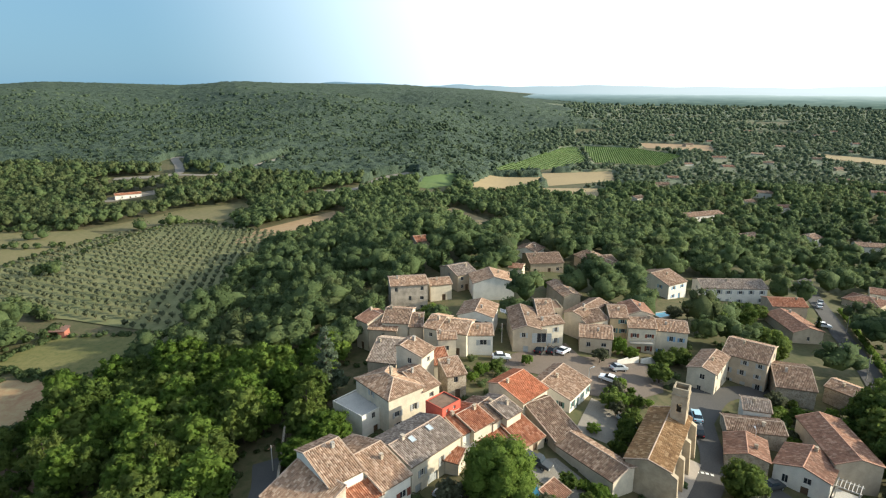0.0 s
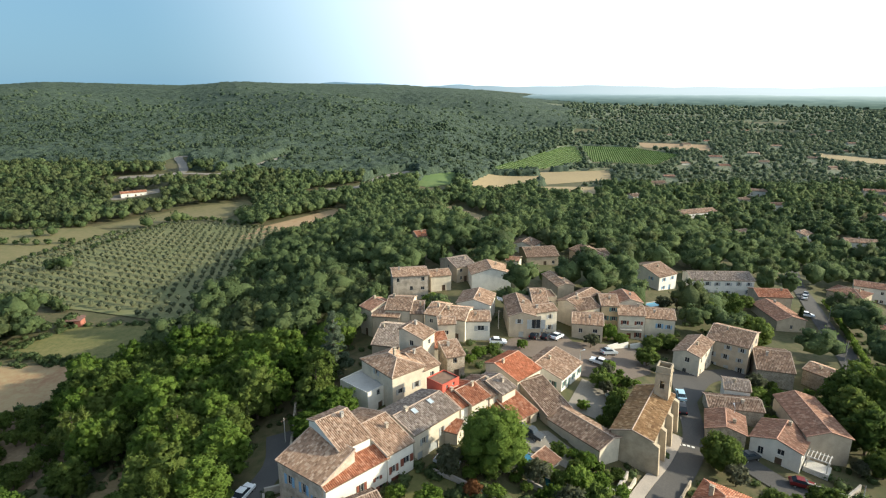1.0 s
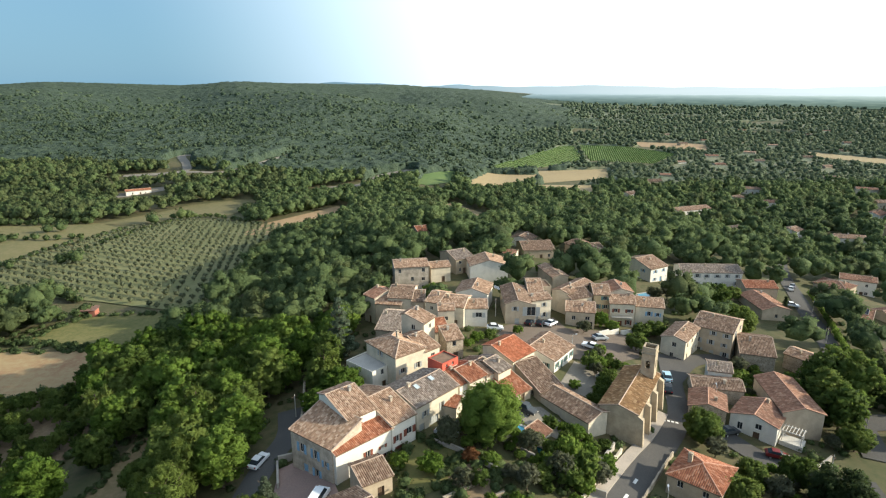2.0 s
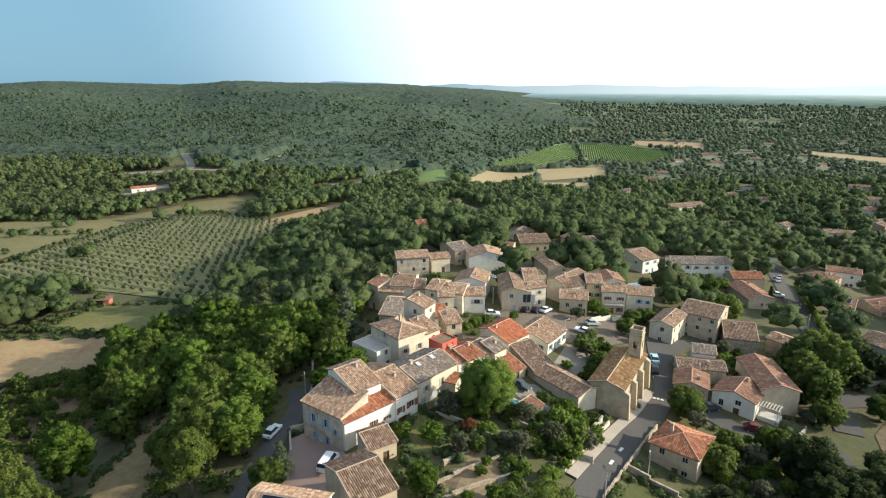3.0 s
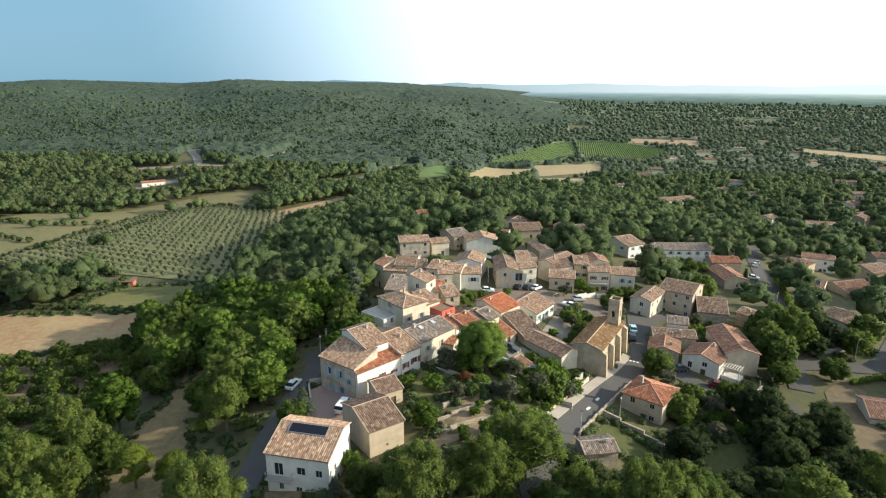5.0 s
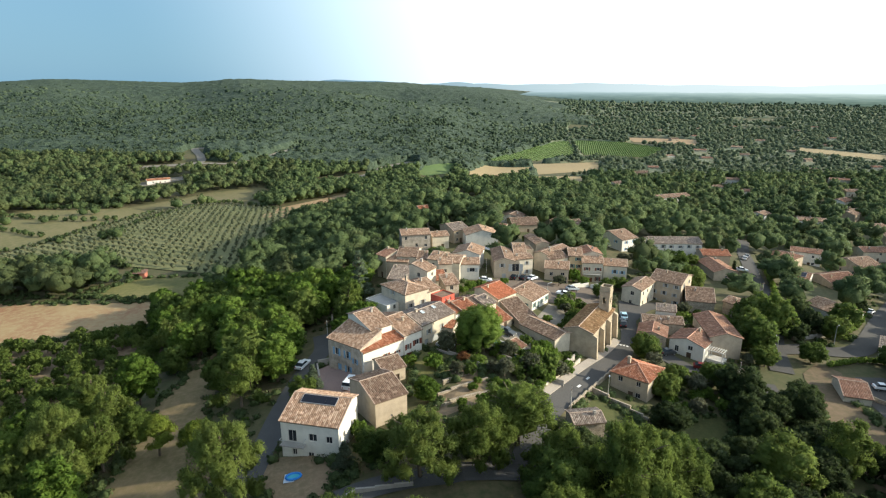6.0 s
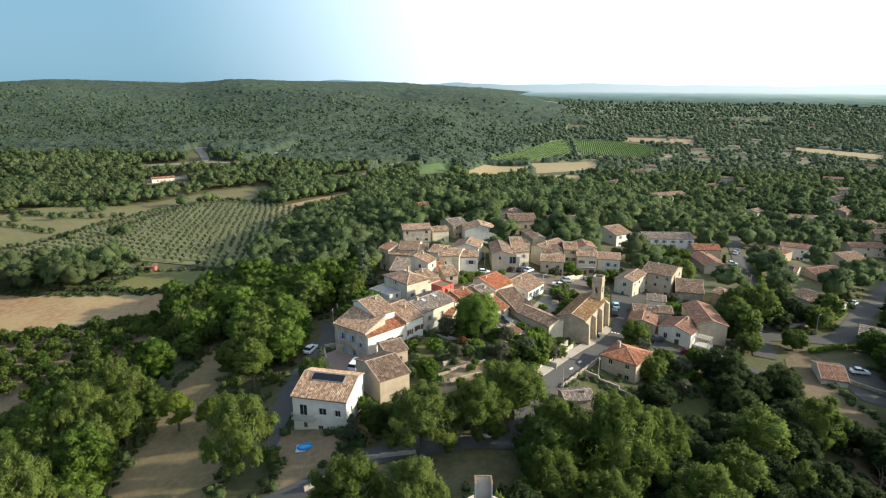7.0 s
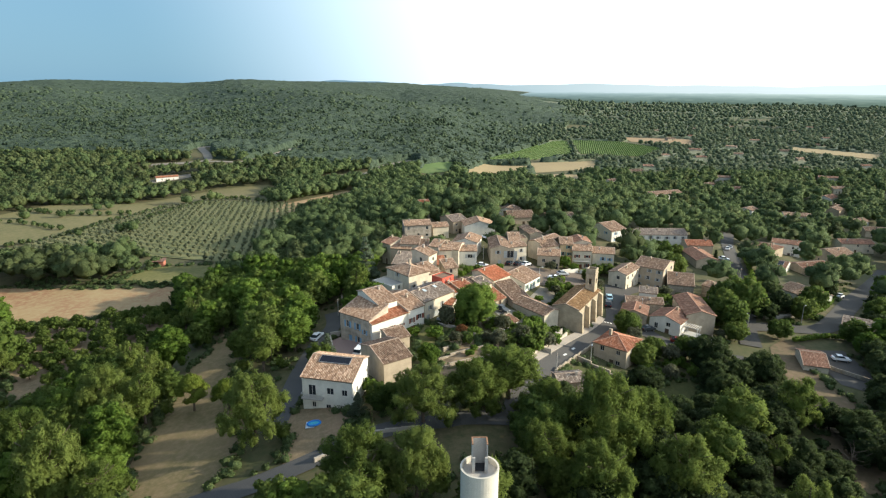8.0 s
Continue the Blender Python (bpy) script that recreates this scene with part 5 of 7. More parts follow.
SPECIAL = [
    ("bigpine", 8.0, 72.7, 1.0, 1.0), ("ball", -3.2, 51.2, 1.0, 1.0), ("bush", -7.0, 66.0, 1.2, 1.0), ("bush", -1.9, 64.3, 1.5, 1.0),
    ("roundoak", 49.5, 83.0, 1.15, 1.0), ("roundoak", 61, 71.5, 1.0, 1.0), ("roundoak", 47.0, 64.0, 1.05, 1.0), ("roundoak", 52.5, 70.0, 0.9, 1.0),
    ("cedar", -23.0, 106.0, 1.35, 1.1), ("lush", -19.6, 88.5, 1.05, 0.8), ("lush", -23.5, 84.0, 0.9, 0.7),
    ("cypress", -35.9, 88.1, 0.8, 0.9), ("cypress", 19.1, 223.0, 1.0, 1.0), ("cypress", 22.0, 222.0, 1.0, 1.0), ("cypress", -0.2, 178.0, 1.0, 1.1),
    ("lush", -3.0, 143.5, 0.75, 0.75), ("cedar", -25.8, 57.0, 0.75, 0.85), ("oak", -27.0, 53.5, 0.7, 1.0), ("pine", -26.5, 48.5, 0.75, 0.8),
    ("umbrella", -50.4, 42.5, 1.1, 1.0), ("umbrella", -42.7, 40.8, 1.0, 0.95), ("frontpine", -33.0, 27.0, 1.25, 0.95),
    ("frontpine", 12.4, 37.2, 1.75, 0.6), ("frontpine", 26.0, 21.5, 1.5, 0.95), ("frontpine", 33.5, 25.0, 1.35, 0.9), ("frontpine", -12.5, 9.5, 1.15, 0.9),
    ("frontpine", -4.0, 8.5, 1.2, 0.95), ("frontpine", -3.5, 28.5, 1.3, 0.75), ("frontpine", 5.5, 31.0, 1.1, 0.85), ("frontpine", 17.5, 26.5, 1.2, 0.85), ("frontpine", -60.5, 14.0, 1.4, 1.1), ("frontpine", -66.0, 40.0, 1.2, 1.0), ("frontpine", -70.0, 22.0, 1.3, 1.0),
    ("frontpine", 36.0, 12.0, 1.4, 0.9), ("frontpine", 22.0, 8.0, 1.3, 0.85), ("frontpine", 15.0, 14.0, 1.0, 0.85), ("oak", 46.0, 22.0, 1.2, 1.0), ("cedar", -15.5, 31.5, 0.65, 0.75), ("oak", -11.0, 33.0, 0.8, 0.8), ("shrub", -13.5, 38.5, 1.2, 1.2), ("bush", -12.5, 37.0, 1.1, 1.0), ("bush", -14.5, 40.5, 1.2, 1.2),
    ("rust", 4.5, 66.5, 1.0, 1.0), ("olive", 3.0, 60.0, 0.9, 0.9), ("olive", 10.5, 62.5, 0.8, 0.8), ("bush", 17.5, 66.0, 1.3, 1.2), ("bush", 21.0, 70.5, 1.5, 1.4), ("bush", 24.5, 71.5, 1.2, 1.2), ("shrub", 19.5, 62.0, 1.5, 1.4), ("shrub", 22.5, 64.5, 1.7, 1.6), ("shrub", 15.5, 62.5, 1.3, 1.2),
    ("shrub", 26.0, 73.5, 1.0, 1.0), ("shrub", 28.5, 75.0, 1.0, 1.0), ("bush", 22.0, 79.0, 0.9, 0.9), ("shrub", 24.5, 78.0, 0.9, 1.0), ("shrub", 33.0, 104.0, 1.6, 1.3), ("shrub", 32.6, 93.4, 1.2, 1.2), ("shrub", 34.0, 96.0, 1.3, 1.3), ("shrub", 35.6, 99.4, 1.3, 1.2), ("bush", 27.6, 95.6, 1.0, 0.9), ("shrub", 30.6, 90.2, 1.1, 1.2), ("olive", 35.5, 109.0, 0.9, 0.9), ("olive", 36.0, 124.0, 1.0, 0.9),
    ("lush", 45.0, 129.5, 0.5, 0.6), ("bush", 42.0, 130.0, 1.5, 1.6), ("oak", 47.5, 117.5, 0.75, 0.8), ("oak", 52.0, 127.0, 0.7, 0.7), ("oak", 56.5, 129.0, 0.7, 0.7), ("oak", 38.0, 98.0, 0.5, 0.6), ("olive", 70.0, 111.5, 1.1, 1.0), ("bush", 80.0, 103.0, 1.5, 1.3), ("bush", 76.0, 105.0, 1.4, 1.2), ("bush", 83.0, 106.0, 1.2, 1.2),
    ("bush", 18.5, 119.0, 0.9, 1.3), ("bush", 8.0, 112.5, 1.2, 1.2), ("shrub", 11.0, 114.0, 1.2, 1.2), ("bush", 6.0, 110.0, 1.0, 1.0), ("oak", 13.5, 110.0, 0.4, 0.5), ("oak", 80.5, 90.0, 1.35, 1.0), ("oak", 91.0, 101.0, 1.35, 1.0), ("roundoak", 79.0, 83.0, 1.0, 1.0), ("oak", 85.0, 103.5, 1.35, 1.0), ("oak", 82.0, 97.0, 1.3, 1.0), ("oak", 90.0, 108.0, 1.2, 1.0), ("roundoak", 92.5, 86.0, 1.0, 1.0),
    ("roundoak", 82.0, 136.0, 1.4, 1.2), ("oak", 76.0, 152.0, 1.0, 0.9), ("oak", 86.0, 158.0, 1.0, 0.9), ("olive", 66.0, 158.0, 1.2, 1.0), ("olive", 71.0, 160.0, 1.2, 1.0), ("oak", 95.0, 166.0, 0.7, 0.8), ("cypress", 105.0, 153.5, 1.3, 0.6), ("lush", 50.0, 178.0, 0.9, 0.9), ("oak", 42.0, 178.0, 0.75, 0.8), ("lush", 33.0, 172.0, 0.55, 0.8),
]
for kind, x, y, s, tall in SPECIAL:
    plant(kind, x, y, s, tall)


def dead_tree(x, y):
    root = thing("dead_tree", pose(x, y, ground(x, y)), "leafless grey-brown tree with twisted boughs on bare soil", "tree")
    for nm, me in (("trunk", trunk_mesh("dead_trunk", 201, 4.6, 0.24, 9, 2.6, 0.3)), ("bough", trunk_mesh("dead_bough", 205, 5.2, 0.12, 12, 1.9, 0.4))):
        o = new(nm, me)
        o.parent = root
    PLANTED.append((x, y))


dead_tree(72.5, 26.5)


def inside(poly, x, y):
    hit = False
    for (x0, y0), (x1, y1) in zip(poly, poly[1:] + poly[:1]):
        if (y0 > y) != (y1 > y) and x < (x1 - x0) * (y - y0) / (y1 - y0) + x0:
            hit = not hit
    return hit


ROADLINES = [(spline(pts, 3.0), width) for _, pts, width, _, _ in STREETS]
POLYS = [q[0] for q in FIELDS.values()]
CORE = [(-29, 30), (-28, 60), (-25, 78), (-16, 84), (-22, 100), (-22, 140), (-18, 165), (5, 176), (45, 172), (62, 148), (66, 130), (88, 124), (90, 95), (80, 80), (55, 58), (32, 44), (10, 40), (-4, 34)]


ORCHARD = [(-126, 95), (-101, 102), (-84, 106), (-72, 92), (-69, 84), (-76, 71), (-82, 62), (-92, 59), (-104, 66), (-114, 78)]


def free(x, y, clear, fields=True):
    """Whether a crown of that radius may stand at x, y."""
    for p, u, n, L, D in RECTS:
        dx, dy = x - p.x, y - p.y
        a, b = dx * u.x + dy * u.y, dx * n.x + dy * n.y
        if -clear < a < L + clear and -clear < b < D + clear:
            return False
        if y > 122 and x > -30:
            for k in (6.0, 12.0, 19.0, 25.0) if x > 60 else (6.0, 10.0, 15.0, 20.0):
                dx, dy = x * (1 + k / (y + 64)) - p.x, y + k - p.y
                a, b = dx * u.x + dy * u.y, dx * n.x + dy * n.y
                if -1 < a < L + 1 and -1 < b < D + 1:
                    return False
    for c, w in ROADLINES:
        if x > 60 and y > 50 and c[0][0] > 60 and any(np.min((c[:, 0] - x * (1 + k / (y + 64))) ** 2 + (c[:, 1] - y - k) ** 2) < (w / 2 + 1) ** 2 for k in (6.0, 11.0, 17.0, 23.0)):
            return False
        if y > 300 and any(np.min((c[:, 0] - x) ** 2 + (c[:, 1] - y - k) ** 2) < (w / 2 + 4) ** 2 for k in (9, 18)):
            return False
        if abs(c[0][0] - x) < 400 and np.min((c[:, 0] - x) ** 2 + (c[:, 1] - y) ** 2) < (w / 2 + clear * 0.7) ** 2:
            return False
    if not fields:
        return True
    if y < 45 and x < 12 and any(np.min((c[:, 0] - x) ** 2 + (c[:, 1] - y - k) ** 2) < 6 for c, w in ROADLINES for k in (4.0, 8.0)):
        return False
    reach = (0.0, 5.0, 9.0) if y < 60 else (0.0, 7.0, 14.0) if y < 190 else (0.0, 8.0, 16.0, 26.0) if y < 300 else (0.0, 10.0, 20.0, 30.0, 40.0)
    return not any(inside(q, x * (1 + k / (y + 64)), y + k) for k in reach for q in POLYS)


rng = random.Random(41)
for i in range(-16, 17):
    for j in range(-16, 17):
        ox, oy = -95 + 3.9 * i + 0.9 * j + rng.uniform(-0.8, 0.8), 80 - 0.7 * i + 3.8 * j + rng.uniform(-0.8, 0.8)
        if inside(ORCHARD, ox, oy) and rng.random() < (0.62 if ox < -98 or oy < 66 else 0.93):
            plant("orchard", ox, oy, rng.uniform(0.65, 1.1), rng.uniform(0.85, 1.15))
FIXED = list(PLANTED)
rng = random.Random(8)
GARDENS = [[(-1, 71), (5, 68), (9, 65), (12, 70), (4, 76)], [(13, 60), (20, 58), (30, 70), (27, 77), (20, 74), (14, 67)], [(3, 46), (14, 44), (27, 60), (29, 68), (24, 76), (13, 66), (3, 64)], [(13, 66), (24, 76), (20, 80), (10, 70)], [(46, 62), (60, 72), (70, 72), (66, 62), (52, 56)], [(64, 90), (82, 92), (84, 108), (66, 112)], [(32, 96), (40, 104), (44, 110), (36, 112)], [(100, 84), (112, 100), (124, 112), (132, 100), (116, 82)]]
for bed in GARDENS:
    xs, ys = [q[0] for q in bed], [q[1] for q in bed]
    for _ in range(60):
        gx_, gy_ = rng.uniform(min(xs), max(xs)), rng.uniform(min(ys), max(ys))
        if inside(bed, gx_, gy_) and all((gx_ - a) ** 2 + (gy_ - b) ** 2 > 3.2 for a, b in PLANTED) and free(gx_, gy_, 0.9, False):
            plant(rng.choice(["bush", "bush", "bush", "shrub", "olive"]), gx_, gy_, rng.uniform(0.45, 0.75) if rng.random() < 0.3 else rng.uniform(0.7, 1.25), rng.uniform(0.8, 1.3))
for wood in ([(56, 36), (76, 42), (77, 62), (66, 61), (60, 50)], [(66, 22), (100, 30), (104, 44), (78, 42)], [(97, 46), (112, 58), (120, 52), (108, 40)], [(60, 55), (77, 60), (81, 72), (72, 69), (62, 66)], [(42, 32), (58, 34), (60, 42), (48, 42)], [(84, 98), (96, 100), (98, 112), (88, 114)]):
    xs, ys = [q[0] for q in wood], [q[1] for q in wood]
    for _ in range(120):
        gx_, gy_ = rng.uniform(min(xs), max(xs)), rng.uniform(min(ys), max(ys))
        if inside(wood, gx_, gy_) and all((gx_ - a) ** 2 + (gy_ - b) ** 2 > 18 for a, b in PLANTED) and free(gx_, gy_, 1.5, False):
            plant("holm", gx_, gy_, rng.uniform(0.75, 1.1), rng.uniform(0.75, 0.95))
            FIXED.append((gx_, gy_))
rng = random.Random(3)
woods = 0
y = 0.0
while y < 122:
    x = -150.0
    while x < 175:
        cx, cy = x + rng.uniform(-2.4, 2.4), y + rng.uniform(-2.4, 2.4)
        x += 5.4 if x < -28 and y > 25 else 5.6 if x > 55 else 6.4
        # margin reaches further right: unseen trees are added there to cast shade inwards
        if cx < -20 - 0.76 * (cy + 64) or cx > 34 + 0.76 * (cy + 64) or (cx + 1) ** 2 + (cy + 3) ** 2 < 60 or any((cx - a) ** 2 + (cy - b) ** 2 < 14 for a, b in FIXED):
            continue
        core = inside(CORE, cx, cy)
        if core:
            if rng.random() < 0.45 and free(cx, cy, 1.2):
                plant(rng.choice(["shrub", "bush", "olive"]), cx, cy, rng.uniform(0.7, 1.1))
            continue
        east = cx > 55
        if east and rng.random() < 0.12:
            if free(cx, cy, 1.4):
                plant(rng.choice(["shrub", "bush", "olive"]), cx, cy, rng.uniform(0.8, 1.4))
            continue
        if not free(cx, cy, 2.6):
            continue
        if -47 < cx < -28 and 33 < cy < 50:
            plant(rng.choice(["lush", "olive", "bush"]), cx, cy, rng.uniform(0.5, 0.75), 0.9)
            continue
        if cy < 60 and cx < 0:
            kind = rng.choices(["pine", "oak", "lush", "shrub"], [0.4, 0.3, 0.25, 0.15])[0]
        elif cy < 45:
            kind = rng.choices(["pine", "holm", "shrub", "oak"], [0.12, 0.6, 0.1, 0.18])[0]
        elif cx < 0:
            kind = rng.choices(["oak", "lush", "pine"], [0.42, 0.44, 0.14])[0]
        else:
            kind = rng.choices(["holm", "oak", "lush"], [0.55, 0.3, 0.15])[0]
        plant(kind, cx, cy, rng.uniform(0.95, 1.4) if cx < 0 else rng.uniform(0.85, 1.3), rng.uniform(0.8, 1.05))
        woods += 1
    y += 6.4


# ---- distant woods, groves and vines ----
def clumps(name, pts, radii, heights, material, label, category, seed, sub=0, cards=0, size=1.0, rough=0.3, hubs=None):
    """Many small lumpy crowns in one mesh; hubs: the middles of the trees that the lumps belong to."""
    rs = np.random.RandomState(seed)
    iv, jf = (ICO0, ICO1)[sub]
    k, nv = len(pts), len(iv)
    sc = np.stack([radii, radii, heights], -1)[:, None, :] * (1 + rs.uniform(-0.28, 0.22, (k, nv, 1)))
    V = iv[None] * sc * (0.84 if cards else 1.0) + pts[:, None, :]
    F = (jf[None] + (np.arange(k) * nv)[:, None, None]).reshape(-1, 3)
    V = V.reshape(-1, 3)
    N = np.tile(iv, (k, 1)) + rs.normal(0, 0.5 * rough, (k * nv, 3))
    if cards:
        d = rs.normal(0, 1, (k, cards, 3))
        d[..., 2] = np.abs(d[..., 2])
        d /= np.linalg.norm(d, axis=2)[..., None]
        c = pts[:, None, :] + d * np.stack([radii, radii, heights], -1)[:, None, :] * rs.uniform(0.76, 1.12, (k, cards, 1))
        d = d.reshape(-1, 3)
        p, q = leaf_cards(rs, c.reshape(-1, 3), d, size)
        F = np.concatenate([F, q + len(V)])
        V = np.concatenate([V, p])
        N = np.concatenate([N, np.repeat(d + rs.normal(0, rough, d.shape), 3, 0)])
    if hubs is not None:
        own = np.concatenate([np.repeat(hubs, nv, 0), np.repeat(hubs, 3 * cards, 0)])
        out = V - own
        N = N / np.linalg.norm(N, axis=1)[:, None] + 1.1 * out / (np.linalg.norm(out, axis=1)[:, None] + 1e-6)
    return tagged(new(name, leafy(name, V, F, N, material)), label, category, kind="stuff")


# ---- undergrowth ----
rs = np.random.RandomState(21)
low = []
for gy_ in np.arange(4, 150, 2.6):
    for gx_ in np.arange(-150, 170, 2.6):
        cx, cy = gx_ + rs.uniform(-1.2, 1.2), gy_ + rs.uniform(-1.2, 1.2)
        if abs(cx) > 15 + 0.76 * (cy + 64):
            continue
        dense = 0.5 if inside(CORE, cx, cy) else 0.62 if cx < 50 else 0.5
        if rs.rand() < dense and free(cx, cy, 0.9):
            low.append((cx, cy))
for key in ("dry_lawn", "pool_lawn", "bare_soil", "orchard_soil", "garden_earth", "garden_lawn", "villa_grass", "glade", "meadow", "dry_field"):
    poly = FIELDS[key][0]
    for (xa, ya), (xb, yb) in zip(poly, poly[1:] + poly[:1]):
        run = math.hypot(xb - xa, yb - ya)
        for q in np.arange(0, run, 0.8):
            if rs.rand() < 0.75:
                cx, cy = xa + (xb - xa) * q / run + rs.normal(0, 0.8), ya + (yb - ya) * q / run + rs.normal(0, 0.8)
                if free(cx, cy, 0.5, False):
                    low.append((cx, cy))
low = np.array(low)
k = len(low)
rad = rs.uniform(0.5, 1.35, k)
clumps("undergrowth", np.stack([low[:, 0], low[:, 1], ground_np(low[:, 0], low[:, 1]) + rad * 0.3], -1), rad, rad * rs.uniform(0.5, 0.9, k), LEAF_FAR, "low green scrub and weeds under the trees", "undergrowth", 22, 0, 30, 0.36)


def scatter(y0, y1, spacing, rs, keep, wide=0.80):
    """Jittered places over the land ahead."""
    out = []
    y = y0
    while y < y1:
        s = spacing(y)
        half = wide * (y + 64) + 30
        for x in np.arange(-half, half, s):
            cx, cy = x + rs.uniform(-0.45, 0.45) * s, y + rs.uniform(-0.45, 0.45) * s
            if keep(cx, cy, rs):
                out.append((cx, cy, s))
        y += s
    return np.array(out)


rs = np.random.RandomState(4)


def keep_mid(x, y, r):
    if y < 122 and -150 < x < 175 and -20 - 0.76 * (y + 64) < x < 34 + 0.76 * (y + 64):
        return False
    q = x / max(y, 1)
    if q > 0.35 and r.rand() < 0.25:
        return False
    return free(x, y, 2.5)


mid = scatter(40, 480, lambda y: 7.0 - 1.2 * min(1, max(0, y - 200) / 100), rs, keep_mid)
pine = (mid[:, 0] < -120) & (rs.rand(len(mid)) < 0.55) | (rs.rand(len(mid)) < 0.12)
for sel, mt, nm, lb in ((~pine, LEAF_FAR, "oak_wood", "dense dark green oak woodland"), (pine, LEAF_FARPINE, "pine_wood", "light green pine woodland on the slopes")):
    a = mid[sel]
    k = len(a)
    rad = a[:, 2] * rs.uniform(0.5, 0.85, k) * np.where((a[:, 0] > 45) & (a[:, 1] < 330), 1.05, 1.0)
    hgt = rad * rs.uniform(0.8, 1.25, k)
    pts = np.stack([a[:, 0], a[:, 1], ground_np(a[:, 0], a[:, 1]) + hgt * 0.85 + rs.uniform(0.4, 2.2, k)], -1)
    for lo, hi, heads, cards, size in ((0, 250, 10, 24, 0.5), (250, 999, 9, 8, 0.75)):
        sel2 = (a[:, 1] >= lo) & (a[:, 1] < hi)
        p0, r0, h0 = pts[sel2], rad[sel2], hgt[sel2]
        n0 = len(p0)
        if not n0:
            continue
        d = rs.normal(0, 1, (n0, heads, 3))
        d[..., 2] = np.abs(d[..., 2]) * 0.9 - 0.15
        d /= np.linalg.norm(d, axis=2)[..., None]
        hp = (p0[:, None, :] + d * np.stack([r0, r0, h0], -1)[:, None, :] * 0.72).reshape(-1, 3)
        hr = np.repeat(r0, heads) * rs.uniform(0.2, 0.44, n0 * heads)
        clumps(nm, np.concatenate([p0, hp]), np.concatenate([r0 * 0.78, hr]), np.concatenate([h0 * 0.78, hr * rs.uniform(0.75, 1.05, n0 * heads)]), mt, lb, "woodland", 8, 0, cards, size, 0.4, np.concatenate([p0, np.repeat(p0, heads, 0)]) - (0, 0, 0.8))


# the same wood goes on behind, under the first stretch of the flight
back = np.array([(x + rs.uniform(-2.6, 2.6), y + rs.uniform(-2.6, 2.6)) for y in np.arange(-120, -3, 6.8) for x in np.arange(-110, 110, 6.8) if (x - 4) ** 2 + (y + 4) ** 2 > 70])
k = len(back)
rad = rs.uniform(2.8, 4.4, k)
hgt = rad * rs.uniform(0.8, 1.1, k)
clumps("oak_wood", np.stack([back[:, 0], back[:, 1], ground_np(back[:, 0], back[:, 1]) + hgt * 0.85 + 0.5], -1), rad, hgt, LEAF_FAR, "dense dark green oak woodland", "woodland", 17, 0, 70, 0.9)


FARHOMES = [(p.x + u.x * L / 2 + n.x * D / 2, p.y + u.y * L / 2 + n.y * D / 2, L) for p, u, n, L, D in RECTS if p.y > 430]


def keep_far(x, y, r):
    q = x / y
    if any(abs(x - hx) < 60 and abs(y - hy) < 80 and any(math.hypot(x * (1 + k / (y + 64)) - hx, y + k - hy) < L * 0.62 for k in (0, 12, 24, 36)) for hx, hy, L in FARHOMES):
        return False
    if q > 0.22:
        # the plain: copses and hedges between fields
        v = math.sin(x / 61.0 + 1.3 * math.sin(y / 130.0)) + math.sin(y / 47.0 + 0.8 * math.sin(x / 90.0))
        if v < -2.2 + 1.2 * min(1, max(0, (y - 650) / 700)) or r.rand() < 0.06:
            return False
    if q < -0.2 and 440 < y < 560 and -240 < x < -150 and r.rand() < 0.5:
        return False
    if y < 930:
        for c in POLYS:
            if any(inside(c, x * (1 + k / y), y + k) for k in (0.0, 15.0, 30.0)):
                return False
        for c, w in ROADLINES:
            if c[0][1] > 300 and any(np.min((c[:, 0] - x) ** 2 + (c[:, 1] - y - k) ** 2) < (w / 2 + 3.5) ** 2 for k in (0, 9, 18)):
                return False
    return True


# the closed canopy of the far woods: one bumpy leaf roof over the land
def inside_np(poly, x, y):
    hit = np.zeros(x.shape, bool)
    for (x0, y0), (x1, y1) in zip(poly, poly[1:] + poly[:1]):
        if y0 != y1:
            hit ^= ((y0 > y) != (y1 > y)) & (x < (x1 - x0) * (y - y0) / (y1 - y0) + x0)
    return hit


def crowns_np(x, y, cell):
    """Rounded crowns on a jittered grid: 1 at a crown's top, 0 in the gaps, and a tone for each crown."""
    cx, cy = np.floor(x / cell), np.floor(y / cell)
    best, tone = np.full(x.shape, 9.0), np.zeros(x.shape)
    for i in (-1, 0, 1):
        for j in (-1, 0, 1):
            h = np.sin((cx + i) * 127.1 + (cy + j) * 311.7) * 43758.5453
            h -= np.floor(h)
            g = np.sin((cx + i) * 269.5 + (cy + j) * 183.3) * 24634.6345
            g -= np.floor(g)
            d = np.hypot(x / cell - cx - i - h, y / cell - cy - j - g)
            tone = np.where(d < best, np.abs(h - g), tone)
            best = np.minimum(best, d)
    return np.clip(1 - best**2, 0, 1), tone


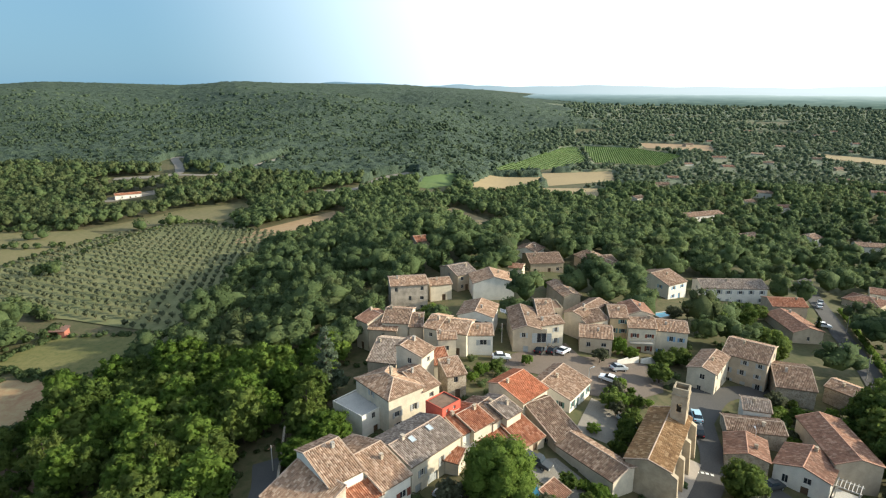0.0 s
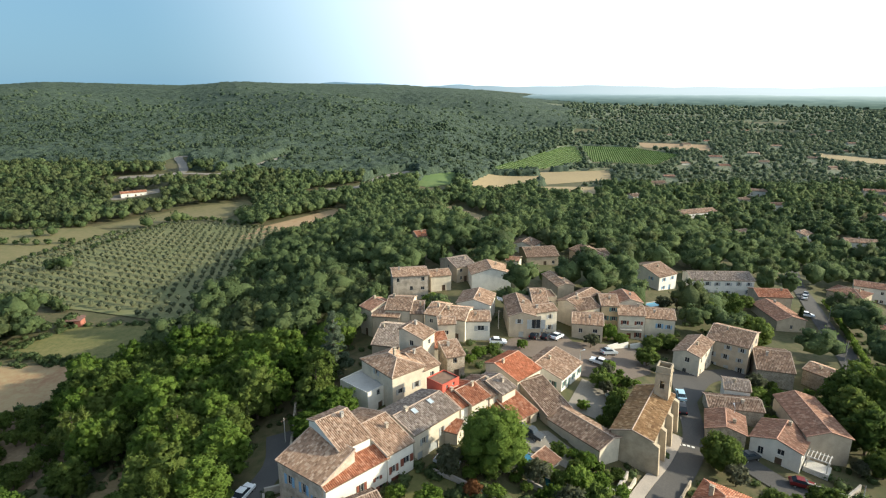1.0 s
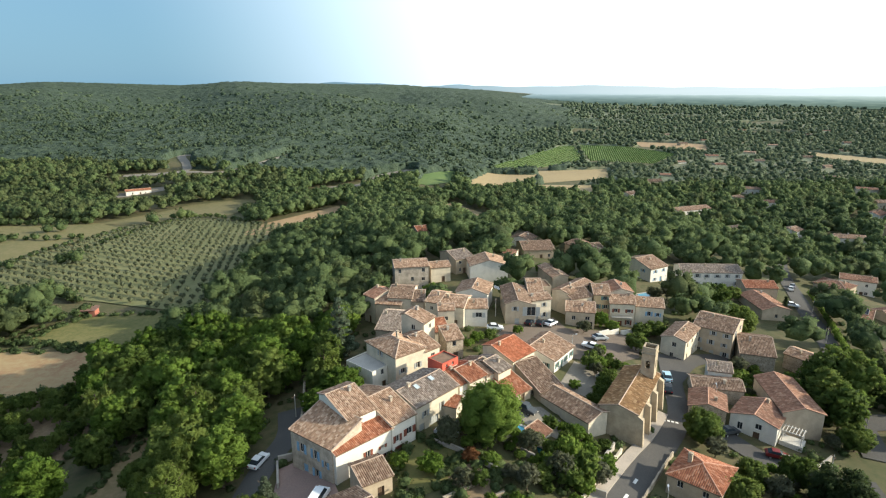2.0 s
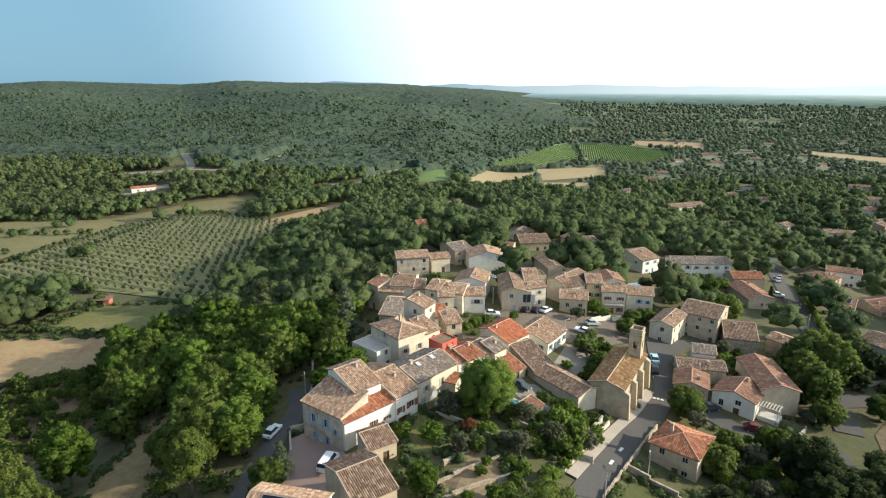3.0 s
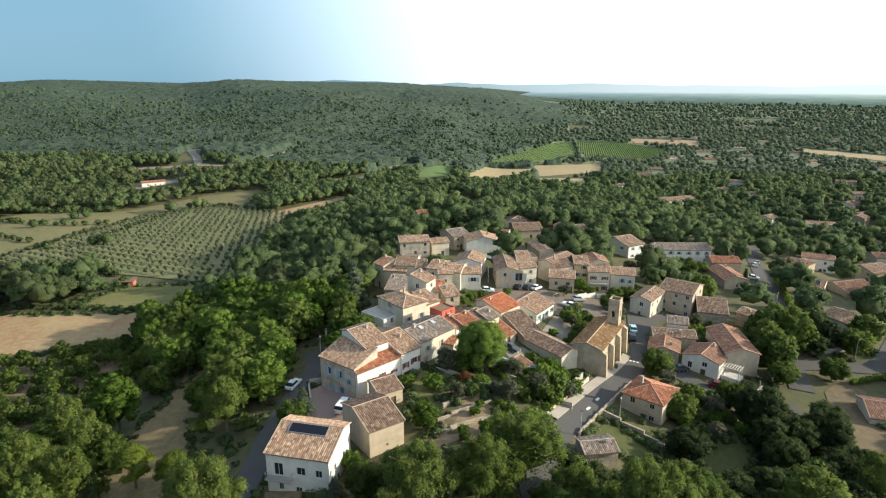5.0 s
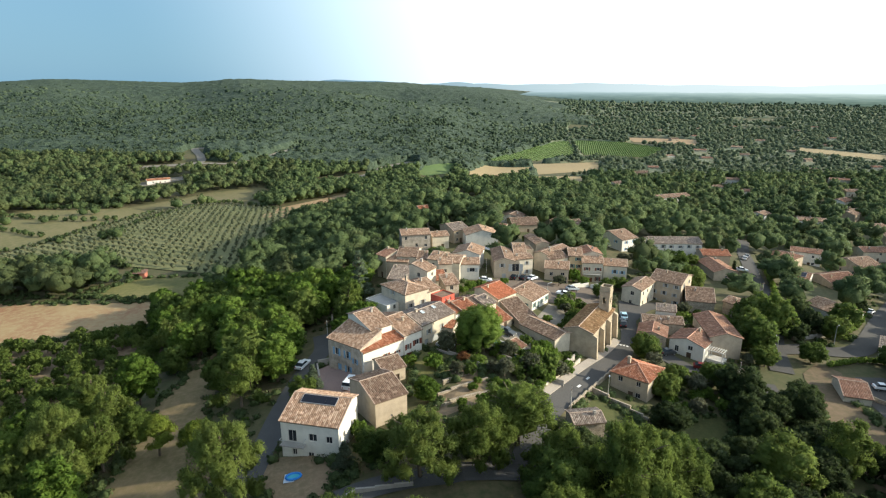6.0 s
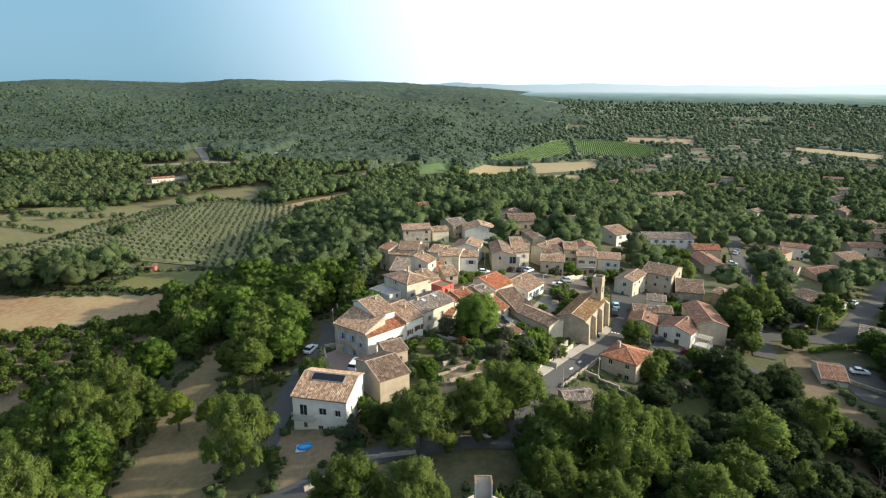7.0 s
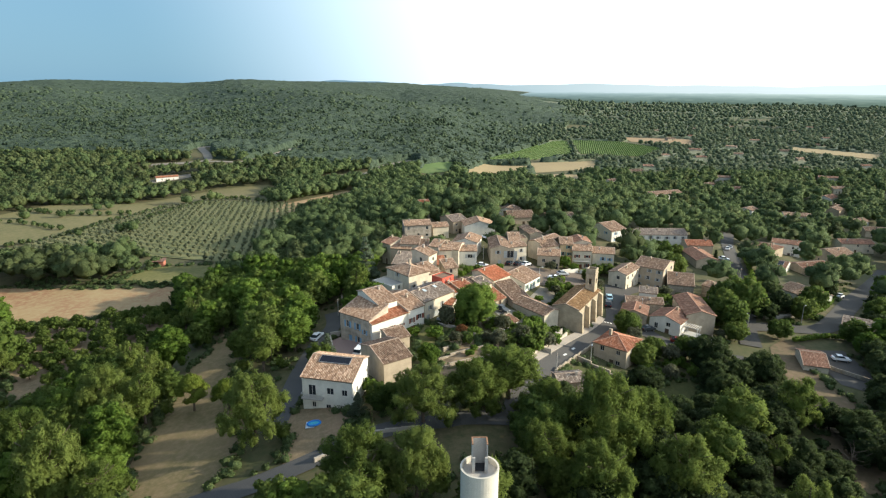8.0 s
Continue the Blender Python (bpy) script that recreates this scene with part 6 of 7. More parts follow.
def canopy(plainside, name, material, label):
    rs = np.random.RandomState(5)
    dist = [520.0]
    while dist[-1] < 3400:
        dist.append(dist[-1] * 1.0048)
    D, Q = np.meshgrid(np.array(dist), np.arange(0.1, 0.86, 0.0052) if plainside else np.arange(-0.86, 0.32, 0.0042), indexing="ij")
    D, Q = D + D * rs.uniform(-0.0016, 0.0016, D.shape), Q + rs.uniform(-0.0016, 0.0016, D.shape)
    x, y = D * Q, D - 64
    big, tone = crowns_np(x, y, 9.0)
    small, _ = crowns_np(x + 31, y + 17, 4.6)
    patchy = np.sin(x / 37 + 1.7 * np.sin(y / 53)) * np.sin(y / 41 + 1.3 * np.sin(x / 67))
    h = 1.6 + 4.2 * big + 2.0 * small + 2.6 * tone + 1.4 * patchy + rs.uniform(-0.5, 0.5, x.shape) * (1 + D / 900)
    bare = np.zeros(x.shape, bool)
    for poly in POLYS:
        if max(q[1] for q in poly) > 400:
            for k in (0.0, 14.0, 28.0):
                bare |= inside_np(poly, x * (1 + k / (y + 64)), y + k)
    for c, w in ROADLINES:
        if c[0][1] > 300:
            for px, py in c:
                for k in (0.0, 10.0, 18.0):
                    bare |= (x - px) ** 2 + (y + k - py) ** 2 < (w / 2 + 3.0) ** 2
    v = np.sin(x / 61.0 + 1.3 * np.sin(y / 130.0)) + np.sin(y / 47.0 + 0.8 * np.sin(x / 90.0))
    q = x / y
    bare |= (q > 0.22) & (v < -2.1 + 1.25 * np.clip((y - 650) / 700, 0, 1))
    bare |= y < 476
    edge = 0.2 + 0.05 * np.sin(y / 90) + 0.03 * np.sin(x / 37)
    bare |= (q < edge - 0.006) if plainside else (q > edge + 0.006)
    bare |= (tone > 0.93) & (patchy > 0.2)
    z = ground_np(x, y) + np.where(bare, -1.5, h * (0.72 + 0.28 * sm(640, 1050, y)) * (0.42 if plainside else 1.0))
    r, c = x.shape
    i = (np.arange(r - 1)[:, None] * c + np.arange(c - 1)[None, :]).ravel()
    f = np.stack([i, i + 1, i + 1 + c, i + c], -1)
    b = bare.ravel()
    f = f[~(b[f].all(1))]
    ob = mesh_np(name, np.stack([x, y, z], -1).reshape(-1, 3), f, material, smooth=True)
    return tagged(ob, label, "woodland", kind="stuff")


canopy(False, "far_woodland", LEAF_CANOPY, "closed evergreen woodland canopy over the hills")
canopy(True, "plain_hedgerows", M_PLAINCOVER, "hedges, orchards and dry fields of the plain")
a = scatter(470, 2400, lambda y: 6.4 + (y - 470) * 0.006, rs, keep_far)
a = a[rs.rand(len(a)) < 1 - np.where(a[:, 0] / a[:, 1] > 0.2, 0.5, 1.0) * sm(800, 1500, a[:, 1])]
k = len(a)
rad = a[:, 2] * rs.uniform(0.28, 0.62, k)
hgt = rad * rs.uniform(0.7, 1.15, k)
pts = np.stack([a[:, 0], a[:, 1], ground_np(a[:, 0], a[:, 1]) + hgt * 0.7 + rs.uniform(0, 1.6, k) + 1.5 * sm(700, 1000, a[:, 1])], -1)
rad, hgt = np.where(a[:, 0] / a[:, 1] > 0.2, 0.85, 1.0) * rad, np.where(a[:, 0] / a[:, 1] > 0.2, 0.8, 1.0) * hgt
plainside = a[:, 0] / a[:, 1] > 0.2 + 0.05 * np.sin(a[:, 1] / 90) + 0.03 * np.sin(a[:, 0] / 37) + rs.normal(0, 0.05, k)
clumps("far_wood", pts[~plainside], rad[~plainside], hgt[~plainside], LEAF_HAZEPINE, "mixed pines and oaks of the far woods", "woodland", 9, 0, 5, 1.6, 0.4)
clumps("plain_copses", pts[plainside], rad[plainside], hgt[plainside], LEAF_PLAIN, "copses of the plain, leaf colour paled as haze", "woodland", 10, 0, 7, 1.4, 0.4)
near = (a[:, 1] < 900) & ~plainside
for rep in range(2):
    off = rs.normal(0, 0.6, (near.sum(), 3)) * rad[near][:, None]
    off[:, 2] = np.abs(off[:, 2]) * 0.7
    clumps("far_wood_heads", pts[near] + off, rad[near] * 0.5, hgt[near] * 0.5, LEAF_HAZEPINE, "mixed pines and oaks of the far woods", "woodland", 19 + rep, 0, 3, 1.2, 0.4)

# hedges and copses between the fields
hp = []
for line, gap, r0 in (([(-206, 178), (-184, 208), (-181, 245), (-172, 297)], 3.2, 1.0), ([(-160, 330), (-140, 336), (-118, 322), (-106, 312)], 3.0, 1.6), ([(-108, 330), (-92, 356), (-76, 388)], 2.4, 3.2), ([(-118, 340), (-100, 370), (-84, 400)], 3.0, 3.4), ([(-128, 352), (-112, 385), (-95, 412)], 3.5, 3.6), ([(-166, 230), (-163, 285), (-157, 324)], 3.4, 0.9), ([(-122, 172), (-142, 182), (-165, 178), (-190, 172)], 2.6, 1.9), ([(-112, 160), (-124, 152), (-140, 150), (-170, 148)], 3.0, 2.2), ([(-92, 131), (-120, 136), (-150, 136)], 2.4, 0.8), ([(-258, 288), (-228, 274), (-202, 268), (-182, 272)], 4.6, 1.8), ([(-250, 248), (-220, 241), (-192, 226)], 5.5, 1.5), ([(-250, 308), (-225, 309), (-200, 314)], 4.0, 2.6)):
    for qx, qy in spline(line, gap):
        r = r0 * rs.uniform(0.6, 1.25)
        hp.append((qx + rs.uniform(-1, 1), qy + rs.uniform(-1, 1), r))
for qx, qy, r in ((-164, 313, 4.2), (-167, 316, 3.6), (-155, 328, 4.2), (-151, 330, 3.2), (-154, 223, 3.6), (-157, 224, 3.0), (-160, 222, 2.6), (-176, 214, 2.0), (-203, 290, 3.6), (-208, 287, 3.0), (-214, 262, 2.6), (-232, 258, 3.2)):
    hp.append((qx, qy, r))
hp = np.array(hp)
clumps("field_hedges", np.stack([hp[:, 0], hp[:, 1], ground_np(hp[:, 0], hp[:, 1]) + hp[:, 2] * 0.8], -1), hp[:, 2], hp[:, 2] * 0.9, LEAF_FAR, "dark green hedges and bushes between fields", "hedge", 33, 0, 60, 0.8)

# olive grove in rows
rows = []
ang = radians(62)
ca, sa = math.cos(ang), math.sin(ang)
grove = FIELDS["olive_grove"][0]
for i in range(-60, 60):
    for j in range(-60, 60):
        x, y = -125 + ca * i * 5.2 - sa * j * 4.6, 240 + sa * i * 5.2 + ca * j * 4.6
        x, y = x + rs.uniform(-0.4, 0.4), y + rs.uniform(-0.4, 0.4)
        if inside(grove, x, y) and rs.rand() > 0.03:
            rows.append((x, y))
rows = np.array(rows)
k = len(rows)
rad = rs.uniform(0.75, 1.15, k)
clumps("olive_trees", np.stack([rows[:, 0], rows[:, 1], ground_np(rows[:, 0], rows[:, 1]) + 1.25], -1), rad, rad * 0.9, LEAF_GROVE, "rows of silvery green olive trees", "olive grove", 12, 0, 22, 0.7)
stems = Build()
for x, y in rows:
    z = ground(x, y)
    for a in range(3):
        t0, t1 = a * 2.094, (a + 1) * 2.094
        stems.face([(x + 0.12 * math.cos(t0), y + 0.12 * math.sin(t0), z), (x + 0.12 * math.cos(t1), y + 0.12 * math.sin(t1), z), (x + 0.08 * math.cos(t1), y + 0.08 * math.sin(t1), z + 1.2), (x + 0.08 * math.cos(t0), y + 0.08 * math.sin(t0), z + 1.2)])
tagged(stems.make("olive_trunks", M_BARK), "short grey olive trunks in rows", "olive grove", kind="stuff")

# vine rows
for key, ang in (("vineyard_soil", 66), ("vineyard_soil_2", 20)):
    poly = FIELDS[key][0]
    mx, my = np.mean([q[0] for q in poly]), np.mean([q[1] for q in poly])
    ca, sa = math.cos(radians(ang)), math.sin(radians(ang))
    vp = []
    for i in range(-60, 60):
        for j in range(-45, 45):
            x, y = mx + ca * i * 3.2 - sa * j * 5.0, my + sa * i * 3.2 + ca * j * 5.0
            if inside(poly, x, y):
                vp.append((x, y, ground(x, y) + 0.8))
    vp = np.array(vp)
    clumps("vines", vp, np.full(len(vp), 1.25), np.full(len(vp), 0.9), LEAF_VINE, "rows of green vines", "vineyard", 15)

# hazy plain towards the sun, beyond the last copses
def hazy_plain():
    """Farmland and copses; kilometres of air painted into the glow, paler the further off."""
    m, n, l, b = mat("distant_hazy_plain", 1.0)
    co, mp, ns = n.new("ShaderNodeTexCoord"), n.new("ShaderNodeMapping"), n.new("ShaderNodeTexNoise")
    mp.inputs["Scale"].default_value = (0.012, 0.012, 0.15)
    ns.inputs["Scale"].default_value, ns.inputs["Detail"].default_value, ns.inputs["Roughness"].default_value = 1.0, 7, 0.62
    l.new(co.outputs["Object"], mp.inputs[0])
    l.new(mp.outputs[0], ns.inputs["Vector"])
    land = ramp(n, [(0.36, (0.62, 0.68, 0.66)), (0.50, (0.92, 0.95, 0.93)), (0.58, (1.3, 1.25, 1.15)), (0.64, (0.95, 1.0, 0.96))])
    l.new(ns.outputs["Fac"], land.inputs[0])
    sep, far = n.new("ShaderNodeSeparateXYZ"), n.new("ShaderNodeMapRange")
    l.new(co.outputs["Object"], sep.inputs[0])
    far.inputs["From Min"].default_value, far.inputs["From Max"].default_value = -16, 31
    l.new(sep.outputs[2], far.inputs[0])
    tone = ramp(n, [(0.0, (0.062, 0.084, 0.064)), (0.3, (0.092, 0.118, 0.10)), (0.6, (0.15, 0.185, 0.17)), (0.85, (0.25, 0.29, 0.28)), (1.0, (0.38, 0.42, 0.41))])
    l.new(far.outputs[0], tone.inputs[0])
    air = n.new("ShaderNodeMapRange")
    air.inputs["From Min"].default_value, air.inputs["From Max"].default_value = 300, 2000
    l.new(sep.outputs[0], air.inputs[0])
    # air light painted in too: bluer to the west, brighter towards the sun
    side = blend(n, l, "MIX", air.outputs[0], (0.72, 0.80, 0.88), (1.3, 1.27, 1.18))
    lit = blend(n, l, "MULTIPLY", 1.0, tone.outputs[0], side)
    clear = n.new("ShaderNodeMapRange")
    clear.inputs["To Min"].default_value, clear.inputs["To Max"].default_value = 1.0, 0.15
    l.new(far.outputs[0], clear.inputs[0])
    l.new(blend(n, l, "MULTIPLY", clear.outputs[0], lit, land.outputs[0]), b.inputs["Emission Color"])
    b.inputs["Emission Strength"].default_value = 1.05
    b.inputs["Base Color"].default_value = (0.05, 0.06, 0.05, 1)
    return m


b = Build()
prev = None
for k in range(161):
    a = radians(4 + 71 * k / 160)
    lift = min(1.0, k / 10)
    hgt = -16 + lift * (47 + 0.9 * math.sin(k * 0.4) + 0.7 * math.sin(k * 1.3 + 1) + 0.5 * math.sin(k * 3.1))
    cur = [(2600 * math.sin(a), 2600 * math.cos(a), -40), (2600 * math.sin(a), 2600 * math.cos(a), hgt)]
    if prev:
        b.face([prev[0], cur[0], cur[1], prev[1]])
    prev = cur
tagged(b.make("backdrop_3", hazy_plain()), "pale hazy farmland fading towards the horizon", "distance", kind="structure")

# distant hills at the horizon
def glowing_distance():
    """The last blue hills, haze painted as glow: blue-grey to the west, pale towards the sun."""
    m, n, l, b = mat("distant_blue_hills", 1.0)
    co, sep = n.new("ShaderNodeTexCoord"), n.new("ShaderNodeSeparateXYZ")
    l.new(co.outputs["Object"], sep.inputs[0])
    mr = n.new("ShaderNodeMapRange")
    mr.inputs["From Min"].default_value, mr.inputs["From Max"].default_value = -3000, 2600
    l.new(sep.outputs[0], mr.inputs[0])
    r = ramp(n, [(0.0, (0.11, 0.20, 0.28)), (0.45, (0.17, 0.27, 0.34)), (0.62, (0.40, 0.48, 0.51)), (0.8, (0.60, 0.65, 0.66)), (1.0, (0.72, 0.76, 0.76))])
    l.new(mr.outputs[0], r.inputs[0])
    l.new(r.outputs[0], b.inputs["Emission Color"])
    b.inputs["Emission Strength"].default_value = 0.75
    b.inputs["Base Color"].default_value = (0.05, 0.06, 0.07, 1)
    return m


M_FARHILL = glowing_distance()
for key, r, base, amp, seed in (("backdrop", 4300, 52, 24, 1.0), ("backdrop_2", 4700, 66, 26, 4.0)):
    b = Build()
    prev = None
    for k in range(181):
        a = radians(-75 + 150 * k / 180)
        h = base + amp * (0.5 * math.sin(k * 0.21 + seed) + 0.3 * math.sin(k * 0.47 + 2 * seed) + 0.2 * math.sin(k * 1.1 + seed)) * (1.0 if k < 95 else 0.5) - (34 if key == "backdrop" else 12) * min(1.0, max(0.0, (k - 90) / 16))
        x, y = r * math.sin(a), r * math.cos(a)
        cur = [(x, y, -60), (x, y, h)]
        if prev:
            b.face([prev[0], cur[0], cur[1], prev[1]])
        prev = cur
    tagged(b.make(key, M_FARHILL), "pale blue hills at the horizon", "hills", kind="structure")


# ---- water tower ----
def water_tower(x, y, r=2.25, top=27.5):
    z0 = ground(x, y)
    root = thing("water_tower", pose(x, y, z0), "pale concrete water tower with sunken round top and hatch", "water tower")
    h = top - z0
    b = Build()
    seg = 40
    ring = [(math.cos(2 * math.pi * k / seg), math.sin(2 * math.pi * k / seg)) for k in range(seg)]
    prof = [(r * 1.02, -0.5), (r, 0.6), (r, h - 0.25), (r + 0.06, h - 0.2), (r + 0.06, h), (r - 0.16, h), (r - 0.16, h - 0.75)]
    for (r0, za), (r1, zc) in zip(prof, prof[1:]):
        for k in range(seg):
            c, d = ring[k], ring[(k + 1) % seg]
            b.face([(c[0] * r0, c[1] * r0, za), (d[0] * r0, d[1] * r0, za), (d[0] * r1, d[1] * r1, zc), (c[0] * r1, c[1] * r1, zc)])
    b.make("shell", [M_TOWERCON], root)
    f = Build()
    f.face([(c * (r - 0.16), s * (r - 0.16), h - 0.75) for c, s in ring])
    f.make("sunken_roof", [M_CONCRETE], root, "grey stained concrete deck")
    rust = plain("rusty_iron", (0.30, 0.17, 0.10), 0.85, 0.0, 0.3)
    for side in (-1, 1):
        w = Build()
        w.box(side * 0.74 - 0.17, -0.35, h - 0.75, side * 0.74 + 0.17, -0.05, h + 1.3)
        w.make("front_pier", [M_CONCRETE], root)
        w = Build()
        w.box(side * 0.86 - 0.06, -0.05, h - 0.75, side * 0.86 + 0.06, 1.36, h + 2.9)
        wall_ = w.make("hatch_wall", [M_CONCRETE], root)
        w = Build()
        w.box(side * 0.86 - 0.09, -0.05, h + 2.9, side * 0.86 + 0.09, 1.36, h + 2.98)
        w.make("rim", [rust], wall_, "rusty iron rim")
    w = Build()
    w.box(-0.92, 1.36, h - 0.75, 0.92, 1.48, h + 2.9)
    wall_ = w.make("back_wall", [M_CONCRETE], root)
    w = Build()
    w.box(-0.95, 1.33, h + 2.9, 0.95, 1.51, h + 2.98)
    w.make("rim", [rust], wall_, "rusty iron rim")
    w = Build()
    w.box(-0.8, -0.05, h - 0.6, 0.8, 1.36, h - 0.5)
    w.make("hatch_cover", [plain("dark_steel_cover", (0.06, 0.06, 0.065), 0.6, 0.3)], root, "dark steel cover inside the hatch")


water_tower(4.1, -4.0)


# ---- vehicles ----
M_TYRE = plain("tyre_rubber", (0.03, 0.03, 0.03), 0.8)
M_RIM = plain("wheel_rim", (0.5, 0.5, 0.5), 0.35, 0.8)
M_CARGLASS = plain("car_glass", (0.035, 0.045, 0.055), 0.08)
M_LAMP = plain("headlight", (0.75, 0.75, 0.72), 0.2)
M_TAIL = plain("tail_light", (0.35, 0.03, 0.03), 0.3)
PAINT = {
    "white": plain("white_car_paint", (0.78, 0.79, 0.80), 0.25, 0.0, 0.03), "black": plain("black_car_paint", (0.025, 0.026, 0.03), 0.2, 0.0, 0.05),
    "silver": plain("silver_car_paint", (0.50, 0.53, 0.56), 0.3, 0.4, 0.04), "red": plain("red_car_paint", (0.16, 0.02, 0.02), 0.3, 0.0, 0.05),
    "blue": plain("pale_blue_car_paint", (0.42, 0.60, 0.68), 0.3, 0.0, 0.04), "dark": plain("dark_grey_car_paint", (0.07, 0.075, 0.08), 0.3, 0.2, 0.05),
}
SHAPES = {  # side outlines: lower body and glass house, x forward
    "car": ([(-2.05, 0.32), (2.05, 0.32), (2.1, 0.55), (1.95, 0.78), (0.95, 0.95), (-1.75, 0.98), (-2.05, 0.85), (-2.1, 0.5)], [(-1.75, 0.96), (0.95, 0.93), (0.25, 1.42), (-1.1, 1.46)], 1.76),
    "van": ([(-2.4, 0.32), (2.4, 0.32), (2.45, 0.6), (2.3, 1.0), (1.55, 1.18), (-2.4, 1.2), (-2.45, 0.6)], [(-2.38, 1.19), (1.55, 1.17), (1.0, 1.88), (-2.3, 1.95)], 1.92),
    "pickup": ([(-2.5, 0.45), (2.4, 0.45), (2.45, 0.75), (2.3, 1.0), (1.0, 1.1), (-2.45, 1.1), (-2.5, 0.6)], [(-0.6, 1.08), (1.0, 1.07), (0.5, 1.65), (-0.4, 1.68)], 1.8),
}


def vehicle(x, y, turn, paint, shape, label):
    lower, house_, w = SHAPES[shape]
    name = "van" if shape == "van" else "pickup_truck" if shape == "pickup" else "car"
    zs = [ground(x + dx * math.cos(radians(turn)), y + dx * math.sin(radians(turn))) for dx in (-1.5, 1.5)]
    tip = math.degrees(math.atan2(zs[0] - zs[1], 3.0))
    root = thing(name, pose(x, y, sum(zs) / 2 + 0.22, 0, 0, turn) @ pose(0, 0, 0, 0, tip, 0), label, name.replace("_", " "))

    def loft(name_, out, w0, w1, mats, roof=None):
        bm = bmesh.new()
        zlo, zhi = min(q[1] for q in out), max(q[1] for q in out)
        sides = []
        for s in (-1, 1):
            sides.append([bm.verts.new((px, s * (w0 + (w1 - w0) * (pz - zlo) / (zhi - zlo)) / 2, pz)) for px, pz in out])
        bm.faces.new(sides[0])
        bm.faces.new(sides[1][::-1])
        k = len(out)
        for i in range(k):
            bm.faces.new([sides[0][(i + 1) % k], sides[0][i], sides[1][i], sides[1][(i + 1) % k]])
        bmesh.ops.recalc_face_normals(bm, faces=bm.faces[:])
        bmesh.ops.bevel(bm, geom=bm.edges[:], offset=0.05, segments=2, affect="EDGES")
        me = bpy.data.meshes.new(name_)
        bm.to_mesh(me)
        bm.free()
        me.materials.append(mats)
        o = new(name_, me)
        o.parent = root
        return o

    loft("body", lower, w, w * 0.97, PAINT[paint])
    loft("glasshouse", house_, w * 0.93, w * 0.74, M_CARGLASS)
    xa, xb = house_[3][0], house_[2][0]
    zt = max(house_[2][1], house_[3][1])
    r = Build()
    r.box(xa + 0.02, -w * 0.36, zt - 0.05, xb - 0.02, w * 0.36, zt + 0.02)
    r.make("roof", [PAINT[paint]], root)
    for px in (-1.25, 1.3):
        for s in (-1, 1):
            b = Build()
            seg = 14
            ring = [(math.cos(2 * math.pi * i / seg) * 0.32, math.sin(2 * math.pi * i / seg) * 0.32) for i in range(seg)]
            y0, y1 = s * (w / 2 - 0.2), s * (w / 2 + 0.02)
            for i in range(seg):
                a, c = ring[i], ring[(i + 1) % seg]
                b.face([(a[0], y0, a[1]), (c[0], y0, c[1]), (c[0], y1, c[1]), (a[0], y1, a[1])])
            b.face([(a[0], y1, a[1]) for a in ring])
            wob = b.make("wheel", [M_TYRE], root)
            rim = Build()
            rim.face([(a[0] * 0.62, y1 + s * 0.012, a[1] * 0.62) for a in ring])
            rim.face([(a[0] * 0.2, y1 + s * 0.03, a[1] * 0.2) for a in ring])
            rim.make("rim", [M_RIM], wob)
            wob.location = (px, 0, 0.1 + (0.13 if shape == "pickup" else 0))
    fx, bx = max(q[0] for q in lower), min(q[0] for q in lower)
    for s in (-1, 1):
        hl = Build()
        hl.box(fx - 0.12, s * w * 0.36 - 0.17, 0.58, fx - 0.01, s * w * 0.36 + 0.17, 0.74)
        hl.make("headlight", [M_LAMP], root)
        tl = Build()
        tl.box(bx - 0.0, s * w * 0.38 - 0.12, 0.62, bx + 0.08, s * w * 0.38 + 0.12, 0.86)
        tl.make("tail_light", [M_TAIL], root)


for args in (
    (13.0, 120.8, 2, "white", "car", "white car parked at the edge of the square"),
    (22.6, 126.0, 60, "black", "car", "black car parked against a house wall"),
    (25.6, 126.4, 55, "black", "car", "black car parked beside another on the square"),
    (28.2, 126.8, 50, "white", "car", "white car parked beside dark cars on the square"),
    (35.6, 114.9, 150, "white", "car", "white car standing on the village square"),
    (15.4, 83.4, -38, "dark", "pickup", "dark grey pickup truck on pale gravel"),
    (0.6, 74.0, -28, "silver", "car", "silver car parked before the terrace houses"),
    (-18.6, 58.6, 75, "white", "van", "white van parked in the paved courtyard"),
    (-31.0, 70.3, 72, "white", "car", "white car on the dark asphalt lane"),
    (62.2, 79.5, -20, "red", "car", "red car in the shade before a white house"),
    (50.6, 104.6, 78, "blue", "car", "pale blue car parked beside the church"),
    (49.0, 99.8, 75, "black", "car", "black car parked beside the church"),
    (101.2, 72.9, -12, "white", "car", "white car on a pale gravel driveway"),
    (35.0, 99.6, -60, "silver", "car", "silver car in the shade of a terrace"),
    (56.4, 86.4, 20, "dark", "car", "dark car parked in the side street"),
    (113.0, 163.0, -20, "white", "car", "white car beside the road"),
    (123.0, 181.0, 60, "white", "car", "white car parked along the road"),
    (126.5, 186.0, 60, "silver", "car", "silver car parked along the road"),
    (137.5, 128.0, 40, "white", "car", "white car on the outlying road"),
    (39.5, 121.0, 20, "silver", "car", "silver car parked under the plaza trees"),
    (-218, 412, 10, "white", "van", "white van in the gravel yard"),
):
    vehicle(*args)


# ---- roof fittings ----
M_SOLAR = plain("dark_solar_glass", (0.012, 0.014, 0.022), 0.15)
M_ALU = plain("aluminium", (0.55, 0.55, 0.55), 0.4, 0.8)


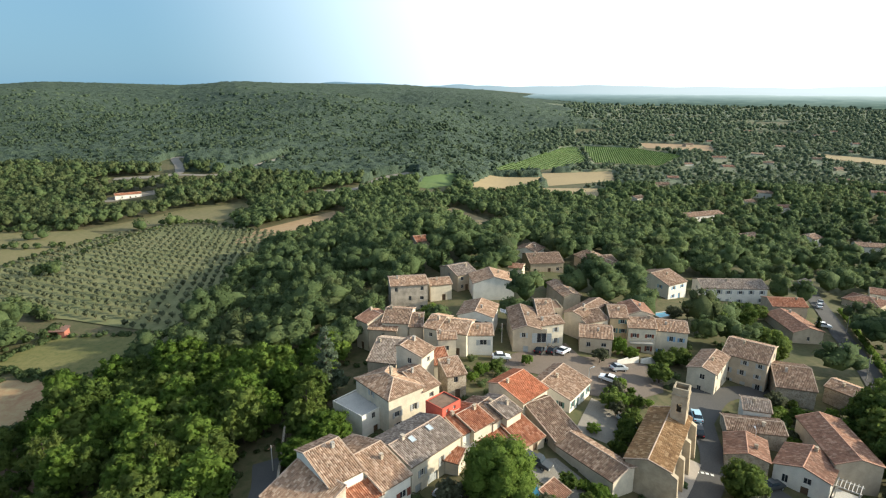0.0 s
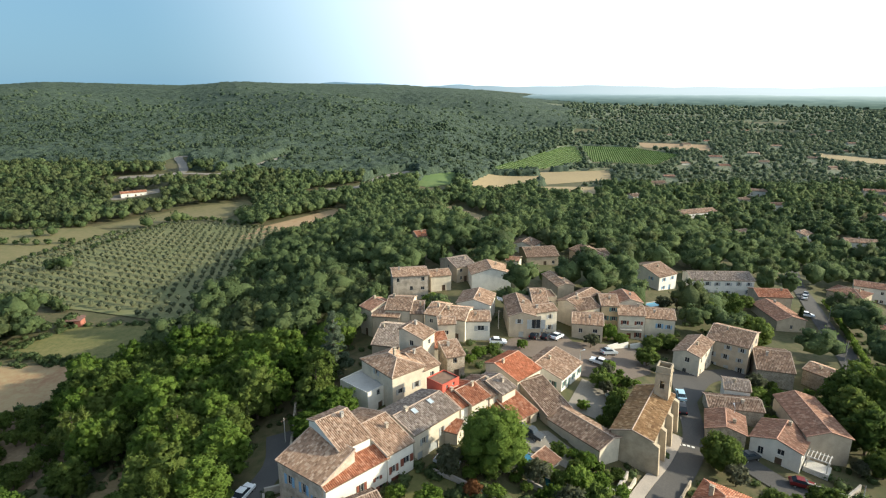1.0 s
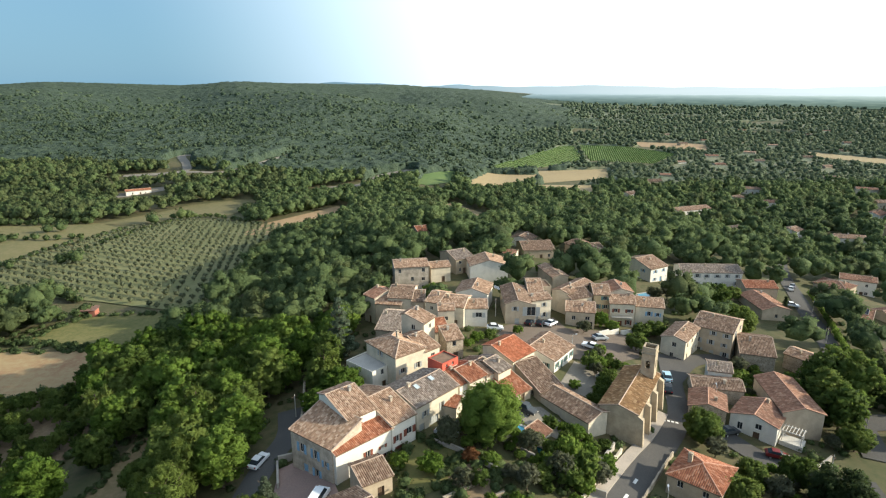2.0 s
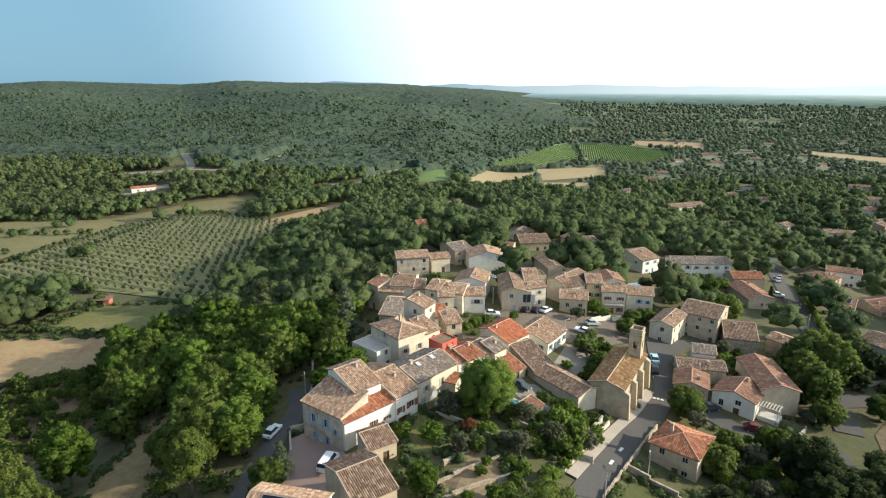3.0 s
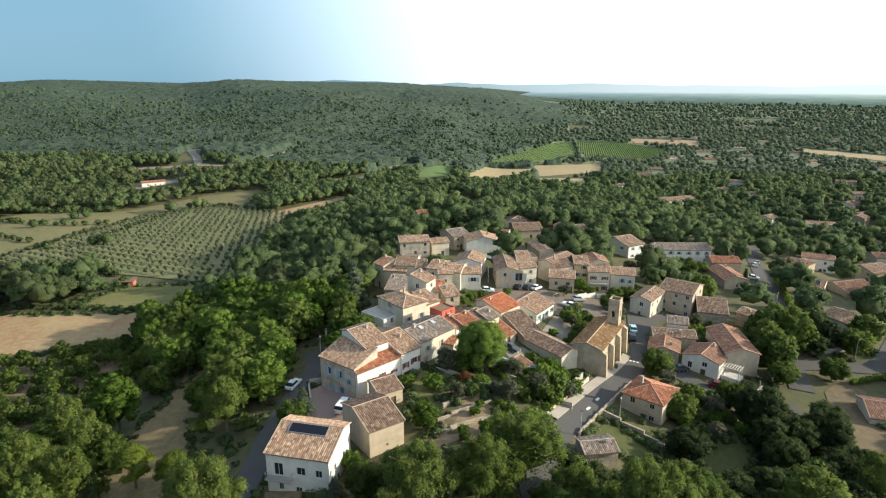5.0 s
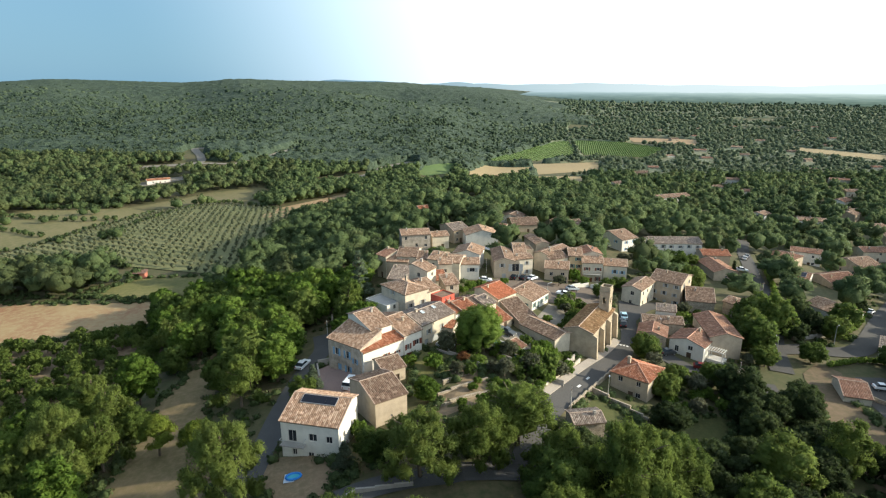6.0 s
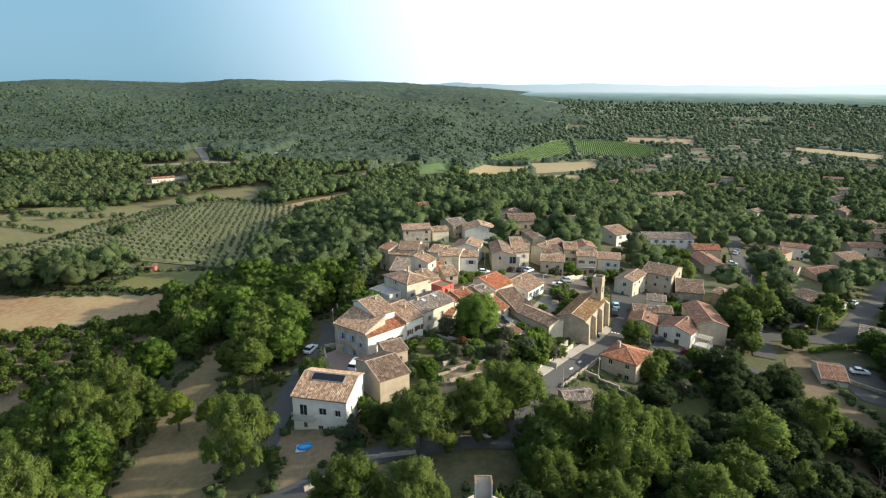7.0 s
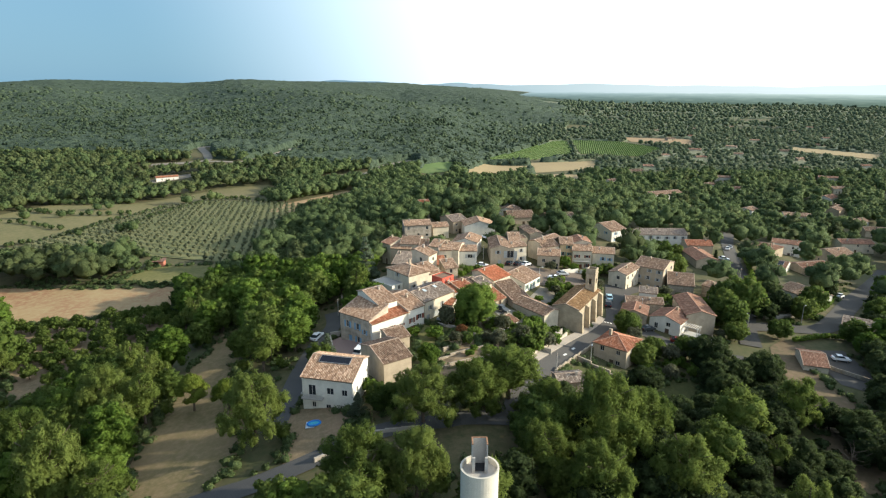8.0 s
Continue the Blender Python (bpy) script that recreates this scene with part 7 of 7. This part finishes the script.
def on_roof(x0, y0, w, l, rows, cols, name, material, label, category, ze, p0, p1, pitch=0.30, lift=0.32):
    """Panels laid on the front slope of the house whose eave runs p0 to p1."""
    u = (Vector((*p1, 0)) - Vector((*p0, 0))).normalized()
    ang = math.degrees(math.atan2(u.y, u.x))
    root = thing(name, pose(*p0, ze + lift, 0, 0, ang) @ pose(0, 0, 0, math.degrees(math.atan(pitch)), 0, 0), label, category)
    for i in range(cols):
        for j in range(rows):
            b = Build()
            b.box(x0 + i * (w + 0.03), y0 + j * (l + 0.03), 0, x0 + i * (w + 0.03) + w, y0 + j * (l + 0.03) + l, 0.05)
            b.make("panel" if name == "solar_panels" else "pane", [material], root)
    f = Build()
    X1, Y1 = x0 + cols * (w + 0.03), y0 + rows * (l + 0.03)
    for q in ((x0 - 0.06, y0 - 0.06, X1 + 0.03, y0), (x0 - 0.06, Y1 - 0.03, X1 + 0.03, Y1 + 0.03), (x0 - 0.06, y0, x0, Y1), (X1 - 0.03, y0, X1 + 0.03, Y1)):
        f.box(q[0], q[1], -0.14, q[2], q[3], 0.07)
    f.make("frame", [M_ALU], root)


on_roof(1.9, 4.1, 1.0, 1.75, 1, 6, "solar_panels", M_SOLAR, "dark solar panels on a tan tiled roof", "solar panels", 17.4, (-26.8, 37.0), (-16.9, 34.8))
on_roof(0.9, 2.2, 1.0, 1.4, 2, 3, "solar_panels", M_SOLAR, "dark solar panels on a white garage roof", "solar panels", 1.5, (128.5, 156.9), (132.6, 153.5))
on_roof(3.6, 8.0, 1.0, 1.3, 1, 2, "solar_panels", M_SOLAR, "dark solar panels on an old roof", "solar panels", 17.8, (22.4, 125.4), (22.4, 138.9))
M_SKYGLASS = plain("skylight_glass", (0.45, 0.50, 0.52), 0.15)
on_roof(3.2, 3.2, 0.8, 1.0, 1, 1, "skylight", M_SKYGLASS, "pale skylight in a grey tiled roof", "skylight", 18.0, (-4.6, 74.7), (2.8, 82.7))
on_roof(7.2, 3.4, 0.8, 1.0, 1, 1, "skylight", M_SKYGLASS, "pale skylight in a grey tiled roof", "skylight", 18.0, (-4.6, 74.7), (2.8, 82.7))


# ---- walls, fences, pools, poles ----
def low_wall(pts, h, t, material, label, top=0.0):
    """A garden wall along a line of corners, stepped with the ground."""
    root = thing("garden_wall", pose(*pts[0], ground(*pts[0])), label, "wall")
    for (xa, ya), (xb, yb) in zip(pts, pts[1:]):
        L = math.hypot(xb - xa, yb - ya)
        n = max(1, int(L / 2.5))
        ux, uy = (xb - xa) / L, (yb - ya) / L
        b = Build()
        for k in range(n):
            s, e = L * k / n, L * (k + 1) / n
            c = [(xa + ux * q - uy * w, ya + uy * q + ux * w) for q, w in ((s, -t / 2), (e, -t / 2), (e, t / 2), (s, t / 2))]
            zl = min(ground(*q) for q in c) - 0.4
            zh = max(ground(*q) for q in c) + h
            ox, oy, oz = pts[0][0], pts[0][1], ground(*pts[0])
            lo, hi = [(q[0] - ox, q[1] - oy, zl - oz) for q in c], [(q[0] - ox, q[1] - oy, zh - oz) for q in c]
            b.face(hi)
            for i in range(4):
                j = (i + 1) % 4
                b.face([lo[i], lo[j], hi[j], hi[i]])
        b.make("wall_run", [material], root)


STONEW, GREYW = WALLS["stone"], WALLS["grey"]
for pts, h, t, m, lb in (
    ([(-27.5, 69.5), (-23.8, 71.0), (-16.8, 64.0)], 1.1, 0.35, GREYW, "low grey rendered wall round the courtyard"),
    ([(-27.5, 69.0), (-25.8, 63.0)], 1.0, 0.35, GREYW, "low grey wall along the lane"),
    ([(-29.0, 96.0), (-27.0, 86.0), (-25.8, 79.0)], 1.8, 0.4, STONEW, "rubble stone wall along the lane"),
    ([(-1.5, 72.0), (4.0, 68.0), (8.5, 64.0)], 0.8, 0.35, GREYW, "low rendered garden wall"),
    ([(20.5, 72.5), (26.5, 70.0), (30.5, 76.0)], 1.0, 0.3, GREYW, "pale garden wall beside the church"),
    ([(13.0, 70.0), (19.0, 64.5), (25.0, 61.0)], 0.9, 0.3, GREYW, "long low garden wall"),
    ([(19.4, 57.4), (25.9, 67.0), (31.6, 75.2)], 0.6, 0.35, WALLS["cream"], "low cream wall along the street"),
    ([(24.2, 51.9), (31.2, 62.2), (38.2, 72.4), (41.6, 77.0)], 0.7, 0.3, STONEW, "low stone wall along the street"),
    ([(31.2, 61.6), (33.8, 58.6), (37.2, 55.2), (41.0, 51.2)], 1.0, 0.35, STONEW, "stone retaining wall below the red-roofed villa"),
    ([(0.0, 57.0), (3.5, 59.5), (6.5, 61.5)], 0.6, 0.4, STONEW, "dry stone terrace wall"),
    ([(-1.0, 52.5), (4.0, 55.5), (9.0, 58.5)], 0.6, 0.4, STONEW, "dry stone terrace wall"),
    ([(-1.5, 48.0), (4.0, 51.0), (10.5, 54.0)], 0.6, 0.4, STONEW, "dry stone terrace wall"),
    ([(-13.5, 36.5), (-8.0, 37.5), (-4.0, 42.0)], 0.9, 0.4, STONEW, "crumbling stone wall below the barn"),
    ([(40.0, 124.0), (46.0, 127.0)], 1.1, 0.3, WALLS["white"], "white wall beside the square"),
    ([(46.5, 126.8), (52.0, 128.5)], 1.1, 0.3, WALLS["white"], "white wall with a dark gate"),
    ([(92.5, 73.5), (96.0, 67.0), (104.0, 58.0)], 1.0, 0.3, STONEW, "stone wall along the gravel driveway"),
    ([(90.0, 97.5), (88.5, 105.0)], 1.0, 0.3, GREYW, "grey wall along the road"),
    ([(62.5, 79.0), (67.5, 75.8), (72.0, 79.0)], 1.4, 0.3, GREYW, "grey terrace wall with a gate"),
    ([(-21.0, 19.0), (-13.0, 25.5), (-4.5, 26.5)], 0.7, 0.35, GREYW, "low pale kerb wall along the road"),
    ([(100.0, 101.0), (112.0, 104.5)], 1.1, 0.3, GREYW, "grey garden wall"),
):
    low_wall(pts, h, t, m, lb)


def hedge(pts, w, h, label, seed):
    """A clipped hedge: leafy lumps in a row."""
    c = spline(pts, 0.9)
    rs = random.Random(seed)
    bl = [(x + rs.uniform(-0.15, 0.15), y + rs.uniform(-0.15, 0.15), ground(x, y) + h * 0.5, w * rs.uniform(0.5, 0.65), h * rs.uniform(0.5, 0.62)) for x, y in c]
    me = crown_mesh("hedge", seed, bl, len(bl) * 24, 0.4, LEAF["lush"])
    tagged(new("hedge", me), label, "hedge")


hedge([(128, 178), (117, 150), (105, 122), (96, 108)], 1.6, 1.8, "clipped green hedge along the road", 3)
hedge([(112, 104), (122, 112), (134, 126)], 1.4, 1.6, "green hedge before a bungalow", 4)
hedge([(96, 84), (108, 87), (122, 82)], 1.4, 1.5, "dark green hedge round a garden", 5)

M_WATER = plain("pool_water", (0.10, 0.42, 0.55), 0.05)
M_WATER_D = plain("dark_pool_water", (0.03, 0.12, 0.13), 0.05)


def pool(x, y, ang, L, W, water, label):
    z = max(ground(x, y), ground(x + L / 2, y), ground(x, y + W / 2)) + 0.15
    root = thing("swimming_pool", pose(x, y, z, 0, 0, ang), label, "pool")
    b = Build()
    for q in ((-L / 2 - 0.5, -W / 2 - 0.5, L / 2 + 0.5, -W / 2), (-L / 2 - 0.5, W / 2, L / 2 + 0.5, W / 2 + 0.5), (-L / 2 - 0.5, -W / 2, -L / 2, W / 2), (L / 2, -W / 2, L / 2 + 0.5, W / 2)):
        b.box(q[0], q[1], -0.8, q[2], q[3], 0.12)
    b.make("coping", [M_CONCRETE], root)
    s = Build()
    s.box(-L / 2, -W / 2, -0.6, L / 2, W / 2, 0.02)
    s.make("water", [water], root)


pool(12.6, 76.8, -38, 5.0, 2.6, M_WATER, "blue swimming pool beside the big pine")
pool(17.0, 69.8, -40, 6.0, 2.6, M_WATER_D, "dark covered pool below the pool house")
pool(150.0, 172.0, 10, 8.0, 4.0, M_WATER, "turquoise pool in a villa garden")
pool(64.0, 161.0, 20, 4.0, 3.0, M_WATER, "small blue pool in a garden")


def paddling_pool(x, y):
    root = thing("paddling_pool", pose(x, y, ground(x, y) + 0.12, 0, 0, 20), "blue oval paddling pool on a white groundsheet", "pool")
    b = Build()
    b.face([(-1.7, -0.9, 0), (1.5, -1.2, 0), (1.8, 0.8, 0), (-1.2, 1.2, 0)])
    b.face([(-1.7, -0.9, 0.02), (1.5, -1.2, 0.02), (1.8, 0.8, 0.02), (-1.2, 1.2, 0.02)])
    b.make("groundsheet", [plain("white_sheet", (0.55, 0.62, 0.70), 0.6)], root)
    t = Build()
    for k in range(20):
        a0, a1 = 2 * math.pi * k / 20, 2 * math.pi * (k + 1) / 20
        for i in range(6):
            q0, q1 = 2 * math.pi * i / 6, 2 * math.pi * (i + 1) / 6
            pt = [((1.15 + 0.2 * math.cos(q)) * math.cos(a), (0.75 + 0.2 * math.cos(q)) * math.sin(a), 0.22 + 0.2 * math.sin(q)) for a, q in ((a0, q0), (a1, q0), (a1, q1), (a0, q1))]
            t.face(pt)
    t.make("rim", [plain("blue_plastic", (0.04, 0.22, 0.62), 0.4)], root)
    w = Build()
    w.face([(1.1 * math.cos(2 * math.pi * k / 20), 0.7 * math.sin(2 * math.pi * k / 20), 0.2) for k in range(20)])
    w.make("water", [M_WATER], root)


paddling_pool(-23.5, 30.7)


def pole(x, y, h, lamp, label):
    root = thing("street_lamp" if lamp else "utility_pole", pose(x, y, ground(x, y), 0, 0, random.Random(int(x * 7)).uniform(0, 90)), label, "street lamp" if lamp else "pole")
    b = Build()
    seg = 8
    for k in range(seg):
        a, c = 2 * math.pi * k / seg, 2 * math.pi * (k + 1) / seg
        b.face([(0.11 * math.cos(a), 0.11 * math.sin(a), -0.3), (0.11 * math.cos(c), 0.11 * math.sin(c), -0.3), (0.07 * math.cos(c), 0.07 * math.sin(c), h), (0.07 * math.cos(a), 0.07 * math.sin(a), h)])
    b.make("post", [M_CONCRETE if not lamp else M_ALU], root)
    arm = Build()
    if lamp:
        arm.box(-0.03, -0.03, h - 0.1, 1.1, 0.03, h - 0.03)
        arm.make("arm", [M_ALU], root)
        hd = Build()
        hd.box(0.9, -0.12, h - 0.14, 1.5, 0.12, h)
        hd.make("lamp_head", [M_ALU], root)
    else:
        arm.box(-0.7, -0.05, h - 0.5, 0.7, 0.05, h - 0.38)
        arm.make("crossarm", [M_SHUT["wood"]], root)


for x, y, h, lamp in ((67.5, 72.5, 6.0, False), (85.0, 88.5, 5.5, True), (57.5, 95.5, 5.0, True), (34.0, 60.0, 4.5, True), (30.0, 110.0, 5.0, True), (103, 130, 7.0, False), (-28.0, 84.0, 5.0, False), (24.5, 52.0, 5.0, False), (105.0, 96.5, 6.0, True), (14, 130.0, 5.0, False), (118, 160, 7.0, False)):
    pole(x, y, h, lamp, "grey metal street lamp at the roadside" if lamp else "concrete utility pole beside the road")


def balcony(p0, p1, along, z, w, label):
    """A slab with a rail, on the front wall of the house whose eave runs p0 to p1."""
    u = (Vector((*p1, 0)) - Vector((*p0, 0))).normalized()
    root = thing("balcony", pose(*p0, z, 0, 0, math.degrees(math.atan2(u.y, u.x))), label, "balcony")
    b = Build()
    b.box(along, -1.2, -0.18, along + w, -0.01, 0)
    b.make("slab", [M_CONCRETE], root)
    r = Build()
    r.box(along, -1.2, 0.92, along + w, -1.14, 1.0)
    r.box(along, -1.14, 0.92, along + 0.06, -0.01, 1.0)
    r.box(along + w - 0.06, -1.14, 0.92, along + w, -0.01, 1.0)
    r.make("handrail", [M_ALU], root)
    for k in range(int(w / 0.14) + 1):
        q = Build()
        q.box(along + k * 0.14, -1.185, 0, along + k * 0.14 + 0.025, -1.16, 0.92)
        q.make("baluster", [M_ALU], root)


balcony((-26.8, 37.0), (-16.9, 34.8), 0.2, 13.6, 4.2, "balcony with metal railing on the white house")
balcony((45.5, 134.2), (52.0, 133.4), 0.4, 11.0, 5.4, "long balcony with metal railing")
balcony((3.2, 84.5), (5.5, 86.5), 0.1, 14.6, 2.0, "small white balcony over the yard")


def shed(x, y):
    root = thing("garden_shed", pose(x, y, ground(x, y), 0, 0, 8), "small red shed with a rusty roof in the meadow", "shed")
    red, rust = plain("red_brick_paint", (0.34, 0.13, 0.09), 0.9, 0.0, 0.25), plain("rusty_sheet", (0.19, 0.11, 0.085), 0.8, 0.0, 0.3)
    for q in ((0, 0, 0.2, 3.2), (4.6, 0, 4.8, 3.2), (0.2, 3.0, 4.6, 3.2), (2.9, 0, 4.6, 0.2)):
        b = Build()
        b.box(q[0], q[1], -0.3, q[2], q[3], 2.3)
        b.make("wall", [red], root)
    r = Build()
    for k in range(26):
        xa = -0.3 + k * 0.21
        za = 0.05 if k % 2 else 0.0
        r.face([(xa, -0.4, 2.3 + za), (xa + 0.21, -0.4, 2.35 - za), (xa + 0.21, 3.5, 2.75 - za), (xa, 3.5, 2.7 + za)])
    r.box(-0.3, -0.4, 2.22, 5.1, 3.5, 2.29)
    r.make("roof", [rust], root)


shed(-114.0, 157.0)


def polytunnel(x, y, ang, L, r):
    root = thing("polytunnel", pose(x, y, ground(x, y), 0, 0, ang), "long blue-green polytunnel at the field edge", "greenhouse")
    b = Build()
    for k in range(10):
        a, c = math.pi * k / 10, math.pi * (k + 1) / 10
        b.face([(0, r * math.cos(a), r * math.sin(a)), (L, r * math.cos(a), r * math.sin(a)), (L, r * math.cos(c), r * math.sin(c)), (0, r * math.cos(c), r * math.sin(c))])
    for x0 in (0, L):
        b.face([(x0, r * math.cos(math.pi * k / 10), r * math.sin(math.pi * k / 10)) for k in range(11)])
    b.make("cover", [plain("green_film", (0.16, 0.27, 0.25), 0.5)], root)
    for k in range(6):
        h = Build()
        for i in range(10):
            a, c = math.pi * i / 10, math.pi * (i + 1) / 10
            h.face([(L * k / 5 - 0.05, (r + 0.05) * math.cos(a), (r + 0.05) * math.sin(a)), (L * k / 5 + 0.05, (r + 0.05) * math.cos(a), (r + 0.05) * math.sin(a)), (L * k / 5 + 0.05, (r + 0.05) * math.cos(c), (r + 0.05) * math.sin(c)), (L * k / 5 - 0.05, (r + 0.05) * math.cos(c), (r + 0.05) * math.sin(c))])
        h.make("hoop", [M_ALU], root)


polytunnel(-62, 392, 12, 24, 2.6)

# street markings
M_PAINTED = plain("white_road_paint", (0.62, 0.61, 0.58), 0.8)
for k, (x, y, a, l, w) in enumerate([(44.2, 88.5, -10, 0.55, 0.5), (45.1, 88.5, -10, 0.55, 0.5), (45.9, 88.4, -10, 0.55, 0.5), (46.7, 88.2, -10, 0.55, 0.5), (50.4, 89.5, -10, 0.55, 0.5), (28.6, 62.6, 55, 1.6, 0.5), (31.6, 67.2, 55, 1.6, 0.5), (98.0, 93.6, -4, 3.0, 0.3), (88.2, 96.5, 60, 0.4, 2.2)]):
    b = Build()
    ca, sa = math.cos(radians(a)), math.sin(radians(a))
    pts = [(x + ca * i * l / 2 - sa * j * w / 2, y + sa * i * l / 2 + ca * j * w / 2) for i, j in ((-1, -1), (1, -1), (1, 1), (-1, 1))]
    b.face([(*q, ground(*q) + 0.22) for q in pts])
    tagged(b.make("road_marking", M_PAINTED), "worn white road marking on asphalt", "road marking", kind="structure")


# ---- pergola and roof terrace beside the white house ----
def pergola(x, y, turn, L, W, H):
    root = thing("pergola", pose(x, y, ground(x, y), 0, 0, turn), "white painted pergola over a house terrace", "pergola")
    white = M_FRAME
    d = Build()
    d.box(-0.3, -0.3, -0.6, L + 0.3, W + 0.3, 0.9)
    d.make("deck", [white], root, "raised white terrace base")
    for px in (0.0, L - 0.16):
        for py in (0.0, W - 0.16):
            p = Build()
            p.box(px, py, 0.9, px + 0.16, py + 0.16, H)
            p.make("post", [white], root)
    for py in (0.0, W - 0.14):
        p = Build()
        p.box(-0.25, py, H, L + 0.25, py + 0.14, H + 0.18)
        p.make("beam", [white], root)
    n = int(L / 0.55)
    for k in range(n + 1):
        p = Build()
        p.box(L * k / n - 0.05, -0.3, H + 0.18, L * k / n + 0.05, W + 0.3, H + 0.32)
        p.make("slat", [white], root)


pergola(65.6, 84.4, -42, 3.4, 2.4, 2.9)


# ---- television aerials ----
def aerial(x, y, z, turn):
    root = thing("tv_aerial", pose(x, y, z, 0, 0, turn), "thin metal television aerial on a roof", "aerial")
    m = Build()
    m.box(-0.025, -0.025, -0.4, 0.025, 0.025, 1.9)
    m.make("mast", [M_ALU], root)
    m = Build()
    m.box(-0.6, -0.015, 1.75, 0.6, 0.015, 1.79)
    for k in range(6):
        m.box(-0.55 + k * 0.22, -0.28, 1.76, -0.535 + k * 0.22, 0.28, 1.78)
    m.make("antenna", [M_ALU], root)
